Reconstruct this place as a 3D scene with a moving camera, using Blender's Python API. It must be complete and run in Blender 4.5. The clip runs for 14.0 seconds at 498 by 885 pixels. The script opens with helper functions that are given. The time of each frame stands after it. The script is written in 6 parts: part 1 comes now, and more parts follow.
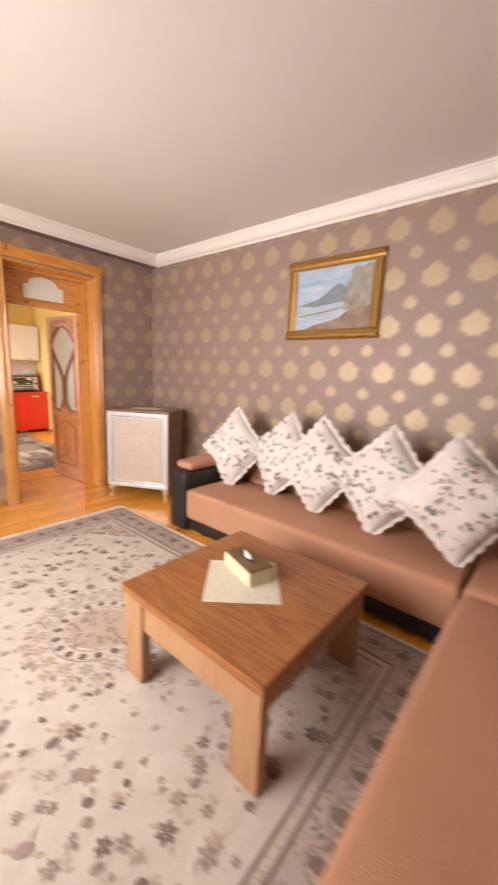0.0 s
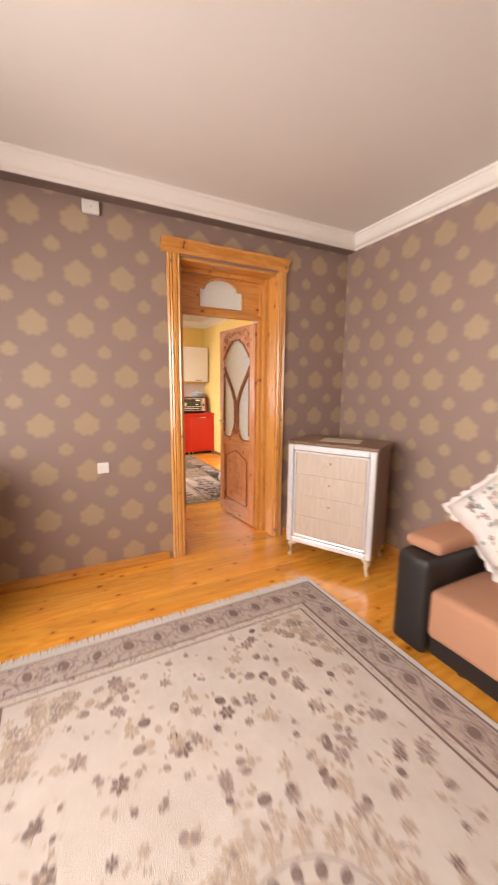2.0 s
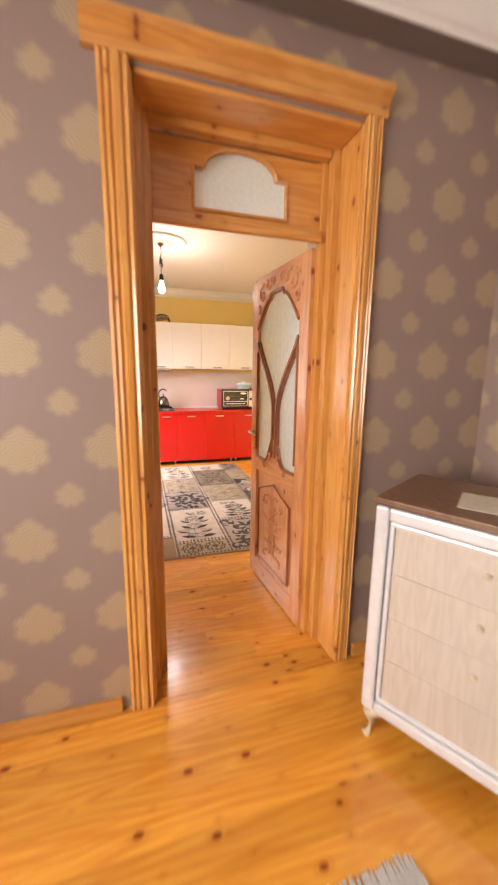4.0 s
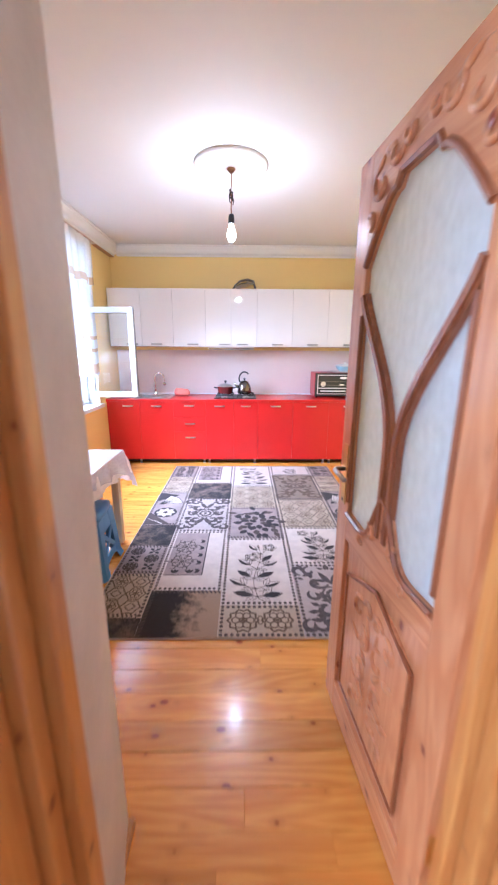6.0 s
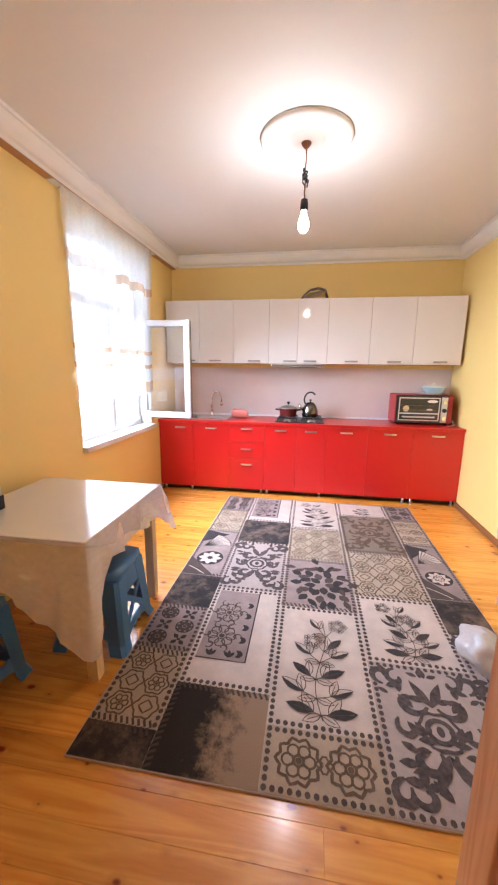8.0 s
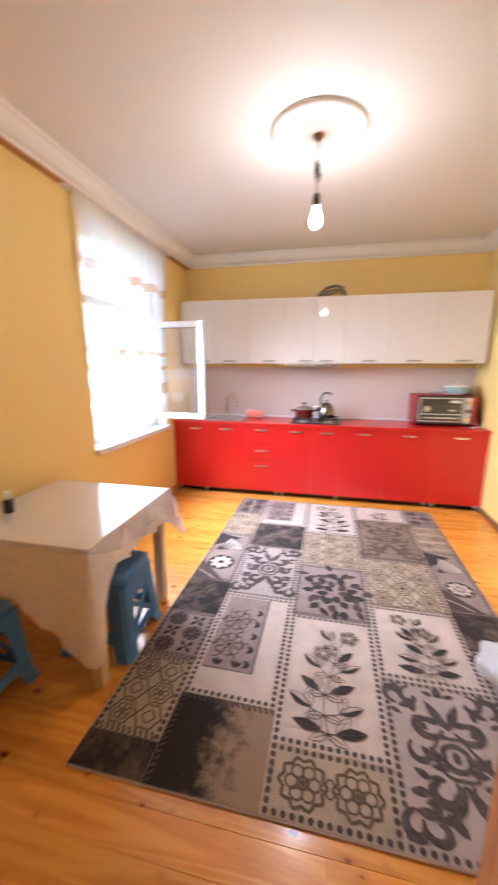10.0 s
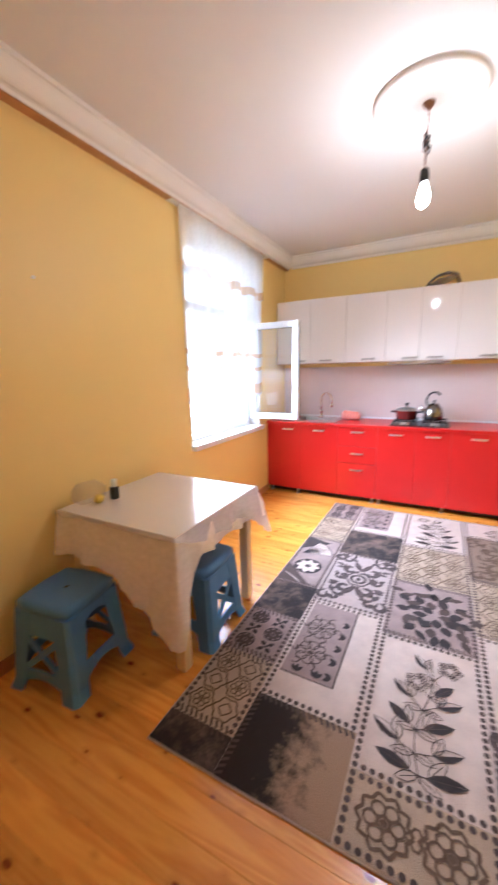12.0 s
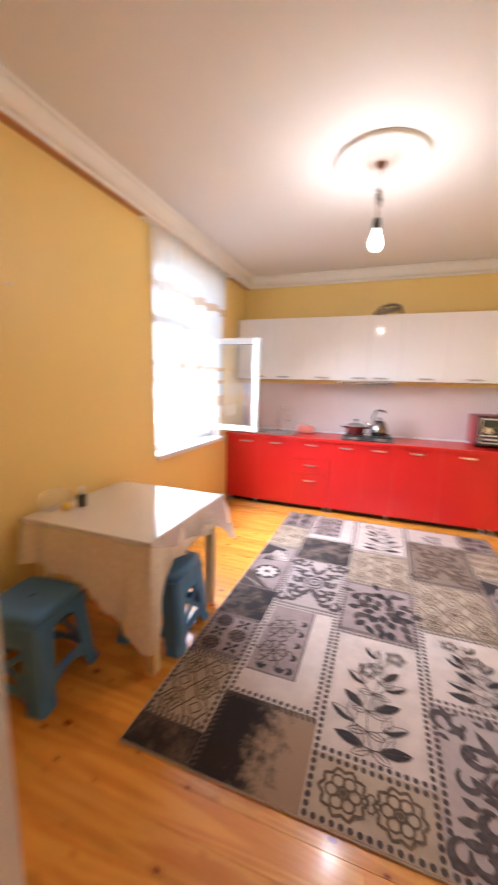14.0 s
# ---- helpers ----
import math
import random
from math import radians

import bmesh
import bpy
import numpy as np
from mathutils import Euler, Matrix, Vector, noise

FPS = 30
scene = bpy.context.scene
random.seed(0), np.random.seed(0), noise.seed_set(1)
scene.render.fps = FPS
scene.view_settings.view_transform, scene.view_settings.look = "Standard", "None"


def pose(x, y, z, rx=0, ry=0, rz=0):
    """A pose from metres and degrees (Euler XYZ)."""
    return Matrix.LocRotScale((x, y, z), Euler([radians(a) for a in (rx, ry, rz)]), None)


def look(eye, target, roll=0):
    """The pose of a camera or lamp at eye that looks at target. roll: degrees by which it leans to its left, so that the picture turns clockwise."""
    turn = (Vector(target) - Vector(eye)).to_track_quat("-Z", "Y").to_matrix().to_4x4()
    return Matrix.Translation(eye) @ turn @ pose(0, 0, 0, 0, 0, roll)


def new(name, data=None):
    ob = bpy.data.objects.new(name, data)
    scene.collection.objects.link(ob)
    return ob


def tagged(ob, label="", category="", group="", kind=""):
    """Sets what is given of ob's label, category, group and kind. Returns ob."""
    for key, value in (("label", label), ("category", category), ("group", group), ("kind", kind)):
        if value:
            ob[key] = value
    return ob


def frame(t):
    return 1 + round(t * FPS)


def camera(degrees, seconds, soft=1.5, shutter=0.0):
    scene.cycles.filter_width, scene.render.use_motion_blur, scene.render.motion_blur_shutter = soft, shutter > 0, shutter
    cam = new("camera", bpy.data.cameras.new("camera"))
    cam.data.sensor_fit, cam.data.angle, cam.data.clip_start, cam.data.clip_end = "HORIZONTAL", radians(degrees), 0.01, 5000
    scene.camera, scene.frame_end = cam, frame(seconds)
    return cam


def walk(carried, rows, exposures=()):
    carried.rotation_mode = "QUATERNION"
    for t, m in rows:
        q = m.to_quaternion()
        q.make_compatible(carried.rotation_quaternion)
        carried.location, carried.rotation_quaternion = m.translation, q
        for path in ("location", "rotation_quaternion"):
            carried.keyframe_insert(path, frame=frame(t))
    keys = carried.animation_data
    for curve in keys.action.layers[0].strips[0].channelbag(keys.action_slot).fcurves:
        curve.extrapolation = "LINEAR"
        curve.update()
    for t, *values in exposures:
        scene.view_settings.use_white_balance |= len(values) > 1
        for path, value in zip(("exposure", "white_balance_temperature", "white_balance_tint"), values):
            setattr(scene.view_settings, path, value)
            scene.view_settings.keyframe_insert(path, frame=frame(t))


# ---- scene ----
cam = camera(68.9, 14.0, 2.1, 0.8)
PATH = [
    (0, (-1.376, -4.242, 1.481), (0.129, -2.978, 1.109), 2.7),
    (0.5, (-1.373, -3.952, 1.503), (-0.054, -2.509, 1.08), -0.6),
    (1, (-1.299, -3.661, 1.467), (-0.2, -2.048, 1.029), 0.9),
    (1.5, (-1.186, -3.331, 1.572), (-0.23, -1.626, 1.147), 2.8),
    (2, (-0.99, -2.939, 1.487), (-0.09, -1.181, 1.173), 0.5),
    (2.5, (-0.803, -2.581, 1.463), (-0.038, -0.762, 1.134), -0.9),
    (2.7, (-0.697, -2.415, 1.463), (0.037, -0.581, 1.142), -0.0),
    (4.8, (0.093, -0.972, 1.485), (0.523, 0.935, 1.064), -0.3),
    (5, (0.135, -0.855, 1.491), (0.51, 1.062, 1.06), -0.3),
    (5.5, (0.216, -0.609, 1.497), (0.385, 1.334, 1.052), -0.4),
    (6, (0.262, -0.35, 1.503), (0.291, 1.588, 1.01), 0.3),
    (6.5, (0.239, -0.109, 1.507), (0.275, 1.848, 1.098), 0.6),
    (7, (0.238, 0.057, 1.485), (0.057, 2.002, 1.056), 0.7),
    (7.2, (0.226, 0.131, 1.492), (-0.082, 2.061, 1.065), 0.7),
    (9.3, (0.284, 0.311, 1.477), (0.02, 2.259, 1.108), -0.7),
    (9.5, (0.29, 0.315, 1.484), (0.076, 2.269, 1.112), -0.8),
    (10, (0.289, 0.337, 1.507), (-0.129, 2.25, 1.099), 0.1),
    (10.5, (0.273, 0.379, 1.492), (-0.643, 2.103, 1.06), 0.5),
    (11, (0.257, 0.384, 1.488), (-0.855, 1.981, 1.027), -0.0),
    (11.5, (0.29, 0.42, 1.447), (-0.807, 2.024, 0.972), -3.0),
    (12, (0.325, 0.396, 1.472), (-0.592, 2.131, 1.086), -1.2),
    (12.5, (0.315, 0.359, 1.48), (-0.337, 2.221, 1.15), -0.5),
    (13, (0.303, 0.348, 1.487), (-0.133, 2.274, 1.17), -1.2),
    (13.5, (0.268, 0.33, 1.475), (-0.044, 2.278, 1.147), -1.1),
    (14, (0.283, 0.233, 1.495), (-0.39, 2.089, 1.169), 1.4),
]
EXPOSURES = [
    (0.0, 0.80, 7000, 13),
    (0.8, 0.62, 6900, 14),
    (2.7, 0.80, 7200, 14),
    (4.8, 0.90, 5900, 7),
    (5.2, 1.0, 5100, 9),
    (5.8, 1.0, 4600, 12),
    (6.6, 0.80, 4700, 12),
    (7.2, 0.66, 5100, 12),
    (9.3, 0.60, 5550, 12),
    (11.0, 0.80, 5300, 12),
    (11.6, 0.82, 5000, 12),
    (12.0, 0.70, 5150, 12),
    (14.0, 0.64, 5600, 12),
]
walk(cam, [(t, look(eye, target, roll)) for t, eye, target, roll in PATH], EXPOSURES)

# ---- light ----
world = bpy.data.worlds.new("sky")
scene.world = world
world.use_nodes = True
wn = world.node_tree
sky = wn.nodes.new("ShaderNodeTexSky")
sky.sky_type, sky.sun_disc = "NISHITA", False
sky.sun_elevation, sky.sun_rotation = radians(48), radians(200)
wn.nodes["Background"].inputs["Strength"].default_value = 0.12
wn.links.new(sky.outputs["Color"], wn.nodes["Background"].inputs["Color"])
sun = new("sun", bpy.data.lights.new("sun", "SUN"))
sun.data.energy, sun.data.angle, sun.data.color = 2.5, radians(0.5), (1, 0.95, 0.88)
sun.matrix_world = look((20, -14, 24), (0, 0, 0))


def window_light(name, x, y, z, w, h, watts, turn, colour=(0.92, 0.96, 1), down=8, spread=180):
    """Sky light in a window's opening."""
    lamp = new(name, bpy.data.lights.new(name, "AREA"))
    lamp.data.shape, lamp.data.size, lamp.data.size_y = "RECTANGLE", w, h
    lamp.data.energy, lamp.data.color, lamp.data.spread = watts, colour, radians(spread)
    lamp.matrix_world = pose(x, y, z, 90 - down, 0, turn)
    return lamp


window_light("kitchen_window_light", -1.40, 3.42, 1.62, 1.10, 1.30, 47, -88, (0.90, 0.95, 1), 36, 116)
window_light("living_window_light", -2.47, -2.2, 1.62, 2.3, 1.5, 56, -90, (1, 0.95, 0.91), 14, 150)
bulb_light = new("bulb_light", bpy.data.lights.new("bulb_light", "POINT"))
bulb_light.data.energy, bulb_light.data.color, bulb_light.data.shadow_soft_size = 11, (1, 0.92, 0.83), 0.03
bulb_light.location = (0.165, 2.76, 2.375)

# ---- materials ----
def material(name, base=(0.8, 0.8, 0.8), rough=0.5, metal=0.0, vary=0.0, scale=8.0, bump=0.0, bump_scale=60.0, dark=None, stretch=(1, 1, 1), coat=0.0, random_tint=0.0):
    """A surface whose colour wanders between base and dark, with fine relief."""
    m = bpy.data.materials.new(name)
    m.use_nodes = True
    n, l = m.node_tree.nodes, m.node_tree.links
    p = n["Principled BSDF"]
    p.inputs["Base Color"].default_value = (*base, 1)
    p.inputs["Roughness"].default_value = rough
    p.inputs["Metallic"].default_value = metal
    p.inputs["Coat Weight"].default_value = coat
    p.inputs["Coat Roughness"].default_value = 0.12
    if vary or bump or random_tint:
        co, mp = n.new("ShaderNodeTexCoord"), n.new("ShaderNodeMapping")
        mp.inputs["Scale"].default_value = stretch
        l.new(co.outputs["Object"], mp.inputs["Vector"])
    if vary:
        a, b = n.new("ShaderNodeTexNoise"), n.new("ShaderNodeTexNoise")
        a.inputs["Scale"].default_value, b.inputs["Scale"].default_value = scale, scale * 9
        a.inputs["Detail"].default_value = b.inputs["Detail"].default_value = 4
        l.new(mp.outputs[0], a.inputs["Vector"]), l.new(mp.outputs[0], b.inputs["Vector"])
        mixed = n.new("ShaderNodeMath")
        mixed.operation = "MULTIPLY_ADD"
        mixed.inputs[1].default_value = 0.35
        l.new(b.outputs["Fac"], mixed.inputs[0]), l.new(a.outputs["Fac"], mixed.inputs[2])
        ramp = n.new("ShaderNodeMapRange")
        ramp.inputs["From Min"].default_value, ramp.inputs["From Max"].default_value = 0.45, 0.95
        ramp.inputs["To Max"].default_value = vary
        l.new(mixed.outputs[0], ramp.inputs["Value"])
        mix = n.new("ShaderNodeMix")
        mix.data_type = "RGBA"
        mix.inputs[6].default_value = (*base, 1)
        mix.inputs[7].default_value = (*(dark or [c * 0.6 for c in base]), 1)
        l.new(ramp.outputs[0], mix.inputs[0])
        out = mix.outputs[2]
        if random_tint:
            out = tint(m, out, random_tint)
        l.new(out, p.inputs["Base Color"])
    if bump:
        t, bp = n.new("ShaderNodeTexNoise"), n.new("ShaderNodeBump")
        t.inputs["Scale"].default_value, t.inputs["Detail"].default_value = bump_scale, 6
        bp.inputs["Strength"].default_value, bp.inputs["Distance"].default_value = bump, 0.01
        l.new(mp.outputs[0], t.inputs["Vector"]), l.new(t.outputs["Fac"], bp.inputs["Height"]), l.new(bp.outputs[0], p.inputs["Normal"])
    return m


def tint(m, colour, amount):
    """Lightens or darkens each object by its own random value."""
    n, l = m.node_tree.nodes, m.node_tree.links
    info, rng, hsv = n.new("ShaderNodeObjectInfo"), n.new("ShaderNodeMapRange"), n.new("ShaderNodeHueSaturation")
    rng.inputs["To Min"].default_value, rng.inputs["To Max"].default_value = 1 - amount, 1 + amount
    l.new(info.outputs["Random"], rng.inputs["Value"]), l.new(rng.outputs[0], hsv.inputs["Value"]), l.new(colour, hsv.inputs["Color"])
    return hsv.outputs[0]


def wood(name, light, dark, knots=True, rough=0.25, along="Y", coat=0.5, tinted=0.12, ring=9.0):
    """Planed pine: long grain lines, drifting tone and round dark knots."""
    m = bpy.data.materials.new(name)
    m.use_nodes = True
    n, l = m.node_tree.nodes, m.node_tree.links
    p = n["Principled BSDF"]
    p.inputs["Roughness"].default_value, p.inputs["Coat Weight"].default_value, p.inputs["Coat Roughness"].default_value = rough, coat, 0.14
    co, info, add = n.new("ShaderNodeTexCoord"), n.new("ShaderNodeObjectInfo"), n.new("ShaderNodeVectorMath")
    add.operation = "ADD"
    far = n.new("ShaderNodeMath")
    far.operation = "MULTIPLY"
    far.inputs[1].default_value = 37
    l.new(info.outputs["Random"], far.inputs[0])
    l.new(co.outputs["Object"], add.inputs[0]), l.new(far.outputs[0], add.inputs[1])
    mp = n.new("ShaderNodeMapping")
    mp.inputs["Scale"].default_value = {"X": (0.09, 1, 1), "Y": (1, 0.09, 1), "Z": (1, 1, 0.09)}[along]
    l.new(add.outputs[0], mp.inputs["Vector"])
    grain, fine = n.new("ShaderNodeTexNoise"), n.new("ShaderNodeTexNoise")
    grain.inputs["Scale"].default_value, grain.inputs["Detail"].default_value = ring, 3
    grain.inputs["Distortion"].default_value = 1.2
    fine.inputs["Scale"].default_value, fine.inputs["Detail"].default_value = 120, 4
    l.new(mp.outputs[0], grain.inputs["Vector"]), l.new(mp.outputs[0], fine.inputs["Vector"])
    wave = n.new("ShaderNodeMath")
    wave.operation = "PINGPONG"
    wave.inputs[1].default_value = 0.09
    l.new(grain.outputs["Fac"], wave.inputs[0])
    s = n.new("ShaderNodeMath")
    s.operation = "MULTIPLY_ADD"
    s.inputs[1].default_value = 7.0
    half = n.new("ShaderNodeMath")
    half.operation = "MULTIPLY"
    half.inputs[1].default_value = 0.5
    l.new(fine.outputs["Fac"], half.inputs[0])
    l.new(wave.outputs[0], s.inputs[0]), l.new(half.outputs[0], s.inputs[2])
    rng = n.new("ShaderNodeMapRange")
    rng.inputs["From Min"].default_value, rng.inputs["From Max"].default_value = 0.2, 0.95
    l.new(s.outputs[0], rng.inputs["Value"])
    mix = n.new("ShaderNodeMix")
    mix.data_type = "RGBA"
    mix.inputs[6].default_value, mix.inputs[7].default_value = (*light, 1), (*dark, 1)
    l.new(rng.outputs[0], mix.inputs[0])
    out = mix.outputs[2]
    if knots:
        # the knots lie on the face: the two coordinates across the grain are run together
        sep, lump, flat, v = n.new("ShaderNodeSeparateXYZ"), n.new("ShaderNodeMath"), n.new("ShaderNodeCombineXYZ"), n.new("ShaderNodeTexVoronoi")
        l.new(add.outputs[0], sep.inputs[0])
        long_axis = {"X": 0, "Y": 1, "Z": 2}[along]
        others = [k for k in range(3) if k != long_axis]
        l.new(sep.outputs[others[0]], lump.inputs[0]), l.new(sep.outputs[others[1]], lump.inputs[1])
        l.new(sep.outputs[long_axis], flat.inputs[0]), l.new(lump.outputs[0], flat.inputs[1])
        kp = n.new("ShaderNodeMapping")
        kp.inputs["Scale"].default_value = (0.62, 1.0, 1.0)
        l.new(flat.outputs[0], kp.inputs["Vector"])
        v.voronoi_dimensions = "2D"
        v.inputs["Scale"].default_value = 7.0
        l.new(kp.outputs[0], v.inputs["Vector"])
        pick, big = n.new("ShaderNodeSeparateColor"), n.new("ShaderNodeMapRange")
        l.new(v.outputs["Color"], pick.inputs[0])
        big.inputs["From Min"].default_value, big.inputs["From Max"].default_value = 0.22, 1.0
        big.inputs["To Min"].default_value, big.inputs["To Max"].default_value = 0.0, 0.09
        l.new(pick.outputs[0], big.inputs["Value"])
        near = n.new("ShaderNodeMath")
        near.operation = "SUBTRACT"
        l.new(big.outputs[0], near.inputs[0]), l.new(v.outputs["Distance"], near.inputs[1])
        halo, spot = n.new("ShaderNodeMapRange"), n.new("ShaderNodeMapRange")
        halo.inputs["From Min"].default_value, halo.inputs["From Max"].default_value, halo.inputs["To Max"].default_value = -0.12, 0.02, 0.7
        spot.inputs["From Min"].default_value, spot.inputs["From Max"].default_value = -0.012, 0.03
        l.new(near.outputs[0], halo.inputs["Value"]), l.new(near.outputs[0], spot.inputs["Value"])
        for fac, colour in ((halo, [c * 0.85 for c in dark]), (spot, (dark[0] * 0.42, dark[1] * 0.22, dark[2] * 0.3))):
            k = n.new("ShaderNodeMix")
            k.data_type = "RGBA"
            k.inputs[7].default_value = (*colour, 1)
            l.new(fac.outputs[0], k.inputs[0]), l.new(out, k.inputs[6])
            out = k.outputs[2]
    if tinted:
        out = tint(m, out, tinted)
    l.new(out, p.inputs["Base Color"])
    bp = n.new("ShaderNodeBump")
    bp.inputs["Strength"].default_value, bp.inputs["Distance"].default_value = 0.12, 0.004
    l.new(s.outputs[0], bp.inputs["Height"]), l.new(bp.outputs[0], p.inputs["Normal"])
    return m


def glass(name, colour=(0.95, 1, 0.98), rough=0.0):
    m = material(name, colour, rough)
    p = m.node_tree.nodes["Principled BSDF"]
    p.inputs["Transmission Weight"].default_value, p.inputs["IOR"].default_value = 1.0, 1.45
    return m


def wallpaper(name):
    """Mauve-brown wallpaper with offset rows of golden damask medallions, large and small."""
    m = bpy.data.materials.new(name)
    m.use_nodes = True
    n, l = m.node_tree.nodes, m.node_tree.links
    p = n["Principled BSDF"]

    def math_node(op, a, b=None, c=None):
        q = n.new("ShaderNodeMath")
        q.operation = op
        for i, v in enumerate((a, b, c)):
            if v is None:
                continue
            if isinstance(v, (int, float)):
                q.inputs[i].default_value = v
            else:
                l.new(v, q.inputs[i])
        return q.outputs[0]

    co, sep = n.new("ShaderNodeTexCoord"), n.new("ShaderNodeSeparateXYZ")
    l.new(co.outputs["Object"], sep.inputs[0])
    u, w = math_node("ADD", sep.outputs["X"], sep.outputs["Y"]), sep.outputs["Z"]

    def medallions(du, dw, pitch_u, pitch_w, radius):
        cu = math_node("SUBTRACT", math_node("FLOORED_MODULO", math_node("ADD", u, du), pitch_u), pitch_u / 2)
        cw = math_node("SUBTRACT", math_node("FLOORED_MODULO", math_node("ADD", w, dw), pitch_w), pitch_w / 2)
        r = math_node("SQRT", math_node("ADD", math_node("MULTIPLY", cu, cu), math_node("MULTIPLY", cw, math_node("MULTIPLY", cw, 1.35))))
        ang = math_node("ARCTAN2", cw, cu)
        petal = math_node("ABSOLUTE", math_node("SINE", math_node("MULTIPLY", ang, 4.0)))
        tip = math_node("POWER", math_node("MAXIMUM", math_node("SINE", ang), 0.0), 40.0)
        edge = math_node("ADD", math_node("MULTIPLY_ADD", petal, radius * 0.16, radius * 0.84), math_node("MULTIPLY", tip, radius * 0.35))
        body = n.new("ShaderNodeMapRange")
        body.inputs["From Min"].default_value, body.inputs["From Max"].default_value = -0.012, 0.014
        l.new(math_node("SUBTRACT", edge, r), body.inputs["Value"])
        vein = math_node("GREATER_THAN", math_node("ABSOLUTE", math_node("SINE", math_node("ADD", math_node("MULTIPLY", r, 190.0), math_node("MULTIPLY", petal, 2.6)))), 0.30)
        return math_node("MULTIPLY", body.outputs[0], math_node("MULTIPLY_ADD", vein, 0.36, 0.36))

    # a large medallion every 0.298 m along and 0.352 m up, a small one between four of them
    a = medallions(0.84 + 0.149, -1.532 + 0.176, 0.298, 0.352, 0.094)
    b = medallions(0.84, -1.532, 0.298, 0.352, 0.053)
    gold = math_node("MAXIMUM", a, b)
    noise_a = n.new("ShaderNodeTexNoise")
    noise_a.inputs["Scale"].default_value, noise_a.inputs["Detail"].default_value = 260, 3
    l.new(co.outputs["Object"], noise_a.inputs["Vector"])
    ground = n.new("ShaderNodeMix")
    ground.data_type = "RGBA"
    ground.inputs[6].default_value, ground.inputs[7].default_value = (0.25, 0.172, 0.145, 1), (0.32, 0.225, 0.195, 1)
    l.new(noise_a.outputs["Fac"], ground.inputs[0])
    mix = n.new("ShaderNodeMix")
    mix.data_type = "RGBA"
    l.new(gold, mix.inputs[0]), l.new(ground.outputs[2], mix.inputs[6])
    mix.inputs[7].default_value = (0.50, 0.375, 0.225, 1)
    l.new(mix.outputs[2], p.inputs["Base Color"])
    l.new(math_node("MULTIPLY", gold, 0.30), p.inputs["Metallic"])
    l.new(math_node("MULTIPLY_ADD", gold, -0.16, 0.56), p.inputs["Roughness"])
    bp = n.new("ShaderNodeBump")
    bp.inputs["Strength"].default_value, bp.inputs["Distance"].default_value = 0.25, 0.003
    l.new(math_node("MULTIPLY_ADD", noise_a.outputs["Fac"], 0.4, gold), bp.inputs["Height"])
    l.new(bp.outputs[0], p.inputs["Normal"])
    return m


WALLPAPER = wallpaper("wallpaper")
YELLOW = material("yellow_paint", (0.86, 0.635, 0.225), 0.45, vary=0.35, scale=1.5, bump=0.12, bump_scale=140, dark=(0.83, 0.595, 0.19))
CEILING = material("ceiling_paint", (0.77, 0.74, 0.72), 0.75, vary=0.3, scale=1.2, dark=(0.735, 0.70, 0.675), bump=0.05, bump_scale=90)
PLASTER = material("reveal_plaster", (0.74, 0.68, 0.62), 0.7, vary=0.4, scale=6, bump=0.2, bump_scale=60)
CORNICE = material("cornice_foam", (0.82, 0.78, 0.74), 0.6, vary=0.2, scale=5, dark=(0.76, 0.71, 0.66))
FLOOR_PINE = wood("floor_pine", (0.80, 0.37, 0.055), (0.64, 0.23, 0.026), along="X", rough=0.24, coat=0.4, tinted=0.13)
JOINERY_PINE = wood("joinery_pine", (0.70, 0.345, 0.09), (0.58, 0.235, 0.05), along="Z", rough=0.28, coat=0.6, tinted=0.06)
HEAD_PINE = wood("head_pine", (0.68, 0.32, 0.08), (0.55, 0.21, 0.042), along="X", rough=0.28, coat=0.6, tinted=0.06)
LEAF_PINE = wood("leaf_pine", (0.70, 0.335, 0.15), (0.57, 0.225, 0.085), along="Z", rough=0.3, coat=0.5, tinted=0.05)
DARK_JOINT = material("joint_shadow", (0.24, 0.09, 0.02), 0.8)
RED = material("red_laminate", (0.58, 0.012, 0.010), 0.28, vary=0.15, scale=2, coat=0.2)
WHITE_GLOSS = material("white_gloss", (0.78, 0.72, 0.69), 0.055, vary=0.12, scale=2, dark=(0.72, 0.66, 0.63))
STEEL = material("brushed_steel", (0.62, 0.6, 0.58), 0.28, 1.0, vary=0.3, scale=30)
CHROME = material("chrome", (0.8, 0.79, 0.77), 0.12, 1.0)
BRASS = material("brass", (0.62, 0.42, 0.16), 0.3, 1.0, vary=0.3, scale=40)
BLACK = material("black_enamel", (0.012, 0.012, 0.013), 0.3)
BLACK_LEATHER = material("black_leatherette", (0.018, 0.015, 0.015), 0.38, bump=0.3, bump_scale=160, vary=0.3, scale=14)
BROWN_FABRIC = material("brown_suede", (0.45, 0.225, 0.135), 0.85, vary=0.6, scale=3, bump=0.35, bump_scale=220, dark=(0.37, 0.175, 0.10))
TABLE_TOP = wood("walnut_laminate", (0.36, 0.145, 0.045), (0.22, 0.075, 0.022), knots=False, along="Y", rough=0.35, coat=0.15, tinted=0.03, ring=14)
TABLE_SIDE = wood("light_walnut_laminate", (0.42, 0.23, 0.12), (0.33, 0.165, 0.08), knots=False, along="Z", rough=0.45, coat=0.05, tinted=0.03, ring=14)
PVC = material("white_pvc", (0.8, 0.81, 0.82), 0.3, vary=0.1, scale=4)
WHITE_PLASTIC = material("white_plastic", (0.78, 0.76, 0.72), 0.4)
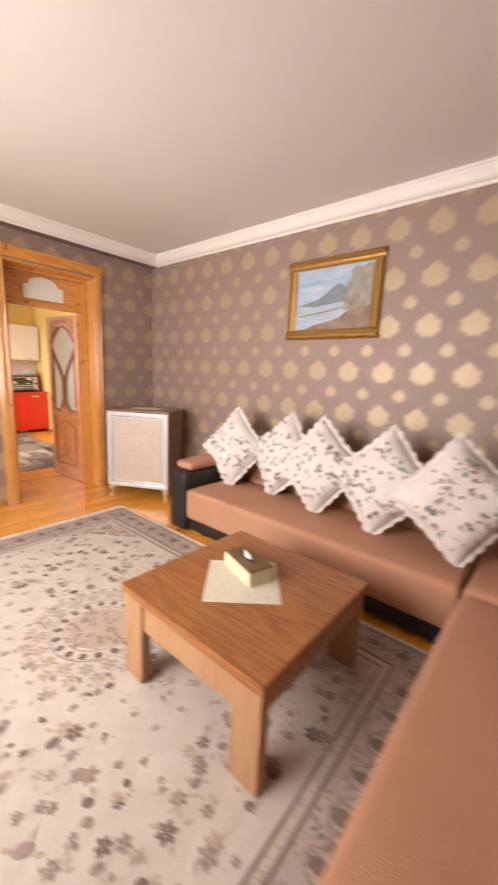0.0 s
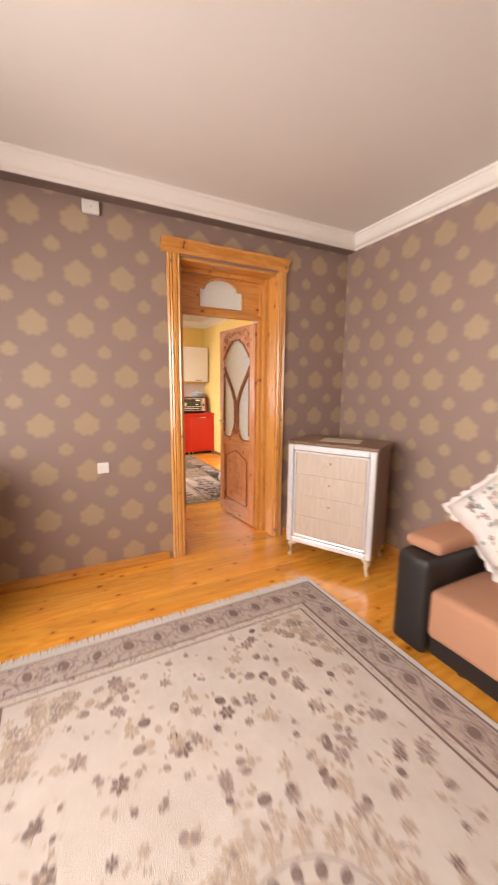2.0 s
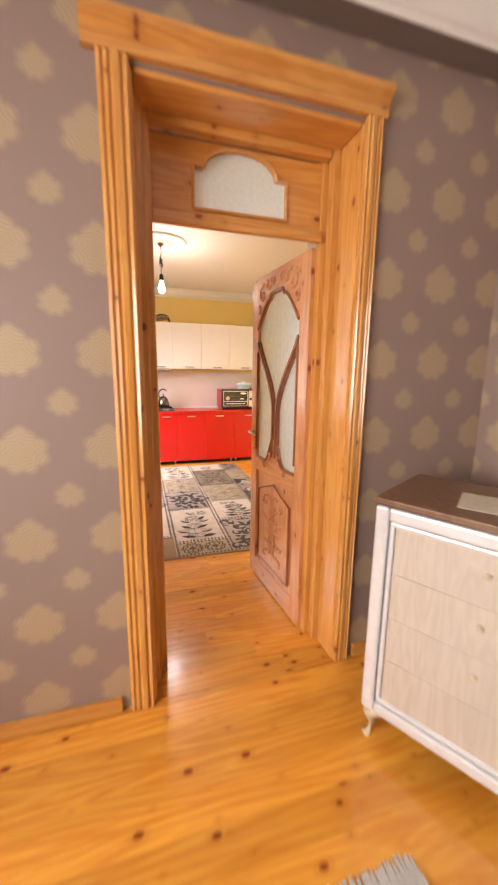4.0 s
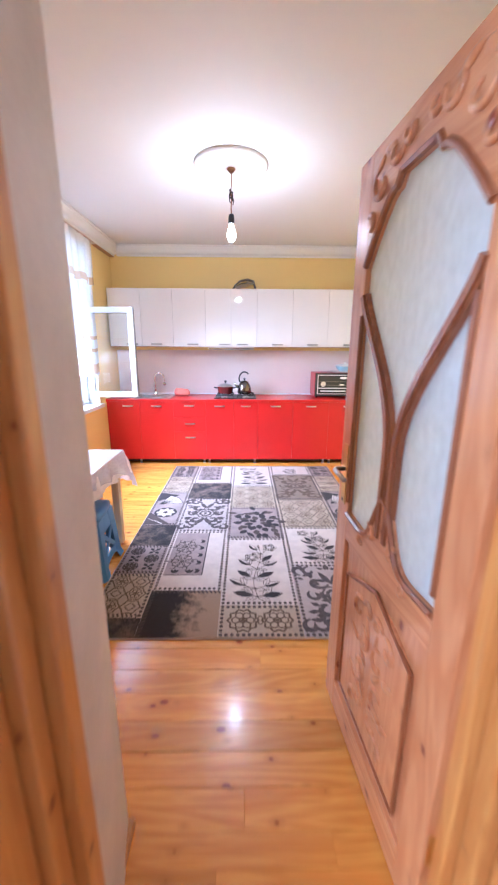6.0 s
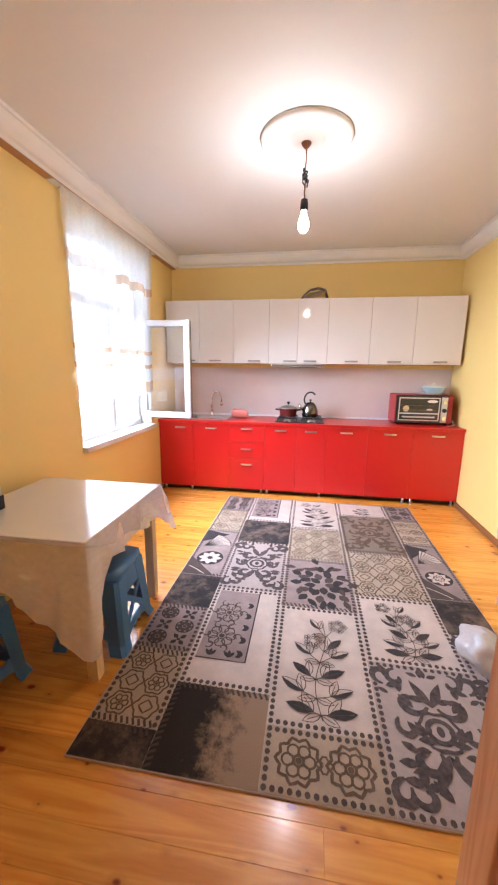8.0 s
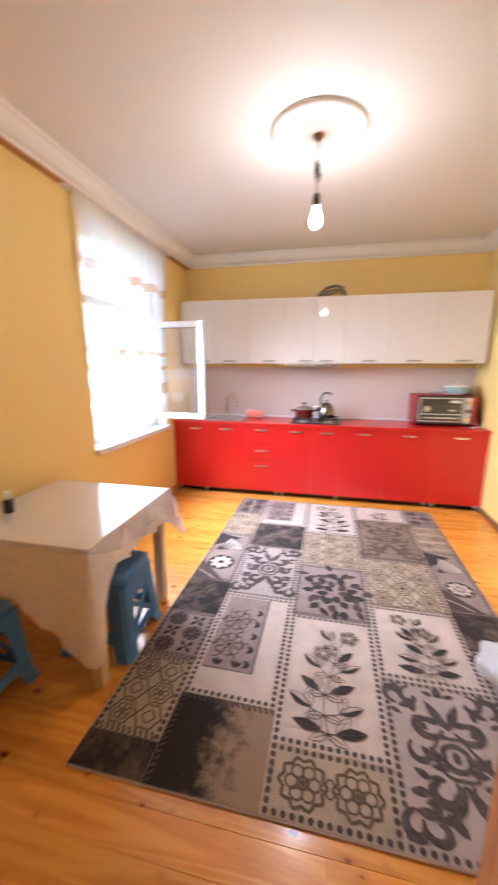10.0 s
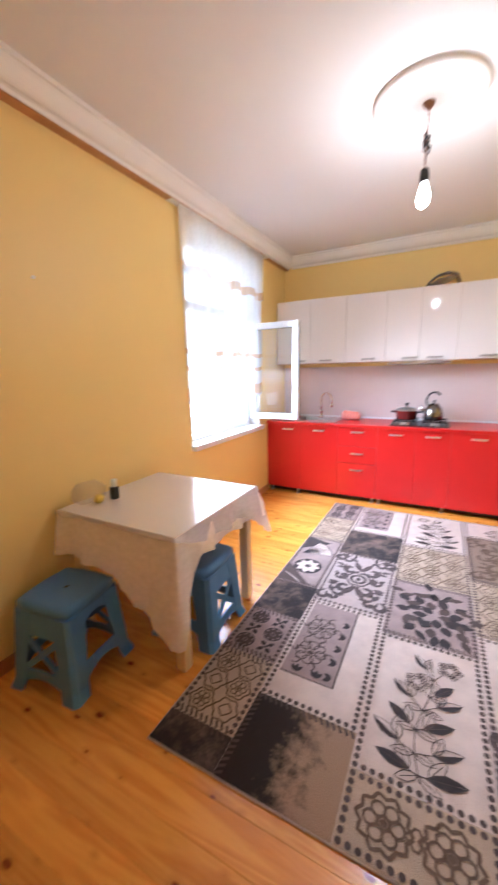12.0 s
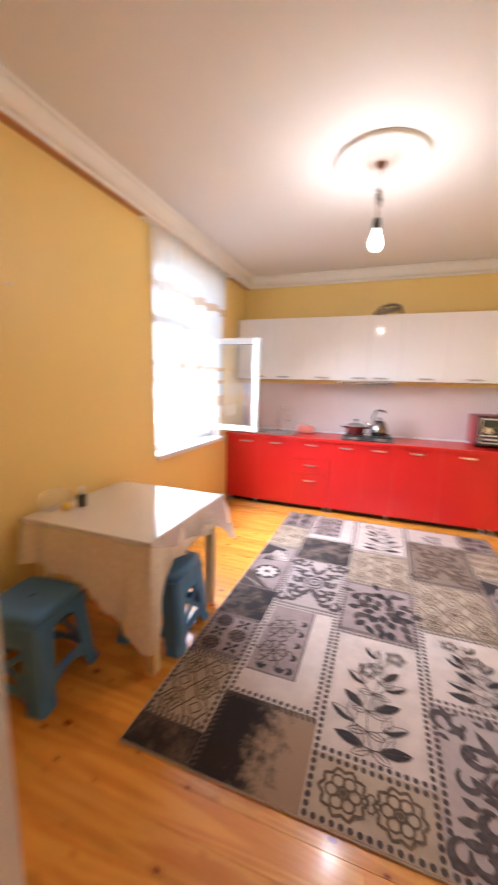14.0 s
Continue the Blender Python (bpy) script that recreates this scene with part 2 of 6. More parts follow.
BLUE_PLASTIC = material("blue_plastic", (0.085, 0.225, 0.50), 0.36, vary=0.25, scale=8, dark=(0.07, 0.185, 0.42))
RUG_CREAM = material("rug_cream", (0.62, 0.53, 0.46), 0.95, vary=0.5, scale=10, bump=0.6, bump_scale=320, dark=(0.52, 0.43, 0.37))
GLASS = glass("clear_glass")
GLASS.node_tree.nodes["Principled BSDF"].inputs["IOR"].default_value = 1.5


def sheer(name, colour, see, through_cloth=0.55, shine=0.0):
    """A thin cloth or film that lets part of the light straight through."""
    m = bpy.data.materials.new(name)
    m.use_nodes = True
    n, l = m.node_tree.nodes, m.node_tree.links
    n.remove(n["Principled BSDF"])
    clear, cloth, glow, a, b = n.new("ShaderNodeBsdfTransparent"), n.new("ShaderNodeBsdfDiffuse"), n.new("ShaderNodeBsdfTranslucent"), n.new("ShaderNodeMixShader"), n.new("ShaderNodeMixShader")
    weave = n.new("ShaderNodeTexNoise")
    weave.inputs["Scale"].default_value = 25
    rng = n.new("ShaderNodeMapRange")
    rng.inputs["To Min"].default_value, rng.inputs["To Max"].default_value = 1 - see - 0.12, 1 - see + 0.12
    l.new(weave.outputs["Fac"], rng.inputs["Value"])
    cloth.inputs["Color"].default_value = glow.inputs["Color"].default_value = (*colour, 1)
    a.inputs[0].default_value = through_cloth
    l.new(cloth.outputs[0], a.inputs[1]), l.new(glow.outputs[0], a.inputs[2])
    l.new(rng.outputs[0], b.inputs[0]), l.new(clear.outputs[0], b.inputs[1]), l.new(a.outputs[0], b.inputs[2])
    out = b.outputs[0]
    if shine:
        gloss, c = n.new("ShaderNodeBsdfGlossy"), n.new("ShaderNodeMixShader")
        gloss.inputs["Roughness"].default_value = 0.25
        c.inputs[0].default_value = shine
        l.new(out, c.inputs[1]), l.new(gloss.outputs[0], c.inputs[2])
        out = c.outputs[0]
    l.new(out, n["Material Output"].inputs["Surface"])
    return m


def glowing(name, colour, strength):
    m = bpy.data.materials.new(name)
    m.use_nodes = True
    p = m.node_tree.nodes["Principled BSDF"]
    p.inputs["Base Color"].default_value = p.inputs["Emission Color"].default_value = (*colour, 1)
    p.inputs["Emission Strength"].default_value = strength
    return m


def smear(name, tan, black, at=0.5, scale=5.0, lean=0.0, middle=0.0):
    """Rug pile dyed in a ragged smear from tan to black; lean: how much lighter it grows along x from middle."""
    m = material(name, tan, 0.95, bump=0.6, bump_scale=320)
    n, l = m.node_tree.nodes, m.node_tree.links
    co, a, ramp, sep, slope, total = n.new("ShaderNodeTexCoord"), n.new("ShaderNodeTexNoise"), n.new("ShaderNodeValToRGB"), n.new("ShaderNodeSeparateXYZ"), n.new("ShaderNodeMath"), n.new("ShaderNodeMath")
    a.inputs["Scale"].default_value, a.inputs["Detail"].default_value, a.inputs["Roughness"].default_value = scale, 9, 0.78
    l.new(co.outputs["Object"], a.inputs["Vector"]), l.new(co.outputs["Object"], sep.inputs[0])
    slope.operation = "MULTIPLY_ADD"
    slope.inputs[1].default_value, slope.inputs[2].default_value = lean, -lean * middle
    l.new(sep.outputs["X"], slope.inputs[0]), l.new(slope.outputs[0], total.inputs[0]), l.new(a.outputs["Fac"], total.inputs[1])
    l.new(total.outputs[0], ramp.inputs["Fac"])
    ramp.color_ramp.elements[0].position, ramp.color_ramp.elements[1].position = at - 0.07, at + 0.10
    ramp.color_ramp.elements[0].color, ramp.color_ramp.elements[1].color = (*black, 1), (*tan, 1)
    l.new(ramp.outputs[0], n["Principled BSDF"].inputs["Base Color"])
    return m


# emission that stands in for blown-out daylight beyond the windows
DAYLIGHT = glowing("daylight_glow", (0.88, 0.93, 1.0), 2.3)
BULB_GLOW = glowing("lit_bulb", (1.0, 0.86, 0.66), 30.0)
SKIRT_BROWN = material("brown_skirting", (0.24, 0.10, 0.035), 0.45, vary=0.4, scale=6)
# skirting paint, which also colours the shade under the kitchen's boxed cornice
SKIRT_SHADE_TAN = material("tan_skirting_and_shade", (0.50, 0.24, 0.08), 0.45, vary=0.4, scale=6)
FROSTED = sheer("frosted_glass", (0.92, 0.985, 1.0), 0.10, 0.5, 0.05)
CURTAIN = sheer("white_voile", (0.93, 0.92, 0.92), 0.42)
CURTAIN_BAND = sheer("brown_voile_band", (0.62, 0.40, 0.24), 0.30)
FILM = sheer("clear_plastic_film", (0.86, 0.83, 0.95), 0.45, 0.5, 0.10)
CLOTH_PLASTIC = material("white_oilcloth", (0.76, 0.71, 0.69), 0.16, vary=0.25, scale=5, dark=(0.70, 0.62, 0.58), bump=0.05, bump_scale=18, coat=0.6)
PALE_PINE = wood("pale_table_pine", (0.76, 0.57, 0.32), (0.66, 0.46, 0.22), knots=False, along="Z", rough=0.5, coat=0.1)
SPLASH = material("pale_splashback", (0.70, 0.58, 0.55), 0.3, vary=0.15, scale=3)
CANVAS_FRAME = material("gilt_frame", (0.42, 0.23, 0.06), 0.38, 0.55, vary=0.6, scale=22, bump=0.5, bump_scale=60, dark=(0.22, 0.11, 0.03))
CUSHION = material("cushion_cotton", (0.70, 0.64, 0.61), 0.9, vary=0.3, scale=12, bump=0.3, bump_scale=200)
PRINT_TEAL = material("print_teal", (0.16, 0.24, 0.25), 0.9, vary=0.6, scale=40)
PRINT_BROWN = material("print_brown", (0.30, 0.19, 0.15), 0.9, vary=0.6, scale=40)
PRINT_ROSE = material("print_rose", (0.36, 0.24, 0.22), 0.9, vary=0.6, scale=40)
RUG_IVORY = material("rug_ivory", (0.63, 0.56, 0.505), 0.95, vary=0.6, scale=5, bump=0.6, bump_scale=320, dark=(0.50, 0.42, 0.36))
RUG_FRINGE = material("rug_fringe", (0.78, 0.73, 0.68), 0.95, bump=0.8, bump_scale=400, stretch=(6, 1, 1))
RUG_MAUVE = material("rug_mauve", (0.30, 0.215, 0.195), 0.95, vary=0.8, scale=60, bump=0.5, bump_scale=320, dark=(0.44, 0.35, 0.30))
RUG_DARK = material("rug_dark", (0.20, 0.14, 0.125), 0.95, vary=0.8, scale=60, bump=0.5, bump_scale=320, dark=(0.28, 0.2, 0.18))
RUG_TAN = material("rug_tan", (0.44, 0.33, 0.25), 0.95, vary=0.8, scale=60, bump=0.5, bump_scale=320, dark=(0.54, 0.44, 0.36))
PATCH_PALE = material("patch_pale", (0.64, 0.52, 0.46), 0.95, vary=0.7, scale=12, bump=0.6, bump_scale=320, dark=(0.47, 0.375, 0.335))
PATCH_BEIGE = material("patch_beige", (0.50, 0.38, 0.28), 0.95, vary=0.6, scale=7, bump=0.6, bump_scale=320, dark=(0.31, 0.235, 0.175))
PATCH_GREY = material("patch_grey", (0.37, 0.27, 0.25), 0.95, vary=0.7, scale=9, bump=0.6, bump_scale=320, dark=(0.19, 0.15, 0.145))
PATCH_TAUPE = material("patch_taupe", (0.24, 0.17, 0.13), 0.95, vary=0.7, scale=9, bump=0.6, bump_scale=320, dark=(0.17, 0.12, 0.09))
INK = material("rug_ink", (0.025, 0.019, 0.02), 0.95, vary=0.6, scale=40, dark=(0.06, 0.045, 0.045))
INK_SOFT = material("rug_ink_soft", (0.06, 0.040, 0.036), 0.95, vary=0.6, scale=40, dark=(0.11, 0.078, 0.07))
INK_BROWN = material("rug_ink_brown", (0.085, 0.05, 0.03), 0.95, vary=0.6, scale=40, dark=(0.2, 0.14, 0.1))
SMEAR = smear("rug_smear", (0.33, 0.215, 0.14), (0.016, 0.011, 0.010), 0.54, 6.0, 1.2, 0.52)
SMEAR_DARK = smear("rug_smear_dark", (0.17, 0.115, 0.09), (0.022, 0.017, 0.018), 0.53, 6.0)
INK_GREY = material("rug_ink_grey", (0.035, 0.025, 0.025), 0.95, vary=0.8, scale=55, dark=(0.15, 0.11, 0.105))
PATCH_MID = material("patch_mid", (0.46, 0.36, 0.335), 0.95, vary=0.6, scale=30, bump=0.6, bump_scale=320, dark=(0.33, 0.28, 0.27))
RUG_BORDER = material("rug_border", (0.52, 0.435, 0.39), 0.95, vary=0.8, scale=45, bump=0.6, bump_scale=320, dark=(0.42, 0.335, 0.30))
PULL_STEEL = material("satin_steel", (0.86, 0.85, 0.83), 0.3, 1.0)
DARK_CHROME = material("dark_chrome", (0.22, 0.20, 0.19), 0.14, 1.0)
PULL_DULL = material("dull_steel", (0.36, 0.33, 0.30), 0.4, 0.8)
# shade below the living room cornice, put into a colour
SHADE_UNDERSIDE = material("shade_underside", (0.19, 0.135, 0.115), 0.8)
POT_RED = material("maroon_enamel", (0.16, 0.018, 0.016), 0.25, coat=0.4)
OVEN_RED = material("oven_red", (0.34, 0.02, 0.022), 0.35)
OVEN_GLASS = material("dark_oven_glass", (0.03, 0.03, 0.03), 0.08, coat=0.6)
PINK_SPONGE = material("pink_plastic", (0.72, 0.22, 0.17), 0.6, vary=0.4, scale=30)
LEMON = material("lemon_peel", (0.80, 0.58, 0.06), 0.45, bump=0.3, bump_scale=120)
PALE_BLUE = material("pale_blue_plastic", (0.45, 0.62, 0.70), 0.4)
SIGN_WHITE = material("white_card", (0.78, 0.76, 0.72), 0.6)
OAK_FRONT = wood("bleached_oak", (0.57, 0.475, 0.40), (0.49, 0.40, 0.325), knots=False, along="Z", rough=0.4, coat=0.1, ring=16, tinted=0.02)
SILVER = material("silver_moulding", (0.78, 0.77, 0.79), 0.25, 0.3, vary=0.3, scale=30)
DRESSER_SIDE = wood("dresser_walnut", (0.24, 0.125, 0.07), (0.17, 0.08, 0.042), knots=False, along="Z", rough=0.35, coat=0.2)
CREAM_LEG = material("cream_lacquer", (0.68, 0.56, 0.40), 0.35, vary=0.3, scale=20)
GOLD_CARD = material("gold_card", (0.20, 0.115, 0.045), 0.3, 0.25, vary=0.5, scale=30)
CREAM_CARD = material("cream_card", (0.64, 0.56, 0.38), 0.55, vary=0.3, scale=20)
LACE = material("cream_lace", (0.68, 0.62, 0.50), 0.9, vary=0.5, scale=40, bump=0.5, bump_scale=200)
PAINT_SKY = material("painted_sky", (0.50, 0.54, 0.60), 0.6, vary=1.0, scale=3, dark=(0.16, 0.31, 0.52), stretch=(1, 1, 4))
PAINT_HILL = material("painted_hill", (0.16, 0.18, 0.21), 0.6, vary=1.0, scale=6, dark=(0.22, 0.25, 0.28))
PAINT_LAKE = material("painted_lake", (0.27, 0.36, 0.47), 0.6, vary=1.0, scale=5, dark=(0.46, 0.50, 0.56), stretch=(1, 1, 5))
PAINT_BANK = material("painted_bank", (0.30, 0.22, 0.17), 0.6, vary=1.0, scale=10, dark=(0.15, 0.08, 0.05))
PAINT_PALE = material("painted_pale", (0.36, 0.33, 0.29), 0.6, vary=1.0, scale=14, dark=(0.20, 0.15, 0.11))
LEAF_PINE_X = wood("leaf_pine_across", (0.70, 0.335, 0.15), (0.57, 0.225, 0.085), along="X", rough=0.3, coat=0.5, tinted=0.05)
OILCLOTH_SKIRT = sheer("oilcloth_hem", (0.96, 0.89, 0.88), 0.06, 0.2, 0.06)
SACK_PLASTIC = sheer("white_bag_plastic", (0.84, 0.81, 0.84), 0.28, 0.4, 0.08)
LEAF_DARK = wood("leaf_pine_dark", (0.36, 0.125, 0.045), (0.26, 0.08, 0.026), knots=False, along="Z", rough=0.4, coat=0.25, tinted=0.05)
THIN_FILM = sheer("thin_film", (0.9, 0.84, 0.76), 0.80)
BRONZE = material("dull_wire", (0.16, 0.14, 0.12), 0.5, 0.6)

# ---- building blocks ----
def part(name, bm, mat, parent=None, label="", smooth=False):
    me = bpy.data.meshes.new(name)
    bm.to_mesh(me)
    bm.free()
    for m in mat if isinstance(mat, (list, tuple)) else [mat]:
        me.materials.append(m)
    if smooth:
        for f in me.polygons:
            f.use_smooth = True
    ob = new(name, me)
    ob.parent = parent
    return tagged(ob, label)


def thing(name, label, category, at=(0, 0, 0), turn=0, group="", kind=""):
    ob = new(name)
    ob.empty_display_size = 0.05
    ob.matrix_world = pose(*at, 0, 0, turn)
    return tagged(ob, label, category, group, kind)


def box(x0, x1, y0, y1, z0, z1, bevel=0.0, bm=None, seg=2):
    bm = bm or bmesh.new()
    m = Matrix.Translation(((x0 + x1) / 2, (y0 + y1) / 2, (z0 + z1) / 2)) @ Matrix.Diagonal((abs(x1 - x0), abs(y1 - y0), abs(z1 - z0), 1))
    made = bmesh.ops.create_cube(bm, size=1, matrix=m)
    if bevel:
        edges = list({e for v in made["verts"] for e in v.link_edges})
        bmesh.ops.bevel(bm, geom=edges, offset=bevel, segments=seg, affect="EDGES", profile=0.5)
    return bm


def boxes(rows, bevel=0.0):
    bm = bmesh.new()
    for r in rows:
        box(*r, bevel=bevel, bm=bm)
    return bm


def sweep(profile, length, axis="X", bm=None, closed=True):
    """A profile of (across, up) points drawn out along a length, in its own axes: across is -y for X."""
    bm = bm or bmesh.new()
    rings = []
    for s in (0, length):
        rings.append([bm.verts.new((s, -a, u) if axis == "X" else (a, s, u) if axis == "Y" else (a, u, s)) for a, u in profile])
    k = len(profile)
    for i in range(k if closed else k - 1):
        bm.faces.new((rings[0][i], rings[0][(i + 1) % k], rings[1][(i + 1) % k], rings[1][i]))
    if closed:
        bm.faces.new(rings[0][::-1]), bm.faces.new(rings[1])
    bmesh.ops.recalc_face_normals(bm, faces=bm.faces)
    return bm


def lathe(profile, n=24, bm=None, at=(0, 0, 0)):
    """A turned solid: profile of (radius, z) from bottom to top."""
    bm = bm or bmesh.new()
    rings = [[bm.verts.new((at[0] + r * math.cos(2 * math.pi * i / n), at[1] + r * math.sin(2 * math.pi * i / n), at[2] + z)) for i in range(n)] for r, z in profile]
    for a, b in zip(rings, rings[1:]):
        for i in range(n):
            bm.faces.new((a[i], a[(i + 1) % n], b[(i + 1) % n], b[i]))
    if profile[0][0] > 1e-4:
        bm.faces.new(rings[0][::-1])
    if profile[-1][0] > 1e-4:
        bm.faces.new(rings[-1])
    bmesh.ops.remove_doubles(bm, verts=bm.verts, dist=1e-5)
    return bm


def tube(points, radius, n=8, bm=None, taper=None):
    """A round bar along points."""
    bm = bm or bmesh.new()
    pts = [Vector(q) for q in points]
    rings, up = [], Vector((0.13, 0.21, 0.97)).normalized()
    for i, q in enumerate(pts):
        d = (pts[min(i + 1, len(pts) - 1)] - pts[max(i - 1, 0)]).normalized()
        side = d.cross(up)
        side = side.normalized() if side.length > 1e-4 else Vector((1, 0, 0))
        over = side.cross(d)
        r = radius * (taper[i] if taper else 1)
        rings.append([bm.verts.new(q + r * (math.cos(2 * math.pi * k / n) * side + math.sin(2 * math.pi * k / n) * over)) for k in range(n)])
    for a, b in zip(rings, rings[1:]):
        for k in range(n):
            bm.faces.new((a[k], a[(k + 1) % n], b[(k + 1) % n], b[k]))
    bm.faces.new(rings[0][::-1]), bm.faces.new(rings[-1])
    bmesh.ops.recalc_face_normals(bm, faces=bm.faces)
    return bm


def plate(points, z0, z1, bm=None, axes="xy"):
    """A flat shape with a thickness. axes: the plane of its outline; the thickness goes along the third axis."""
    bm = bm or bmesh.new()
    third = ({"x", "y", "z"} - set(axes)).pop()

    def spot(a, b, c):
        d = {axes[0]: a, axes[1]: b, third: c}
        return bm.verts.new((d["x"], d["y"], d["z"]))

    low, high = [spot(a, b, z0) for a, b in points], [spot(a, b, z1) for a, b in points]
    faces = [bm.faces.new(low[::-1]), bm.faces.new(high)]
    for i in range(len(points)):
        j = (i + 1) % len(points)
        faces.append(bm.faces.new((low[i], low[j], high[j], high[i])))
    bmesh.ops.recalc_face_normals(bm, faces=faces)
    return bm


def structure(name, bm, mat, label="", parent=None, smooth=False):
    return tagged(part(name, bm, mat, parent, "", smooth), label, "", "", "structure")


# ---- plan ----
KL, KR, KB, KF = -1.53, 1.91, 4.97, 0.475     # kitchen: window wall, plain wall, unit wall, door wall face
LR, LL, LB = 1.58, -2.40, -5.40              # living room: picture wall, window wall, rear wall
KC, LC = 2.83, 2.875                          # ceilings
DL, DR, DT = -0.12, 0.80, 2.47                # opening in the door wall
WY0, WY1, WZ0, WZ1 = 2.87, 4.20, 0.84, 2.62   # kitchen window opening
VY0, VY1 = -3.45, -0.95                       # living room window opening

wall_door = structure("wall_door", boxes([(LL - 0.3, DL, 0, KF, 0, 3.1), (DR, 2.3, 0, KF, 0, 3.1), (DL, DR, 0, KF, DT, 3.1)]), WALLPAPER, "thick wall between the rooms with a doorway")
ob = structure("wall_picture", boxes([(LR, LR + 0.25, LB + 0.11, 0.108, 0, 3.1)]), WALLPAPER, "living room wall in brown paper with golden medallions")
ob.location.y = -0.11
structure("wall_living_rear", boxes([(LL - 0.3, LR + 0.25, LB - 0.25, LB, 0, 3.1)]), WALLPAPER, "papered rear wall of the living room")
structure("wall_living_window", boxes([(LL - 0.3, LL, LB, VY0, 0, 3.1), (LL - 0.3, LL, VY1, -0.002, 0, 3.1), (LL - 0.3, LL, VY0, VY1, 0, 0.82), (LL - 0.3, LL, VY0, VY1, 2.4, 3.1)]), WALLPAPER, "papered living room wall with a window opening")
structure("ceiling_living", boxes([(LL - 0.3, LR + 0.25, LB - 0.25, -0.002, LC, LC + 0.12)]), CEILING, "plain white painted ceiling")
structure("wall_window", boxes([(KL - 0.35, KL, KF, WY0, 0, 3.1), (KL - 0.35, KL, WY1, KB + 0.25, 0, 3.1), (KL - 0.35, KL, WY0, WY1, 0, WZ0), (KL - 0.35, KL, WY0, WY1, WZ1, 3.1)]), YELLOW, "yellow painted kitchen wall with a window opening")
structure("wall_units", boxes([(KL, KR, KB, KB + 0.25, 0, 3.1)]), YELLOW, "yellow painted wall behind the kitchen units")
structure("wall_plain", boxes([(KR, KR + 0.25, KF, KB + 0.25, 0, 3.1)]), YELLOW, "plain yellow painted kitchen wall")
structure("wall_door_kitchen_face", boxes([(KL, DL, KF, KF + 0.012, 0, 3.1), (DR, KR, KF, KF + 0.012, 0, 3.1), (DL, DR, KF, KF + 0.012, DT, 3.1)]), YELLOW, "yellow painted kitchen side of the door wall")
structure("ceiling_kitchen", boxes([(KL, KR, KF + 0.012, KB, KC, KC + 0.15)]), CEILING, "plain white painted ceiling")
structure("ground", boxes([(-60, LL - 0.31, -60, 60, -0.6, -0.4)]), PLASTER, "pale yard outside the windows")
# added glowing sheet: whitens the window view and sends light indoors
backdrop = structure("backdrop", boxes([(-9.1, -9.0, -30, 48, -0.4, 14)]), DAYLIGHT, "glowing sheet in place of the bright distance outside the windows")

# cornices
COVE = [(0, 0), (0.016, 0), (0.02, 0.016), (0.03, 0.022)] + [(0.03 + 0.062 * math.sin(q), 0.10 - 0.078 * math.cos(q)) for q in np.linspace(0.25, 1.45, 6)] + [(0.098, 0.104), (0.11, 0.106), (0.11, 0.125), (0, 0.125)]


def cornice(name, x, y, z, length, turn, deep=1.0):
    ob = structure(name, sweep([(a * deep, u) for a, u in COVE], length, "X"), CORNICE, "white moulded ceiling cornice")
    ob.matrix_world = pose(x, y, z, 0, 0, turn)
    return ob


cornice("cornice_living_door", LL, -0.10, LC - 0.125, LR - LL, 0, 0.65)
cornice("cornice_living_picture", LR, 0, LC - 0.126, -LB, -90, 0.65)
cornice("cornice_kitchen_units", KL + 0.1, KB, KC - 0.125, KR - KL - 0.1, 0)
cornice("cornice_kitchen_plain", KR, KB, KC - 0.126, KB - KF - 0.012, -90)
pelmet = structure("cornice_kitchen_window", sweep([(0, 0), (0.062, 0), (0.066, 0.016), (0.076, 0.022)] + [(0.076 + 0.05 * math.sin(q), 0.10 - 0.078 * math.cos(q)) for q in np.linspace(0.25, 1.45, 6)] + [(0.132, 0.104), (0.145, 0.106), (0.145, 0.127), (0, 0.127)], KB - KF - 0.012, "X"), CORNICE, "white boxed cornice over the curtain")
pelmet.matrix_world = pose(KL, KF + 0.012, KC - 0.127, 0, 0, 90)
# the shade on the white cornice's underside is given as a tan colour
structure("pelmet_underside", box(KL, KL + 0.06, KF + 0.014, KB - 0.002, KC - 0.135, KC - 0.129), SKIRT_SHADE_TAN, "underside of the boxed cornice, shade put in as tan")

# flat strip whose dark colour stands for the shade under this cornice
structure("cornice_underside", box(LL, LR - 0.002, -0.109, -0.0005, LC - 0.132, LC - 0.1265), SHADE_UNDERSIDE, "strip coloured as the shade under the boxed cornice over the door wall")

# skirtings
structure("skirting_living_door", boxes([(LL, DL - 0.13, -0.018, 0, 0, 0.07)], 0.004), HEAD_PINE, "low varnished pine skirting")
structure("skirting_living_door_end", boxes([(DR + 0.1, LR, -0.018, 0, 0, 0.07)], 0.004), HEAD_PINE, "low varnished pine skirting")
structure("skirting_living_picture", boxes([(LR - 0.018, LR, LB, -0.02, 0, 0.07)], 0.004), HEAD_PINE, "low varnished pine skirting")
structure("skirting_kitchen_window", boxes([(KL, KL + 0.016, KF + 0.012, 4.4, 0, 0.075)], 0.004), SKIRT_SHADE_TAN, "narrow tan painted skirting")
structure("skirting_kitchen_plain", boxes([(KR - 0.016, KR, KF + 0.012, 4.4, 0, 0.06)], 0.004), SKIRT_BROWN, "narrow brown wooden skirting")

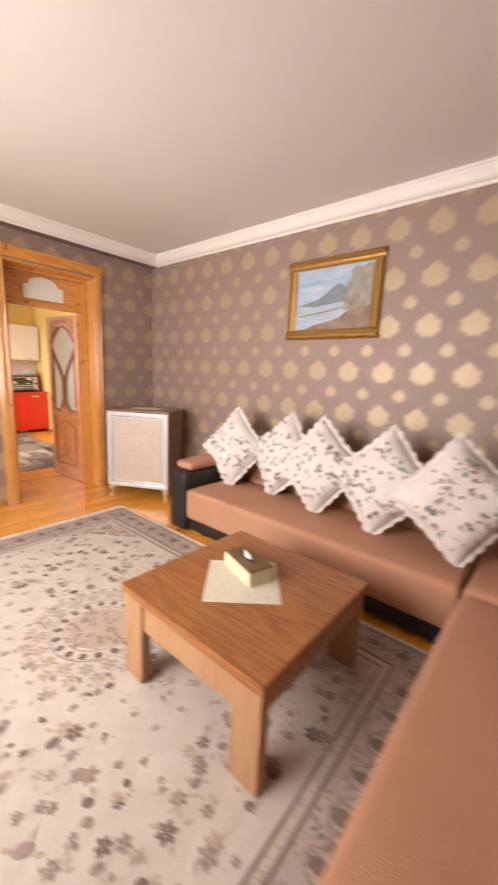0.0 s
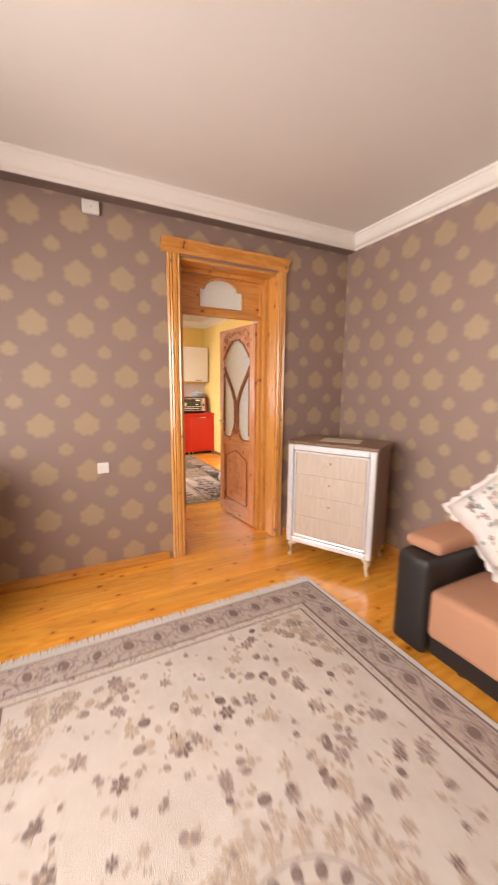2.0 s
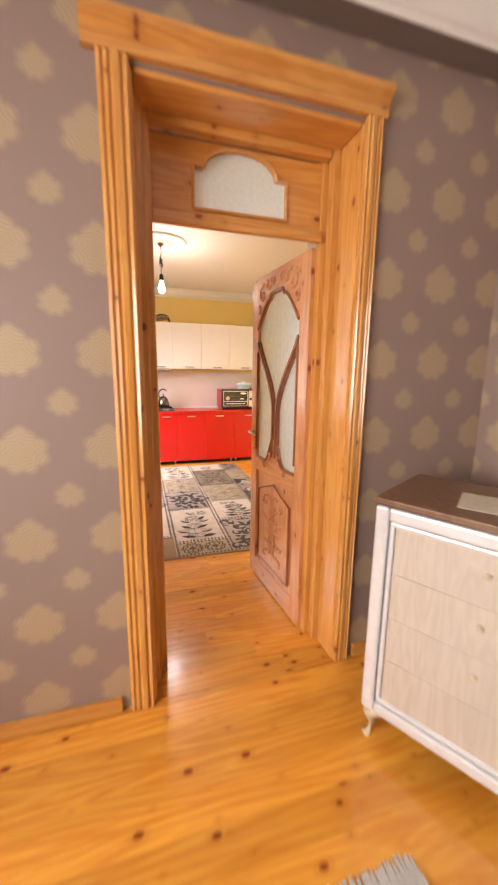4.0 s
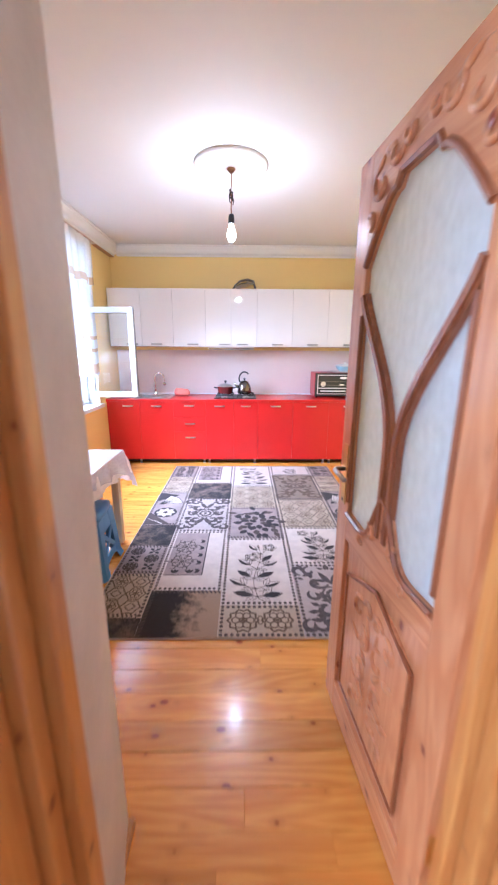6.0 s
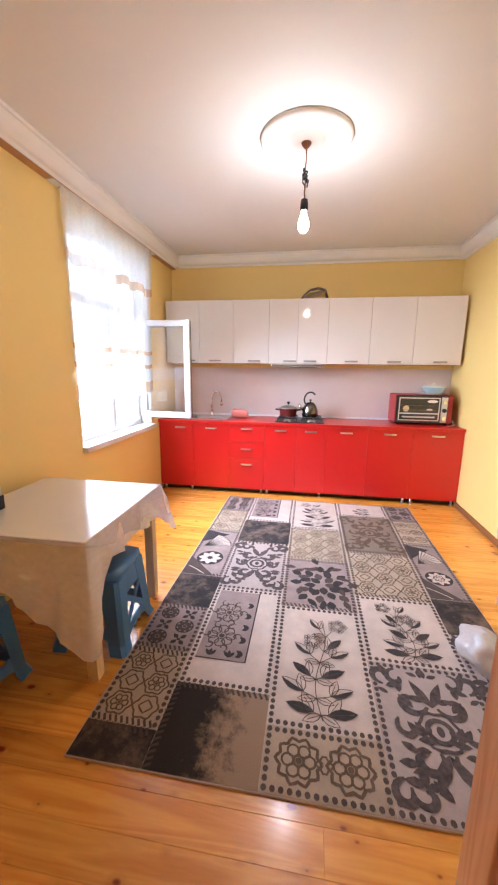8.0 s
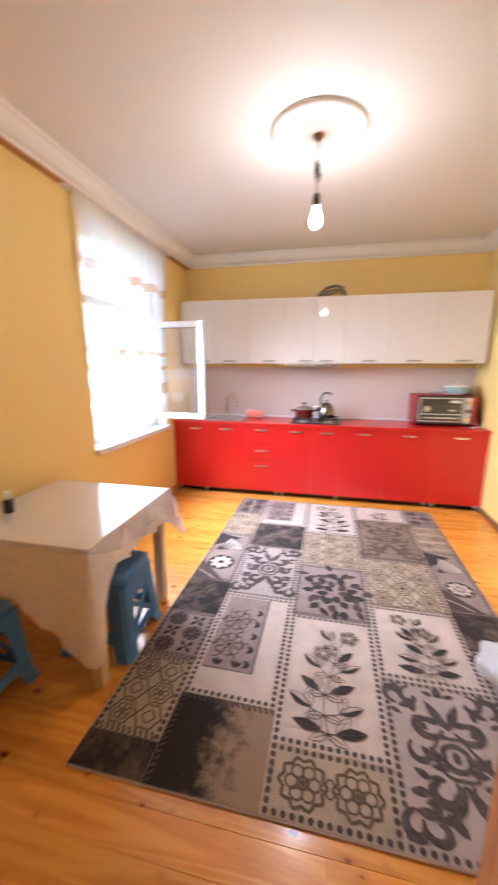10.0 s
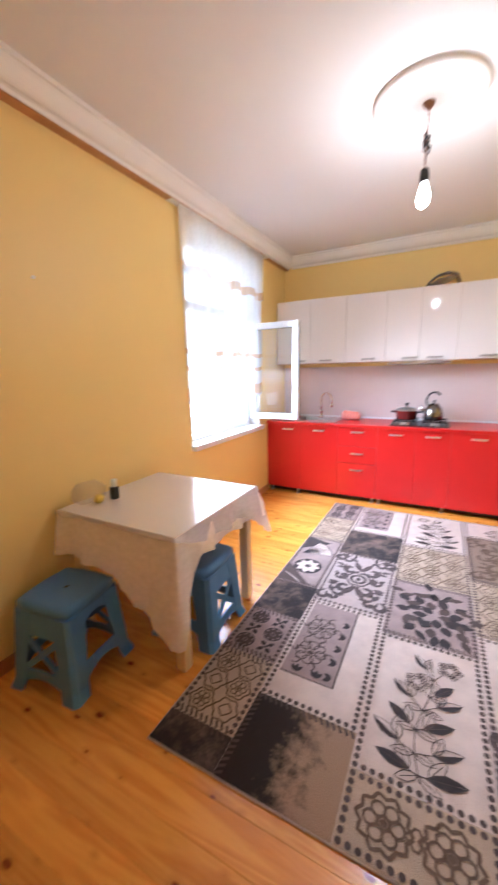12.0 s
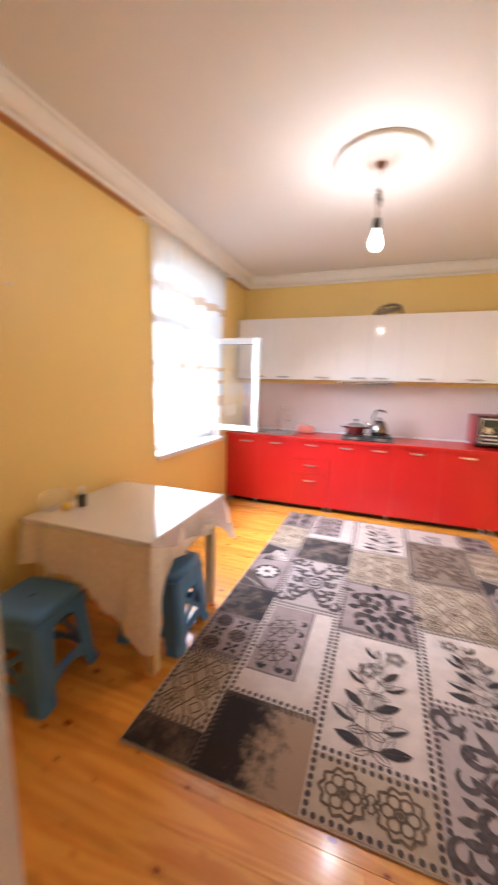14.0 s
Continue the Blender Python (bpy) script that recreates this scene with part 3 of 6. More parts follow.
# door lining, casing and transom, all of varnished pine
for side, x0, sx, steps in (("left", DL, 1, ((0.018, 0, 0.098), (0.045, 0.10, 0.148), (0.075, 0.15, 0.20))), ("right", DR, -1, ((0.018, 0, 0.16), (0.05, 0.162, 0.215), (0.075, 0.217, 0.262), (0.035, 0.264, 0.32)))):
    lining = tagged(thing("lining_" + side, "stepped varnished pine door lining", ""), kind="structure")
    for deep, ya, yb in steps:
        part("lining_board", box(x0, x0 + sx * deep, ya, yb, 0, DT, 0.006), JOINERY_PINE, lining)
structure("lining_head", boxes([(DL + 0.02, DR - 0.02, 0, 0.17, DT - 0.02, DT), (DL + 0.05, DR - 0.055, 0.172, 0.225, DT - 0.05, DT)], 0.005), HEAD_PINE, "varnished pine lining over the doorway")
structure("reveal_left", plate([(DL + 0.070, 0.202), (DL + 0.012, KF + 0.014), (DL - 0.03, KF + 0.014), (DL - 0.03, 0.202)], 0, DT), PLASTER, "pale rough plaster beside the door frame")
structure("reveal_head", boxes([(DL + 0.013, DR, 0.327, KF + 0.014, DT - 0.03, DT)], 0.006), PLASTER, "pale rough plaster over the door frame")
structure("reveal_right", boxes([(DR - 0.012, DR + 0.02, 0.322, KF + 0.014, 0, DT)], 0.004), PLASTER, "pale rough plaster beside the door frame")
structure("threshold", boxes([(DL + 0.013, DL + 0.032, 0.33, KF + 0.02, 0, 0.035)], 0.004), SKIRT_SHADE_TAN, "short tan skirting end in the doorway")
CASING = [(0, 0), (0.022, 0), (0.028, 0.01), (0.02, 0.026), (0.03, 0.036), (0.03, 0.058), (0.02, 0.068), (0.028, 0.08), (0.02, 0.094), (0.028, 0.104), (0.02, 0.118), (0, 0.118)]
for name, x, flip, k in (("casing_left", DL + 0.008, -1, 0.86), ("casing_right", DR - 0.008, 1, 0.64)):
    ob = structure(name, sweep([(flip * b * k, -a) for a, b in CASING], DT + 0.012, "Z"), JOINERY_PINE, "grooved varnished pine door casing")
    ob.location = (x, 0, 0)
HEAD = [(0, 0), (0.028, 0), (0.032, 0.03), (0.028, 0.04), (0.04, 0.06), (0.062, 0.075), (0.065, 0.095), (0, 0.095)]
ob = structure("casing_head", sweep(HEAD, DR - DL + 0.215, "X"), HEAD_PINE, "moulded varnished pine head over the doorway")
ob.location = (DL - 0.135, 0, DT + 0.014)

# transom: a pine board with an arched light
TX0, TX1, TZ0, TZ1 = DL + 0.076, DR - 0.076, 2.10, DT - 0.052
AX = 0.342                                     # middle of the arched light
arch = [(AX - 0.213, 2.158), (AX - 0.213, 2.32), (AX - 0.165, 2.32), (AX - 0.156, 2.348)] + [(AX + 0.145 * math.cos(a), 2.348 + 0.06 * math.sin(a)) for a in np.linspace(math.pi * 0.9, math.pi * 0.1, 10)] + [(AX + 0.156, 2.348), (AX + 0.165, 2.32), (AX + 0.213, 2.32), (AX + 0.213, 2.158)]
board = [(TX0, TZ0), (TX0, TZ1), (AX, TZ1), (AX, 2.408)] + arch[8::-1] + [(AX, 2.158), (AX, TZ0)]
board_r = [(TX1, TZ0), (AX, TZ0), (AX, 2.158)] + arch[:8:-1] + [(AX, 2.408), (AX, TZ1), (TX1, TZ1)]
transom = structure("transom", plate(board, 0.23, 0.262, axes="xz"), HEAD_PINE, "pine transom board with an arched light")
structure("board", plate(board_r, 0.23, 0.262, axes="xz"), HEAD_PINE, "", transom)
structure("pane", box(AX - 0.23, AX + 0.23, 0.268, 0.272, 2.14, TZ1 - 0.004), FROSTED, "", transom)
structure("bead", tube([(x, 0.226, z) for x, z in arch + arch[:1]], 0.008, 6), HEAD_PINE, "", transom)
structure("rail", box(TX0, TX1, 0.196, 0.2295, TZ0 - 0.02, TZ0 + 0.03, 0.006), HEAD_PINE, "", transom)


# ---- flat ornament ----
laid = [0]


def lift(z):
    """Each new stroke lies a hair above the one before."""
    laid[0] = (laid[0] + 1) % 67
    return z + laid[0] * 2.5e-5


def blob(bm, x, y, rx, ry, z, turn=0.0, n=10):
    c, s, z = math.cos(turn), math.sin(turn), lift(z)
    pts = [(rx * math.cos(2 * math.pi * i / n), ry * math.sin(2 * math.pi * i / n)) for i in range(n)]
    bm.faces.new([bm.verts.new((x + c * a - s * b, y + s * a + c * b, z)) for a, b in pts])


def leaf(bm, x, y, turn, length, width, z):
    """A pointed leaf from its foot."""
    c, s, z = math.cos(turn), math.sin(turn), lift(z)
    pts = [(0, 0), (0.22, -0.36), (0.5, -0.5), (0.78, -0.3), (1, 0), (0.78, 0.3), (0.5, 0.5), (0.22, 0.36)]
    bm.faces.new([bm.verts.new((x + c * a * length - s * b * width, y + s * a * length + c * b * width, z)) for a, b in pts])


def stroke(bm, pts, w, z):
    """A flat line of width w, drawn as a strip; w may taper as a list."""
    rows, z = [], lift(z)
    for i, (x, y) in enumerate(pts):
        a, b = pts[max(i - 1, 0)], pts[min(i + 1, len(pts) - 1)]
        dx, dy = b[0] - a[0], b[1] - a[1]
        d = math.hypot(dx, dy) or 1
        k = (w[i] if isinstance(w, list) else w) / 2
        rows.append((bm.verts.new((x - dy / d * k, y + dx / d * k, z)), bm.verts.new((x + dy / d * k, y - dx / d * k, z))))
    for (a, b), (c, d) in zip(rows, rows[1:]):
        bm.faces.new((a, b, d, c))


def leaf_half(fill, line, x, y, turn, length, width, z, side=1):
    """An outlined leaf with one half dyed dark."""
    c, s, h = math.cos(turn), math.sin(turn), lift(z)
    pts = [(0, 0), (0.22, 0.36 * side), (0.5, 0.5 * side), (0.78, 0.3 * side), (1, 0)]
    fill.faces.new([fill.verts.new((x + c * a * length - s * b * width, y + s * a * length + c * b * width, h)) for a, b in pts])
    leaf_line(line, x, y, turn, length, width, z + 0.0003, 0.004)


def leaf_line(bm, x, y, turn, length, width, z, w=0.005):
    """The outline and midrib of a pointed leaf."""
    c, s = math.cos(turn), math.sin(turn)
    pts = [(0, 0), (0.22, -0.36), (0.5, -0.5), (0.78, -0.3), (1, 0), (0.78, 0.3), (0.5, 0.5), (0.22, 0.36), (0, 0)]
    stroke(bm, [(x + c * a * length - s * b * width, y + s * a * length + c * b * width) for a, b in pts], w, z)
    stroke(bm, [(x, y), (x + c * 0.75 * length, y + s * 0.75 * length)], w * 0.8, z)


def ring(bm, x, y, r, w, z, n=20, wave=0.0, waves=8):
    stroke(bm, [(x + (r + wave * math.cos(waves * 2 * math.pi * i / n)) * math.cos(2 * math.pi * i / n), y + (r + wave * math.cos(waves * 2 * math.pi * i / n)) * math.sin(2 * math.pi * i / n)) for i in range(n + 1)], w, z)


def flower(bm, x, y, r, z, petals=6, line=0.0, turn=0.0):
    """Petals round a centre, filled, or drawn as outlines of width line."""
    for k in range(petals):
        a = turn + 2 * math.pi * k / petals
        if line:
            ring(bm, x + 0.62 * r * math.cos(a), y + 0.62 * r * math.sin(a), r * 0.34, line, z, 9)
        else:
            leaf(bm, x + 0.2 * r * math.cos(a), y + 0.2 * r * math.sin(a), a, r * 0.85, r * 0.55, z)
    blob(bm, x, y, r * 0.2, r * 0.2, z, 0, 8)


def curl(bm, x, y, turn, size, w, z, hand=1):
    """A tapering scroll."""
    pts, ws = [], []
    for i in range(15):
        q = i / 14
        a = turn + hand * q * 5.2
        r = size * (1 - 0.8 * q)
        pts.append((x + r * math.cos(a), y + r * math.sin(a)))
        ws.append(w * (0.35 + 1.3 * q * (1 - q) * 2))
    stroke(bm, pts, ws, z)


def dots(bm, x0, y0, x1, y1, z, r=0.011, gap=0.031):
    n = max(2, int(math.hypot(x1 - x0, y1 - y0) / gap))
    for i in range(n):
        q = (i + 0.5) / n
        blob(bm, x0 + (x1 - x0) * q, y0 + (y1 - y0) * q, r, r * 1.15, z, 0, 7)


def hatch(bm, x0, y0, x1, y1, z, w=0.03, gap=0.026):
    """A rope border of slanting dashes."""
    d = math.hypot(x1 - x0, y1 - y0)
    ux, uy = (x1 - x0) / d, (y1 - y0) / d
    for i in range(int(d / gap)):
        cx, cy = x0 + ux * gap * (i + 0.5), y0 + uy * gap * (i + 0.5)
        stroke(bm, [(cx - uy * w / 2 - ux * 0.008, cy + ux * w / 2 - uy * 0.008), (cx + uy * w / 2 + ux * 0.008, cy - ux * w / 2 + uy * 0.008)], 0.011, z)


# ---- living room ----
# rug: ivory field, flowered border, medallion, pale fringe; its own axes are centred on it
def living_rug():
    rug = thing("rug", "large ivory oriental rug with mauve flowers and a round medallion", "rug", (-0.482, -2.44, 0), 0.6)
    W, L, z = 1.12, 1.60, 0.012
    part("rug_field", box(-W, W, -L, L, 0, 0.010, 0.003), RUG_IVORY, rug)
    part("border_band", boxes([(-W + 0.04, -W + 0.235, -L + 0.04, L - 0.04, 0.0095, 0.0112), (W - 0.235, W - 0.04, -L + 0.04, L - 0.04, 0.0095, 0.0112), (-W + 0.236, W - 0.236, -L + 0.04, -L + 0.235, 0.0095, 0.0112), (-W + 0.236, W - 0.236, L - 0.235, L - 0.04, 0.0095, 0.0112)]), RUG_BORDER, rug)
    for s in (-1, 1):
        bm = bmesh.new()
        rnd = random.Random(5 + s)
        for i in range(270):
            x = -W + 2 * W * (i + 0.5) / 270
            stroke(bm, [(x, s * L), (x + rnd.uniform(-0.006, 0.006), s * (L + rnd.uniform(0.045, 0.06)))], 0.0088, 0.004)
        tagged(part("fringe", bm, RUG_FRINGE, rug), kind="stuff")
        part("selvedge", box(-W, W, s * L - (0.02 if s > 0 else -0.0), s * L + (0.0 if s > 0 else 0.02), 0.0102, 0.0125), RUG_FRINGE, rug)
        part("edge", box(s * W - 0.025 * (s > 0), s * W + 0.025 * (s < 0), -L, L, 0.0102, 0.0122), RUG_FRINGE, rug)
    rnd = random.Random(11)
    bw = 0.30
    # guard stripes
    bm = bmesh.new()
    for d, w in ((0.038, 0.014), (0.235, 0.020), (0.285, 0.016), (0.062, 0.005)):
        x, y = W - d, L - d
        stroke(bm, [(-x, -y), (x, -y), (x, y), (-x, y), (-x, -y + 0.001)], w, z)
    part("guard_stripe", bm, RUG_DARK, rug)
    # wandering vine with palmettes in the border
    vine, dark, rose = bmesh.new(), bmesh.new(), bmesh.new()
    for axis, half, length in (("y", W - 0.135, L - 0.13), ("x", L - 0.135, W - 0.13)):
        n = int(2 * length / 0.155)
        for s in (-1, 1):
            pts = []
            for i in range(n * 6 + 1):
                q = -length + 2 * length * i / (n * 6)
                a = s * half + 0.045 * math.sin(2 * math.pi * i / 12)
                pts.append((a, q) if axis == "y" else (q, a))
            stroke(vine, pts, 0.012, z)
            for i in range(n):
                q = -length + 2 * length * (i + 0.5) / n
                for far, r in ((0.0, 0.038), (0.062, 0.016), (-0.062, 0.016)):
                    a = s * half + far
                    x, y = (a, q + (0.04 if far else 0)) if axis == "y" else (q + (0.04 if far else 0), a)
                    if far:
                        flower(rose, x, y, r * 1.5, z + 0.0004, 5)
                        flower(vine, x + rnd.uniform(-0.03, 0.03), y - 0.05, r * 1.2, z, 4)
                    else:
                        blob(dark, x, y, r * (0.62 if i % 2 else 0.8), r, z + 0.0008, rnd.uniform(-0.3, 0.3), 9)
                        ring(vine, x, y, r * 1.3, 0.008, z + 0.0004, 12)
    # small filling of the border band
    for i in range(2300):
        d = rnd.uniform(0.05, 0.225)
        if rnd.random() < L / (L + W):
            x, y = rnd.choice((-1, 1)) * (W - d), rnd.uniform(-L + 0.05, L - 0.05)
        else:
            x, y = rnd.uniform(-W + 0.05, W - 0.05), rnd.choice((-1, 1)) * (L - d)
        if rnd.random() < 0.5:
            leaf(rnd.choice((vine, vine, dark)), x, y, rnd.uniform(0, 6.3), rnd.uniform(0.02, 0.04), 0.012, z)
        else:
            blob(rnd.choice((vine, rose, rose)), x, y, rnd.uniform(0.005, 0.012), 0.007, z, rnd.uniform(0, 3), 7)
    for i in range(700):
        d = 0.26 + rnd.uniform(-0.012, 0.012)
        x, y = (rnd.choice((-1, 1)) * (W - d), rnd.uniform(-L + 0.26, L - 0.26)) if rnd.random() < 0.6 else (rnd.uniform(-W + 0.26, W - 0.26), rnd.choice((-1, 1)) * (L - d))
        blob(rose, x, y, 0.006, 0.006, z, 0, 6)
    # corner spandrels
    for sx in (-1, 1):
        for sy in (-1, 1):
            for i in range(110):
                a, b = rnd.uniform(0, 1), rnd.uniform(0, 1)
                if a + b < 1.05:
                    x, y = sx * (W - 0.32 - a * 0.30), sy * (L - 0.32 - b * 0.42)
                    flower(rnd.choice((vine, rose, rose)), x, y, rnd.uniform(0.016, 0.034), z, 5, 0, rnd.uniform(0, 3))
    # scattered blossoms of the field
    green = bmesh.new()
    placed = []
    for i in range(1500):
        x, y = rnd.uniform(-W + 0.34, W - 0.34), rnd.uniform(-L + 0.34, L - 0.34)
        if x * x + y * y < 0.40 ** 2 or any((x - a) ** 2 + (y - b) ** 2 < 0.083 ** 2 for a, b in placed):
            continue
        placed.append((x, y))
        r = rnd.choice((0.016, 0.022, 0.028, 0.036))
        for k in range(rnd.choice((1, 1, 2, 3))):
            dx, dy = rnd.gauss(0, r * 0.8), rnd.gauss(0, r * 0.8)
            bm = rnd.choice((dark, vine, vine, vine, rose))
            if rnd.random() < 0.5:
                blob(bm, x + dx, y + dy, r * 0.8, r * 0.62, z + 0.0004 * k, rnd.uniform(0, 3), 8)
            else:
                flower(bm, x + dx, y + dy, r * 1.05, z + 0.0004 * k, 6, 0, rnd.uniform(0, 3))
        for k in range(3):
            a = rnd.uniform(0, 6.3)
            leaf(green, x + r * math.cos(a), y + r * math.sin(a), a, r * 1.1, r * 0.5, z)
    # medallion
    for r, w, bm in ((0.185, 0.012, rose), (0.255, 0.006, vine), (0.35, 0.004, rose)):
        ring(bm, 0, 0, r, w, z, 48, 0.006 if r > 0.3 else 0, 16)
    blob(rose, 0, 0, 0.165, 0.165, z - 0.0004, 0, 40)
    for k in range(70):
        a, r = rnd.uniform(0, 6.3), 0.155 * math.sqrt(rnd.random())
        leaf(vine, r * math.cos(a), r * math.sin(a), a + rnd.uniform(-1, 1), 0.045, 0.022, z + 0.0003 * (k % 3))
    ring(green, 0, 0, 0.028, 0.012, z + 0.001, 14)
    for k in range(150):
        a, r = rnd.uniform(0, 6.3), rnd.uniform(0.245, 0.40)
        leaf(rnd.choice((vine, rose, rose, green)), r * math.cos(a), r * math.sin(a), rnd.uniform(0, 6.3), rnd.uniform(0.02, 0.04), 0.014, z)
    for k in range(18):
        a = 2 * math.pi * k / 18
        blob(dark, 0.222 * math.cos(a), 0.222 * math.sin(a), 0.024, 0.019, z, a, 9)
        flower(rose, 0.305 * math.cos(a + 0.17), 0.305 * math.sin(a + 0.17), 0.04, z, 6)
        flower(green, 0.365 * math.cos(a), 0.365 * math.sin(a), 0.034, z, 5)
        leaf(vine, 0.345 * math.cos(a + 0.1), 0.345 * math.sin(a + 0.1), a + 0.6, 0.05, 0.02, z)
    for name, bm, mat in (("mauve_pattern", vine, RUG_MAUVE), ("dark_pattern", dark, RUG_DARK), ("rose_pattern", rose, RUG_TAN), ("pale_pattern", green, RUG_TAN)):
        tagged(part(name, bm, mat, rug), kind="stuff")


living_rug()


# coffee table: thick walnut top on four slab legs and deep aprons
def coffee_table():
    x0, x1, y0, y1 = -0.553, 0.30, -3.66, -2.80
    t = thing("coffee_table", "low square walnut laminate coffee table with slab legs", "table", ((x0 + x1) / 2, (y0 + y1) / 2, 0.012))
    hx, hy = (x1 - x0) / 2, (y1 - y0) / 2
    part("tabletop", box(-hx, hx, -hy, hy, 0.428, 0.471, 0.004), TABLE_TOP, t)
    for sx in (-1, 1):
        for sy in (-1, 1):
            part("leg", box(sx * (hx - 0.012), sx * (hx - 0.062), sy * (hy - 0.012), sy * (hy - 0.15), 0, 0.427, 0.003), TABLE_SIDE, t, "lighter walnut laminate slab leg")
        part("apron", box(sx * (hx - 0.022), sx * (hx - 0.040), -hy + 0.152, hy - 0.152, 0.283, 0.427, 0.002), TABLE_SIDE, t)
        part("apron", box(-hx + 0.066, hx - 0.066, sx * (hy - 0.022), sx * (hy - 0.040), 0.32, 0.427, 0.002), TABLE_SIDE, t)


coffee_table()
TT = 0.4835
doily = tagged(part("doily", plate([(-0.18, -0.17), (0.18, -0.18), (0.19, 0.17), (-0.17, 0.18)], 0, 0.003), LACE), "cream lace doily spread askew on the coffee table", "doily")
doily.matrix_world = pose(-0.135, -3.2, TT, 0, 0, 42)
tissue = thing("tissue_box", "gold and cream tissue box with an oval opening", "box", (-0.065, -3.17, TT + 0.0035), 72)
part("carton", box(-0.125, 0.125, -0.065, 0.065, 0, 0.075, 0.005), CREAM_CARD, tissue)
part("lid", box(-0.127, 0.127, -0.067, 0.067, 0.0752, 0.082, 0.002), GOLD_CARD, tissue, "printed gold top")
tissue_slot = bmesh.new()
blob(tissue_slot, 0, 0, 0.06, 0.02, 0.0825, 0, 20)
part("opening", tissue_slot, BLACK, tissue)
tuft = bmesh.new()
for k in range(5):
    a = k * 1.25
    plate([(-0.03 + 0.006 * k, 0.082), (0.02, 0.082), (0.028, 0.103 + 0.004 * k), (-0.015 - 0.004 * k, 0.100)], -0.006 + 0.003 * k, -0.005 + 0.003 * k, tuft, "xz")
part("tissue", tuft, SIGN_WHITE, tissue)


# sofa: an L of brown suede on a black base, with a padded black arm
def soft_block(x0, x1, y0, y1, z0, z1, bevel=0.04, puff=0.012, cuts=5, seed=0):
    """An upholstered block: rounded edges and a slightly uneven swell."""
    bm = box(x0, x1, y0, y1, z0, z1, bevel, seg=4)
    bmesh.ops.subdivide_edges(bm, edges=[e for e in bm.edges if e.calc_length() > 0.2], cuts=cuts, use_grid_fill=True)
    for v in bm.verts:
        d = noise.noise(v.co * 3.1 + Vector((seed, 0, 0))) * puff
        v.co += Vector((d, d, d)) * 0.6
        if v.co.z > z1 - bevel:
            qx, qy = (v.co.x - x0) / (x1 - x0), (v.co.y - y0) / (y1 - y0)
            v.co.z += puff * 1.2 * math.sin(math.pi * min(max(qx, 0), 1)) * math.sin(math.pi * min(max(qy, 0), 1))
    return bm


sofa = thing("corner_sofa", "brown suede corner sofa with black leatherette arm and base", "sofa", (0, 0, 0))
SX0, SX1 = 0.68, LR - 0.03
part("base", box(SX0 + 0.04, SX1, -4.9, -1.79, 0.035, 0.15, 0.01), BLACK_LEATHER, sofa, "black leatherette plinth")
part("base", box(-0.90, SX0 + 0.038, -4.9, -4.04, 0.035, 0.15, 0.01), BLACK_LEATHER, sofa, "black leatherette plinth")
for x, y in ((SX0 + 0.1, -1.95), (SX0 + 0.1, -3.9), (SX1 - 0.1, -1.95), (SX1 - 0.1, -4.8), (-0.82, -4.18), (-0.82, -4.82)):
    part("foot", lathe([(0.025, 0), (0.03, 0.036)], 12, at=(x, y, 0)), BLACK, sofa)
part("seat", soft_block(SX0, 1.33, -4.005, -1.79, 0.152, 0.425, 0.035, 0.012, cuts=9, seed=1), BROWN_FABRIC, sofa, smooth=True)
part("seat", soft_block(SX0 + 0.006, 1.33, -4.9, -4.01, 0.152, 0.43, 0.045, 0.012, seed=3), BROWN_FABRIC, sofa, smooth=True)
part("chaise_seat", soft_block(-0.95, SX0, -4.9, -4.0, 0.152, 0.43, 0.05, 0.014, seed=4), BROWN_FABRIC, sofa, smooth=True)
part("backrest", soft_block(1.34, SX1, -4.9, -1.81, 0.152, 0.80, 0.07, 0.02, seed=5), BROWN_FABRIC, sofa, smooth=True)
part("backrest", soft_block(-0.5, 1.33, -5.12, -4.905, 0.12, 0.80, 0.07, 0.02, seed=6), BROWN_FABRIC, sofa, smooth=True)
part("arm", soft_block(SX0 - 0.01, SX1, -1.785, -1.575, 0.02, 0.575, 0.035, 0.006, seed=7), BLACK_LEATHER, sofa, "black leatherette arm", smooth=True)
pad = soft_block(SX0 + 0.06, SX1 - 0.02, -1.795, -1.57, 0.577, 0.65, 0.033, 0.008, seed=8)
for v in pad.verts:
    v.co.z += 0.05 * max(0, (v.co.x - 0.75)) if v.co.z > 0.6 else 0
part("arm_pad", pad, BROWN_FABRIC, sofa, "brown suede arm pad", smooth=True)


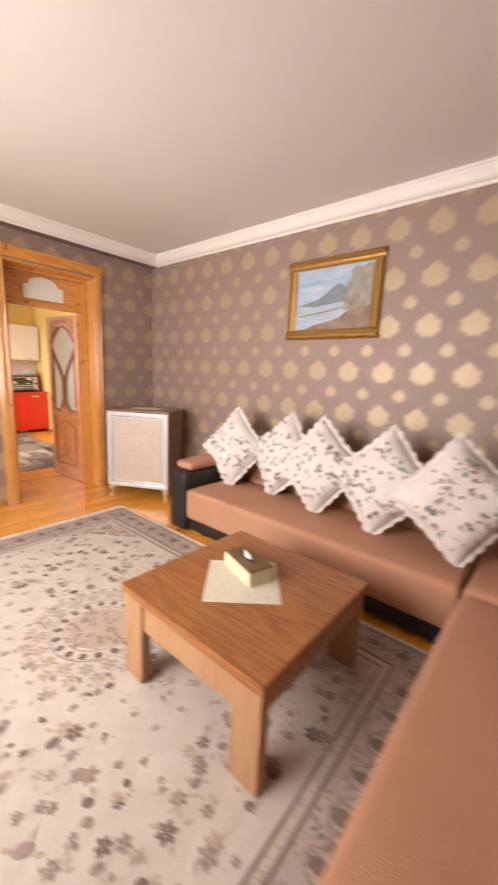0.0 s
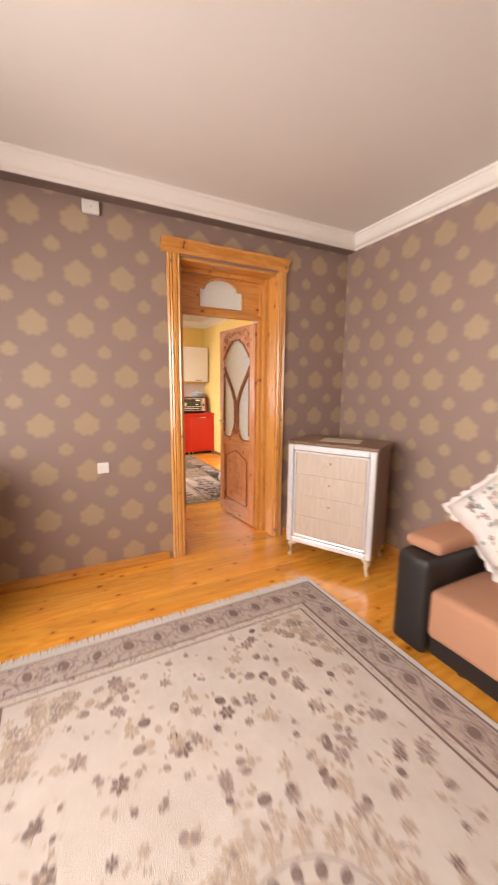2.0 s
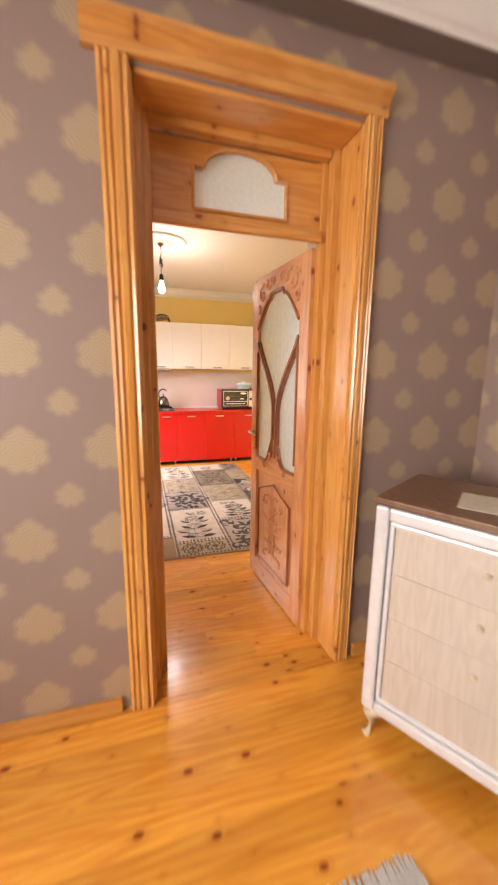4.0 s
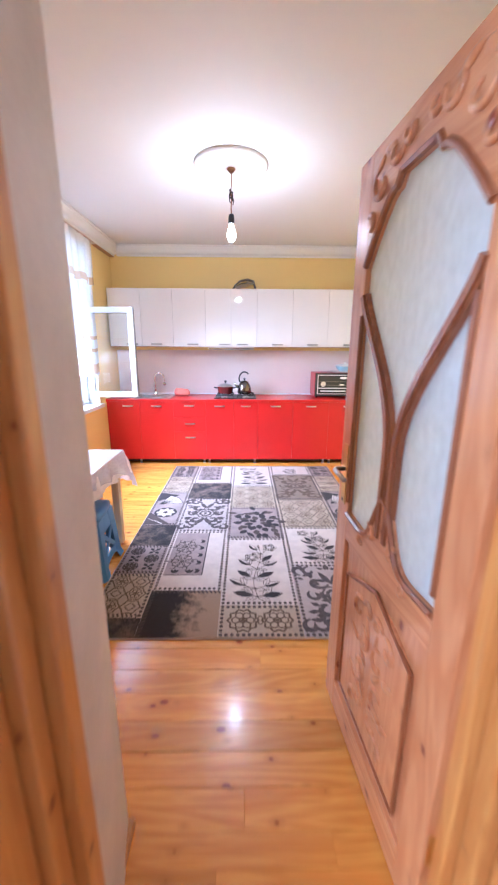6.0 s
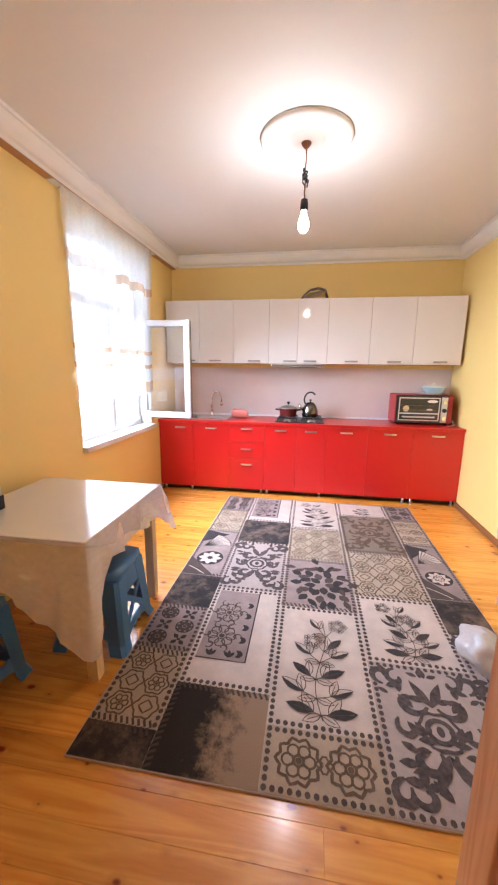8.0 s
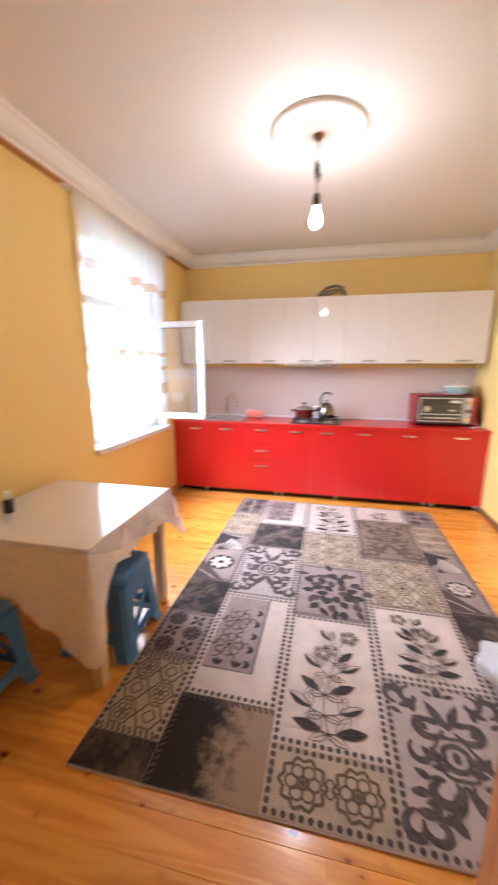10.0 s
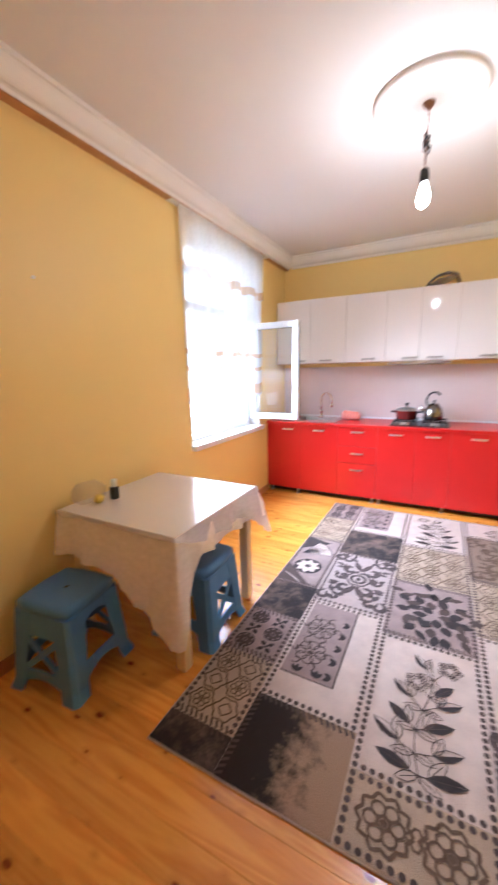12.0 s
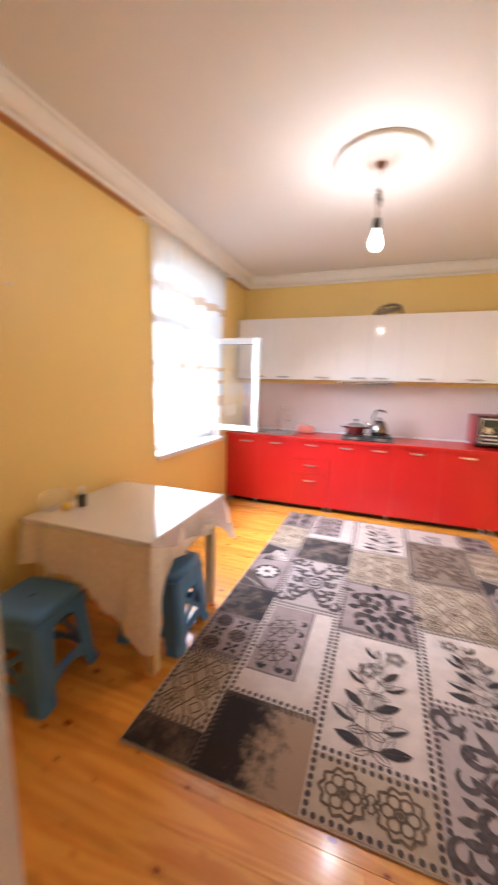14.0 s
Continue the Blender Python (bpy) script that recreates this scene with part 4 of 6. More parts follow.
# cushions standing on their corners
def cushion(seed, size=0.53):
    rnd = random.Random(seed)
    c = thing("cushion", "white frilled cushion printed with teal and brown flowers", "cushion", group="cushions on the sofa")
    n, bm = 14, bmesh.new()
    sides = []
    for s in (1, -1):
        g = []
        for i in range(n + 1):
            row = []
            for j in range(n + 1):
                u, v = i / n * 2 - 1, j / n * 2 - 1
                h = 0.095 * ((1 - u ** 4) * (1 - v ** 4)) ** 0.6 + 0.004
                h += 0.014 * noise.noise(Vector((u * 2.2, v * 2.2, seed * 3.7 + s))) * (1 - max(abs(u), abs(v)) ** 3)
                k = size / 2 * (1 - 0.07 * (1 - abs(u)) * abs(v) - 0.07 * (1 - abs(v)) * abs(u))
                row.append(bm.verts.new((u * k, s * h, v * k)))
            g.append(row)
        sides.append(g)
        for i in range(n):
            for j in range(n):
                q = (g[i][j], g[i + 1][j], g[i + 1][j + 1], g[i][j + 1])
                bm.faces.new(q if s < 0 else q[::-1])
    rim = [(i, 0) for i in range(n)] + [(n, j) for j in range(n)] + [(i, n) for i in range(n, 0, -1)] + [(0, j) for j in range(n, 0, -1)]
    for (a, b), (d, e) in zip(rim, rim[1:] + rim[:1]):
        bm.faces.new((sides[0][a][b], sides[1][a][b], sides[1][d][e], sides[0][d][e]))
    bmesh.ops.recalc_face_normals(bm, faces=bm.faces)
    grid = [[v.co.copy() for v in row] for row in sides[1]]
    part("cover", bm, CUSHION, c, smooth=True)

    def height(x, z):
        u, v = (x / (size / 2) + 1) / 2 * n, (z / (size / 2) + 1) / 2 * n
        i, j = min(max(int(u), 0), n - 1), min(max(int(v), 0), n - 1)
        return min(grid[i][j].y, grid[i + 1][j].y, grid[i][j + 1].y, grid[i + 1][j + 1].y) - 0.002

    inks = [bmesh.new() for _ in range(3)]
    for k in range(72):
        x, z0, r = rnd.uniform(-0.22, 0.22), rnd.uniform(-0.22, 0.22), rnd.uniform(0.009, 0.019)
        bm2 = rnd.choice(inks)
        flat = bmesh.new()
        flower(flat, 0, 0, r, 0, 5, 0, rnd.uniform(0, 3))
        leaf(flat, r, 0, rnd.uniform(0, 6.3), r * 1.3, r * 0.6, 0)
        for f in flat.faces:
            bm2.faces.new([bm2.verts.new((x + v.co.x, height(x + v.co.x, z0 + v.co.y), z0 + v.co.y)) for v in f.verts])
        flat.free()
    for bm2, mat in zip(inks, (PRINT_TEAL, PRINT_BROWN, PRINT_ROSE)):
        tagged(part("printed_flower", bm2, mat, c), kind="stuff")
    frill = bmesh.new()
    for k in range(4):
        a, b = [(-1, -1), (1, -1), (1, 1), (-1, 1)][k], [(1, -1), (1, 1), (-1, 1), (-1, -1)][k]
        top, low = [], []
        for i in range(25):
            q = i / 24
            x, zz = (a[0] + (b[0] - a[0]) * q) * size / 2, (a[1] + (b[1] - a[1]) * q) * size / 2
            pull = 1 - 0.07 * (1 - abs(2 * q - 1))
            out = 1.10 + 0.028 * math.sin(i * 1.9)
            ox, oz = (x * (pull if k % 2 else 1), zz * (1 if k % 2 else pull))
            top.append(frill.verts.new((ox * 0.98, 0, oz * 0.98)))
            low.append(frill.verts.new((ox * out, 0.018 * math.sin(i * 2.4), oz * out)))
        for i in range(24):
            frill.faces.new((top[i], top[i + 1], low[i + 1], low[i]))
    part("frill", frill, CUSHION, c, "ruffled white edge", smooth=True)
    return c


for k, (y, z, x, roll, yaw) in enumerate(((-1.98, 0.775, 1.20, 40, 3), (-2.50, 0.785, 1.26, 50, -4), (-2.93, 0.79, 1.17, 41, 5), (-3.45, 0.79, 1.13, 47, 2), (-3.93, 0.80, 1.06, 39, 12))):
    c = cushion(k + 1)
    c.matrix_world = Matrix.Translation((x - 0.05, y + 0.05, z)) @ pose(0, 0, 0, 0, 0, -90 + yaw) @ pose(0, 0, 0, -14) @ pose(0, 0, 0, 0, roll)


# dresser: bleached oak front in a silver moulding, walnut sides, cream cabriole feet
def dresser():
    d = thing("dresser", "small drawer dresser with bleached oak front, silver moulding and walnut sides", "dresser", (0.885, -0.70, 0), -60.5)
    w, dep, z0, z1 = 0.368, 0.45, 0.135, 1.0
    part("body", box(-w, w, 0.02, dep, z0, z1, 0.004), DRESSER_SIDE, d, "walnut carcass")
    part("top", box(-w - 0.012, w + 0.012, 0.0, dep + 0.01, z1 + 0.002, z1 + 0.028, 0.006), DRESSER_SIDE, d, "walnut top board")
    n = 4
    h = (z1 - z0 - 0.14) / n
    for i in range(n):
        part("drawer", box(-w + 0.075, w - 0.075, 0.004, 0.02, z0 + 0.07 + i * h + 0.0006, z0 + 0.07 + (i + 1) * h - 0.0006, 0.001), OAK_FRONT, d)
        if i:
            part("knob", lathe([(0.011, 0), (0.011, 0.004), (0.006, 0.008), (0.009, 0.016), (0, 0.018)], 12), CREAM_LEG, d, "small cream knob", smooth=True).matrix_local = pose(0, 0.004, z0 + 0.07 + (i + 0.62) * h, 90)
    for sx in (-1, 1):
        part("moulding", box(sx * w, sx * (w - 0.05), -0.012, 0.02, z0, z1, 0.01), SILVER, d)
        part("bead", box(sx * (w - 0.054), sx * (w - 0.072), -0.002, 0.02, z0 + 0.055, z1 - 0.055, 0.006), SILVER, d)
    for za, zb in ((z0, z0 + 0.05), (z1 - 0.05, z1)):
        part("moulding", box(-w + 0.051, w - 0.051, -0.012, 0.02, za, zb, 0.01), SILVER, d)
        zc = zb + 0.004 if za == z0 else za - 0.022
        part("bead", box(-w + 0.055, w - 0.055, -0.002, 0.02, zc, zc + 0.018, 0.006), SILVER, d)
    for sx in (-1, 1):
        for y, sy in ((0.03, -1), (dep - 0.04, 1)):
            pts = [(sx * (w - 0.06), y, z0), (sx * (w - 0.03), y + sy * 0.012, z0 - 0.035), (sx * (w - 0.045), y + sy * 0.004, z0 - 0.08), (sx * (w - 0.03), y + sy * 0.016, 0.012), (sx * (w - 0.022), y + sy * 0.024, 0.0)]
            part("foot", tube(pts, 0.024, 8, taper=[1.5, 1.15, 0.62, 0.55, 0.75]), CREAM_LEG, d, "curved cream foot", smooth=True)


dresser()
sheet = tagged(part("paper_sheet", box(-0.17, 0.15, -0.10, 0.10, 0, 0.002), LACE), "pale lace runner lying on the dresser", "runner")
sheet.matrix_world = pose(1.08, -0.62, 1.0295, 0, 0, -52)


# painting in a gilt frame
def painting():
    y0, y1, z0, z1 = -3.06, -2.18, 1.81, 2.49
    p = thing("painting", "lake and mountain landscape in a carved gilt frame", "painting", (LR, (y0 + y1) / 2, z0))
    hy, h, f = (y1 - y0) / 2, z1 - z0, 0.085
    prof = [(0, 0), (0.02, 0), (0.045, 0.02), (0.05, 0.035), (0.035, 0.05), (0.03, 0.066), (0.018, f), (0, f)]
    for sy in (-1, 1):
        part("frame_side", sweep([(-a, sy * (hy - b)) for a, b in prof], h - 2 * f, "Z"), CANVAS_FRAME, p).location = (0, 0, f)
    for zc, s in ((0, 1), (h, -1)):
        part("frame_rail", sweep([(-a, zc + s * b) for a, b in prof], 2 * hy, "Y"), CANVAS_FRAME, p).location = (0, -hy, 0)
    X = -0.010
    w2, b, t = hy - f + 0.004, f - 0.004, h - f + 0.004

    def paint(name, pts, mat, k):
        # pts: across from the far end (0) to the near end (1), up from 0 to 1
        part(name, plate([(w2 - 2 * w2 * u, b + (t - b) * v) for u, v in pts], X - 0.0012 * k, X - 0.0012 * k - 0.001, axes="yz"), mat, p)

    paint("painted_sky", [(0, 0), (1, 0), (1, 1), (0, 1)], PAINT_SKY, 0)
    paint("painted_lake", [(0, 0), (1, 0), (1, 0.45), (0.5, 0.42), (0, 0.38)], PAINT_LAKE, 1)
    paint("painted_hill", [(0.05, 0.41), (0.16, 0.45), (0.3, 0.49), (0.42, 0.58), (0.52, 0.69), (0.6, 0.72), (0.7, 0.63), (0.82, 0.6), (1, 0.55), (1, 0.40), (0.6, 0.43), (0.3, 0.38)], PAINT_HILL, 2)
    paint("painted_tree", [(0.66, 0.30), (0.67, 0.5), (0.7, 0.55), (0.69, 0.72), (0.74, 0.80), (0.73, 0.90), (0.8, 0.96), (0.87, 0.90), (0.92, 0.97), (1, 0.94), (1, 0.26)], PAINT_PALE, 3)
    paint("painted_bank", [(0, 0), (1, 0), (1, 0.34), (0.86, 0.33), (0.7, 0.27), (0.62, 0.19), (0.5, 0.14), (0.3, 0.09), (0.15, 0.02)], PAINT_BANK, 4)
    paint("painted_shore", [(0.08, 0.22), (0.4, 0.27), (0.8, 0.36), (0.8, 0.38), (0.4, 0.3), (0.05, 0.25)], PAINT_PALE, 5)


painting()

socket = thing("wall_socket", "white plastic wall socket on the papered wall", "socket", (-0.744, 0, 0.846))
part("plate", box(-0.042, 0.042, -0.012, 0, -0.042, 0.042, 0.006), WHITE_PLASTIC, socket)
part("insert", lathe([(0.022, 0), (0.024, 0.003), (0.019, 0.004), (0.018, 0.001)], 20), WHITE_PLASTIC, socket).matrix_local = pose(0, -0.0125, 0, 90)
junction = thing("junction_box", "small white plastic junction box under the cornice", "box", (-0.734, 0, 2.718))
part("cover", box(-0.055, 0.055, -0.03, 0, -0.075, 0.008, 0.006), WHITE_PLASTIC, junction)
part("screw", lathe([(0.006, 0), (0.005, 0.002)], 8), STEEL, junction).matrix_local = pose(0, -0.0302, -0.035, 90)


# black cabinet by the door wall, of which one side shows
def black_cabinet():
    c = thing("black_cabinet", "black lacquered cabinet with a ledged top and a flared foot", "cabinet", (-1.96, -0.42, 0))
    part("body", box(-0.36, 0.36, -0.20, 0.22, 0.10, 0.94, 0.012), BLACK, c)
    part("foot", sweep([(-0.42, 0), (0.42, 0), (0.42, 0.06), (0.375, 0.12), (-0.375, 0.12), (-0.42, 0.06)], 0.5, "Y"), BLACK, c).location = (0, -0.26, 0)
    part("top", sweep([(-0.37, 0.942), (0.37, 0.942), (0.42, 0.975), (0.42, 1.0), (-0.42, 1.0), (-0.42, 0.975)], 0.48, "Y"), BLACK, c).location = (0, -0.25, 0)
    for sx in (-1, 1):
        door = part("door", box(sx * 0.01, sx * 0.34, -0.222, -0.201, 0.14, 0.91, 0.006), BLACK, c)
        part("handle", tube([(sx * 0.04, -0.23, 0.5), (sx * 0.04, -0.25, 0.52), (sx * 0.04, -0.25, 0.6), (sx * 0.04, -0.23, 0.62)], 0.006), BRASS, door)


black_cabinet()

# living room window, behind the camera
lw = tagged(thing("window_2", "white plastic living room window", "window"), kind="structure")
for n_, r in (("frame", (LL - 0.2, LL - 0.13, VY0, VY1, 0.82, 0.88)), ("frame", (LL - 0.2, LL - 0.13, VY0, VY1, 2.34, 2.4)), ("frame", (LL - 0.2, LL - 0.13, VY0, VY0 + 0.06, 0.88, 2.34)), ("frame", (LL - 0.2, LL - 0.13, VY1 - 0.06, VY1, 0.88, 2.34)), ("frame", (LL - 0.2, LL - 0.13, (VY0 + VY1) / 2 - 0.04, (VY0 + VY1) / 2 + 0.04, 0.88, 2.34)), ("sill", (LL - 0.12, LL + 0.1, VY0 - 0.05, VY1 + 0.05, 0.80, 0.83))):
    part(n_, box(*r, 0.004), PVC, lw)


# ---- kitchen ----
# patchwork rug, five columns of patterned squares
def kitchen_rug():
    rug = thing("patchwork_rug", "grey and beige patchwork rug of patterned squares with dotted seams", "rug", (-0.64, 1.275, 0), -0.2)
    Wd, Ln = 2.0, 2.975
    part("rug_field", box(0, Wd, 0, Ln, 0, 0.009, 0.003), PATCH_PALE, rug)
    cols = (0.004, 0.315, 0.76, 1.235, 1.725, 1.996)
    rows = {
        0: (0.004, 0.155, 0.58, 0.95, 1.30, 2.05, 2.55, 2.971),
        1: (0.004, 0.40, 1.18, 1.88, 2.33, 2.971),
        2: (0.004, 0.26, 1.06, 1.66, 2.23, 2.971),
        3: (0.004, 0.69, 1.25, 1.86, 2.62, 2.971),
        4: (0.004, 0.50, 0.97, 1.30, 2.08, 2.58, 2.971),
    }
    style = {
        0: "dark lace cross dark round lace cross",
        1: "smear panel damask dark panel",
        2: "gear spray peony lattice spray",
        3: "damask spray lattice brown spray",
        4: "lace damask dark round lace cross",
    }
    ground = {"dark": SMEAR_DARK, "smear": SMEAR, "lace": PATCH_BEIGE, "cross": PATCH_GREY, "round": PATCH_GREY, "panel": PATCH_PALE, "damask": PATCH_MID, "gear": PATCH_BEIGE, "spray": PATCH_PALE, "peony": PATCH_GREY, "lattice": PATCH_BEIGE, "brown": PATCH_TAUPE}
    ink, soft, brown, grey, pale = [bmesh.new() for _ in range(5)]
    z = 0.0122
    rnd = random.Random(3)
    for c in range(5):
        for k, st in enumerate(style[c].split()):
            x0, x1, y0, y1 = cols[c] + 0.001, cols[c + 1] - 0.001, rows[c][k] + 0.001, rows[c][k + 1] - 0.001
            part("patch", box(x0, x1, y0, y1, 0.0085, 0.0110), ground[st], rug)
            w, h, cx, cy = x1 - x0, y1 - y0, (x0 + x1) / 2, (y0 + y1) / 2
            m = min(w, h)
            if st not in ("dark", "smear"):
                for q in ((x0 + 0.016, y0, x0 + 0.016, y1), (x1 - 0.016, y0, x1 - 0.016, y1)):
                    dots(soft, *q, z)
                for q in ((x0, y0 + 0.016, x1, y0 + 0.016), (x0, y1 - 0.016, x1, y1 - 0.016)):
                    (dots if st in ("spray", "panel", "gear", "damask") else hatch)(soft, *q, z)
            else:
                hatch(soft, x0, y1 - 0.014, x1, y1 - 0.014, z)
                if c == 1:
                    hatch(soft, x0 + 0.014, y0, x0 + 0.014, y1, z)
            if st == "spray":
                # a leafy branch: short-stalked leaves in pairs, dark ones outermost, and two heads of small blossoms
                q_ = min((w - 0.08) / 0.40, (h - 0.08) / 0.56)
                lean = 1 if (c + k) % 2 == 0 else -1
                stem = [(cx + lean * 0.03 * q_ * math.sin(t * 6.0), y0 + 0.05 + (h - 0.16) * t) for t in np.linspace(0, 1, 25)]
                stroke(soft, stem, 0.004, z)
                nodes = 6 if h > 0.5 else 3
                for i in range(nodes):
                    px, py = stem[1 + int(i * 22 / nodes)]
                    for side in (-1, 1):
                        rise = 0.15 + 0.16 * i + (0.12 if side == lean else 0)
                        ang = math.pi / 2 - side * (math.pi / 2 - rise)
                        arm = 0.035 * q_ * (1 + (i % 2))
                        ex, ey = px + arm * math.cos(ang), py + arm * math.sin(ang)
                        stroke(soft, [(px, py), (ex, ey)], 0.004, z)
                        ln = (0.135 - 0.008 * i) * q_ * rnd.uniform(0.92, 1.06)
                        if (i == nodes - 1 and side == -lean) or (i == nodes - 2 and side == lean):
                            hx_, hy_ = ex + 0.055 * q_ * math.cos(ang), ey + 0.055 * q_ * math.sin(ang)
                            for da in range(5):
                                gx, gy = hx_ + 0.036 * q_ * math.cos(da * 1.257), hy_ + 0.036 * q_ * math.sin(da * 1.257)
                                flower(soft, gx, gy, 0.024 * q_, z + 0.0003, 5, 0.0036)
                            continue
                        ang += rnd.uniform(-0.18, 0.18)
                        if i % 2 == 0:
                            leaf_half(ink, soft, ex, ey, ang, ln, ln * 0.40, z, side)
                            leaf_half(ink, soft, ex, ey, ang, ln, ln * 0.40, z + 0.0002, -side)
                        else:
                            leaf_half(ink, soft, ex, ey, ang, ln, ln * 0.42, z, -side)
                        leaf_line(soft, ex, ey, ang + side * 0.8, ln * 0.85, ln * 0.36, z, 0.0042)
                        leaf_line(soft, px, py, ang - side * 0.7, ln * 0.7, ln * 0.32, z, 0.0042)
            elif st in ("damask", "brown"):
                bm = grey if st == "damask" else brown
                hw, hh, y_half = w / 2 - 0.035, h / 2 - 0.035, min(h, w * 1.5) / 2 - 0.03
                for mir in (-1, 1):
                    far = random.Random(17 + c)
                    for i in range(5):
                        dy = -y_half * 0.82 + i * y_half * 0.41
                        r = y_half * (0.17 + 0.05 * (i % 2))
                        px = hw * (0.42 if i % 2 else 0.60)
                        a0 = (0.4, 2.6, 0.9, 3.4, 1.6)[i]
                        curl(bm, cx + mir * px, cy + dy, a0 if mir > 0 else math.pi - a0, r, r * 0.55, z, mir * (1 if i % 2 else -1))
                        for j in range(4):
                            aa = far.uniform(-0.5, 1.9)
                            lx, ly, ln = far.uniform(0.04, 0.85) * hw, dy + far.uniform(-0.14, 0.14) * y_half, far.uniform(0.05, 0.085)
                            leaf(bm, cx + mir * lx, cy + ly, aa if mir > 0 else math.pi - aa, ln, ln * 0.48, z + 0.0003)
                    leaf(bm, cx, cy - y_half * 0.3, -math.pi / 2 + mir * 0.5, y_half * 0.55, 0.05, z)
                    leaf(bm, cx, cy + y_half * 0.35, math.pi / 2 - mir * 0.45, y_half * 0.5, 0.045, z)
                    for sy in (-1, 1):
                        curl(bm, cx + mir * hw * 0.92, cy + sy * hh * 0.86, math.pi * (0.5 if sy < 0 else 1.5), 0.055, 0.034, z, mir * sy)
                ring(bm, cx, cy, y_half * 0.16, y_half * 0.07, z + 0.0006, 18)
                ring(bm, cx, cy, y_half * 0.27, y_half * 0.045, z + 0.0006, 20, y_half * 0.02, 6)
                blob(bm, cx, cy, y_half * 0.05, y_half * 0.08, z + 0.0006)
            elif st == "peony":
                for i in range(24):
                    a, r = i * 2.4, 0.014 + 0.0075 * i
                    leaf(ink if i % 3 else soft, cx + 0.03 + r * math.cos(a), cy - 0.03 + r * math.sin(a), a, 0.085, 0.06, z + 0.0002 * (i % 4))
                for i in range(22):
                    px, py = rnd.uniform(x0 + 0.07, x1 - 0.07), rnd.uniform(y0 + 0.07, y1 - 0.07)
                    leaf(soft if i % 2 else ink, px, py, rnd.uniform(0, 6.3), 0.1, 0.045, z)
            elif st in ("lattice", "lace"):
                nx, ny = max(1, round(w / 0.15)), max(1, round(h / 0.15))
                for i in range(nx):
                    for j in range(ny):
                        px, py = x0 + 0.03 + (w - 0.06) * (i + 0.5) / nx, y0 + 0.03 + (h - 0.06) * (j + 0.5) / ny
                        r = min((w - 0.06) / nx, (h - 0.06) / ny) / 2
                        ring(brown, px, py, r * 0.92, 0.009, z, 24, r * 0.10, 6)
                        if (i + j) % 2 == 0:
                            flower(brown, px, py, r * 0.7, z + 0.0003, 6, 0.007)
                        else:
                            ring(brown, px, py, r * 0.45, 0.008, z + 0.0003, 12, r * 0.08, 4)
            elif st == "gear":
                for i in range(2):
                    px = x0 + 0.04 + (w - 0.08) * (i + 0.5) / 2
                    ring(brown, px, cy, 0.082, 0.013, z, 40, 0.008, 10)
                    flower(brown, px, cy, 0.068, z + 0.0003, 6, 0.009)
                    ring(brown, px, cy, 0.018, 0.007, z + 0.0006, 12)
                ring(brown, cx, cy, 0.028, 0.008, z + 0.0003, 14, 0.006, 4)
            elif st == "cross":
                ny = max(2, round((h - 0.05) / 0.105))
                for i in range(2 if w < 0.34 else 3):
                    for j in range(ny):
                        nx = 2 if w < 0.34 else 3
                        px, py = x0 + 0.03 + (w - 0.06) * (i + 0.5) / nx, y0 + 0.03 + (h - 0.06) * (j + 0.5) / ny
                        flower(ink if (i + j) % 2 else soft, px, py, 0.05, z, 4 if (i + j) % 2 else 8, 0, 0.78 if (i + j) % 2 else 0)
                        if (i + j) % 2 == 0:
                            ring(ink, px, py, 0.05, 0.008, z + 0.0003, 16)
            elif st == "round":
                plate([(x0 + 0.005, y0 + h * 0.98), (x0 + w * 0.72, y0 + h * 0.90), (x0 + 0.005, y0 + h * 0.66)], z, z + 0.0003, ink)
                plate([(x0 + 0.005, y0 + 0.005), (x0 + w * 0.8, y0 + 0.005), (x0 + 0.005, y0 + h * 0.34)], z, z + 0.0003, soft)
                fan = [(x0 + w * 0.18 + w * 0.72 * math.cos(a), y0 + h * 0.58 + h * 0.30 * math.sin(a)) for a in np.linspace(0.15, 1.25, 9)]
                plate([(x0 + w * 0.18, y0 + h * 0.58)] + fan, z + 0.0004, z + 0.0006, pale)
                for fx_, fy_ in fan:
                    stroke(ink, [(x0 + w * 0.18, y0 + h * 0.58), (fx_, fy_)], 0.006, z + 0.0008)
                stroke(ink, fan, 0.007, z + 0.0008)
                blob(ink, cx, y0 + h * 0.33, w * 0.34, w * 0.34, z + 0.0004, 0, 24)
                flower(pale, cx, y0 + h * 0.33, w * 0.29, z + 0.0008, 8)
                ring(ink, cx, y0 + h * 0.33, w * 0.13, 0.008, z + 0.0012, 16, 0.005, 8)
                stroke(pale, [(x0 + 0.01, y0 + h * 0.16), (x0 + w * 0.3, y0 + h * 0.1), (x0 + w * 0.55, y0 + 0.02)], 0.007, z + 0.0008)
            elif st == "panel":
                px0, px1, py0, py1 = x0 + 0.035, x1 - 0.145, y0 + 0.16 if h > 0.7 else y0 + 0.1, y1 - 0.03
                part("inset_panel", box(px0, px1, py0, py1, 0.0110, 0.0118), PATCH_GREY, rug)
                stroke(ink, [(px0, py0), (px1, py0), (px1, py1)], 0.008, z)
                for j in range(max(3, int((py1 - py0) / 0.1))):
                    py = py0 + 0.05 + j * 0.1
                    if py < py1 - 0.03:
                        for dy in (-0.014, 0.014):
                            leaf(ink, px1 - 0.02, py, math.pi + dy * 40, 0.045, 0.024, z)
                        blob(ink, px1 - 0.035, py, 0.014, 0.018, z)
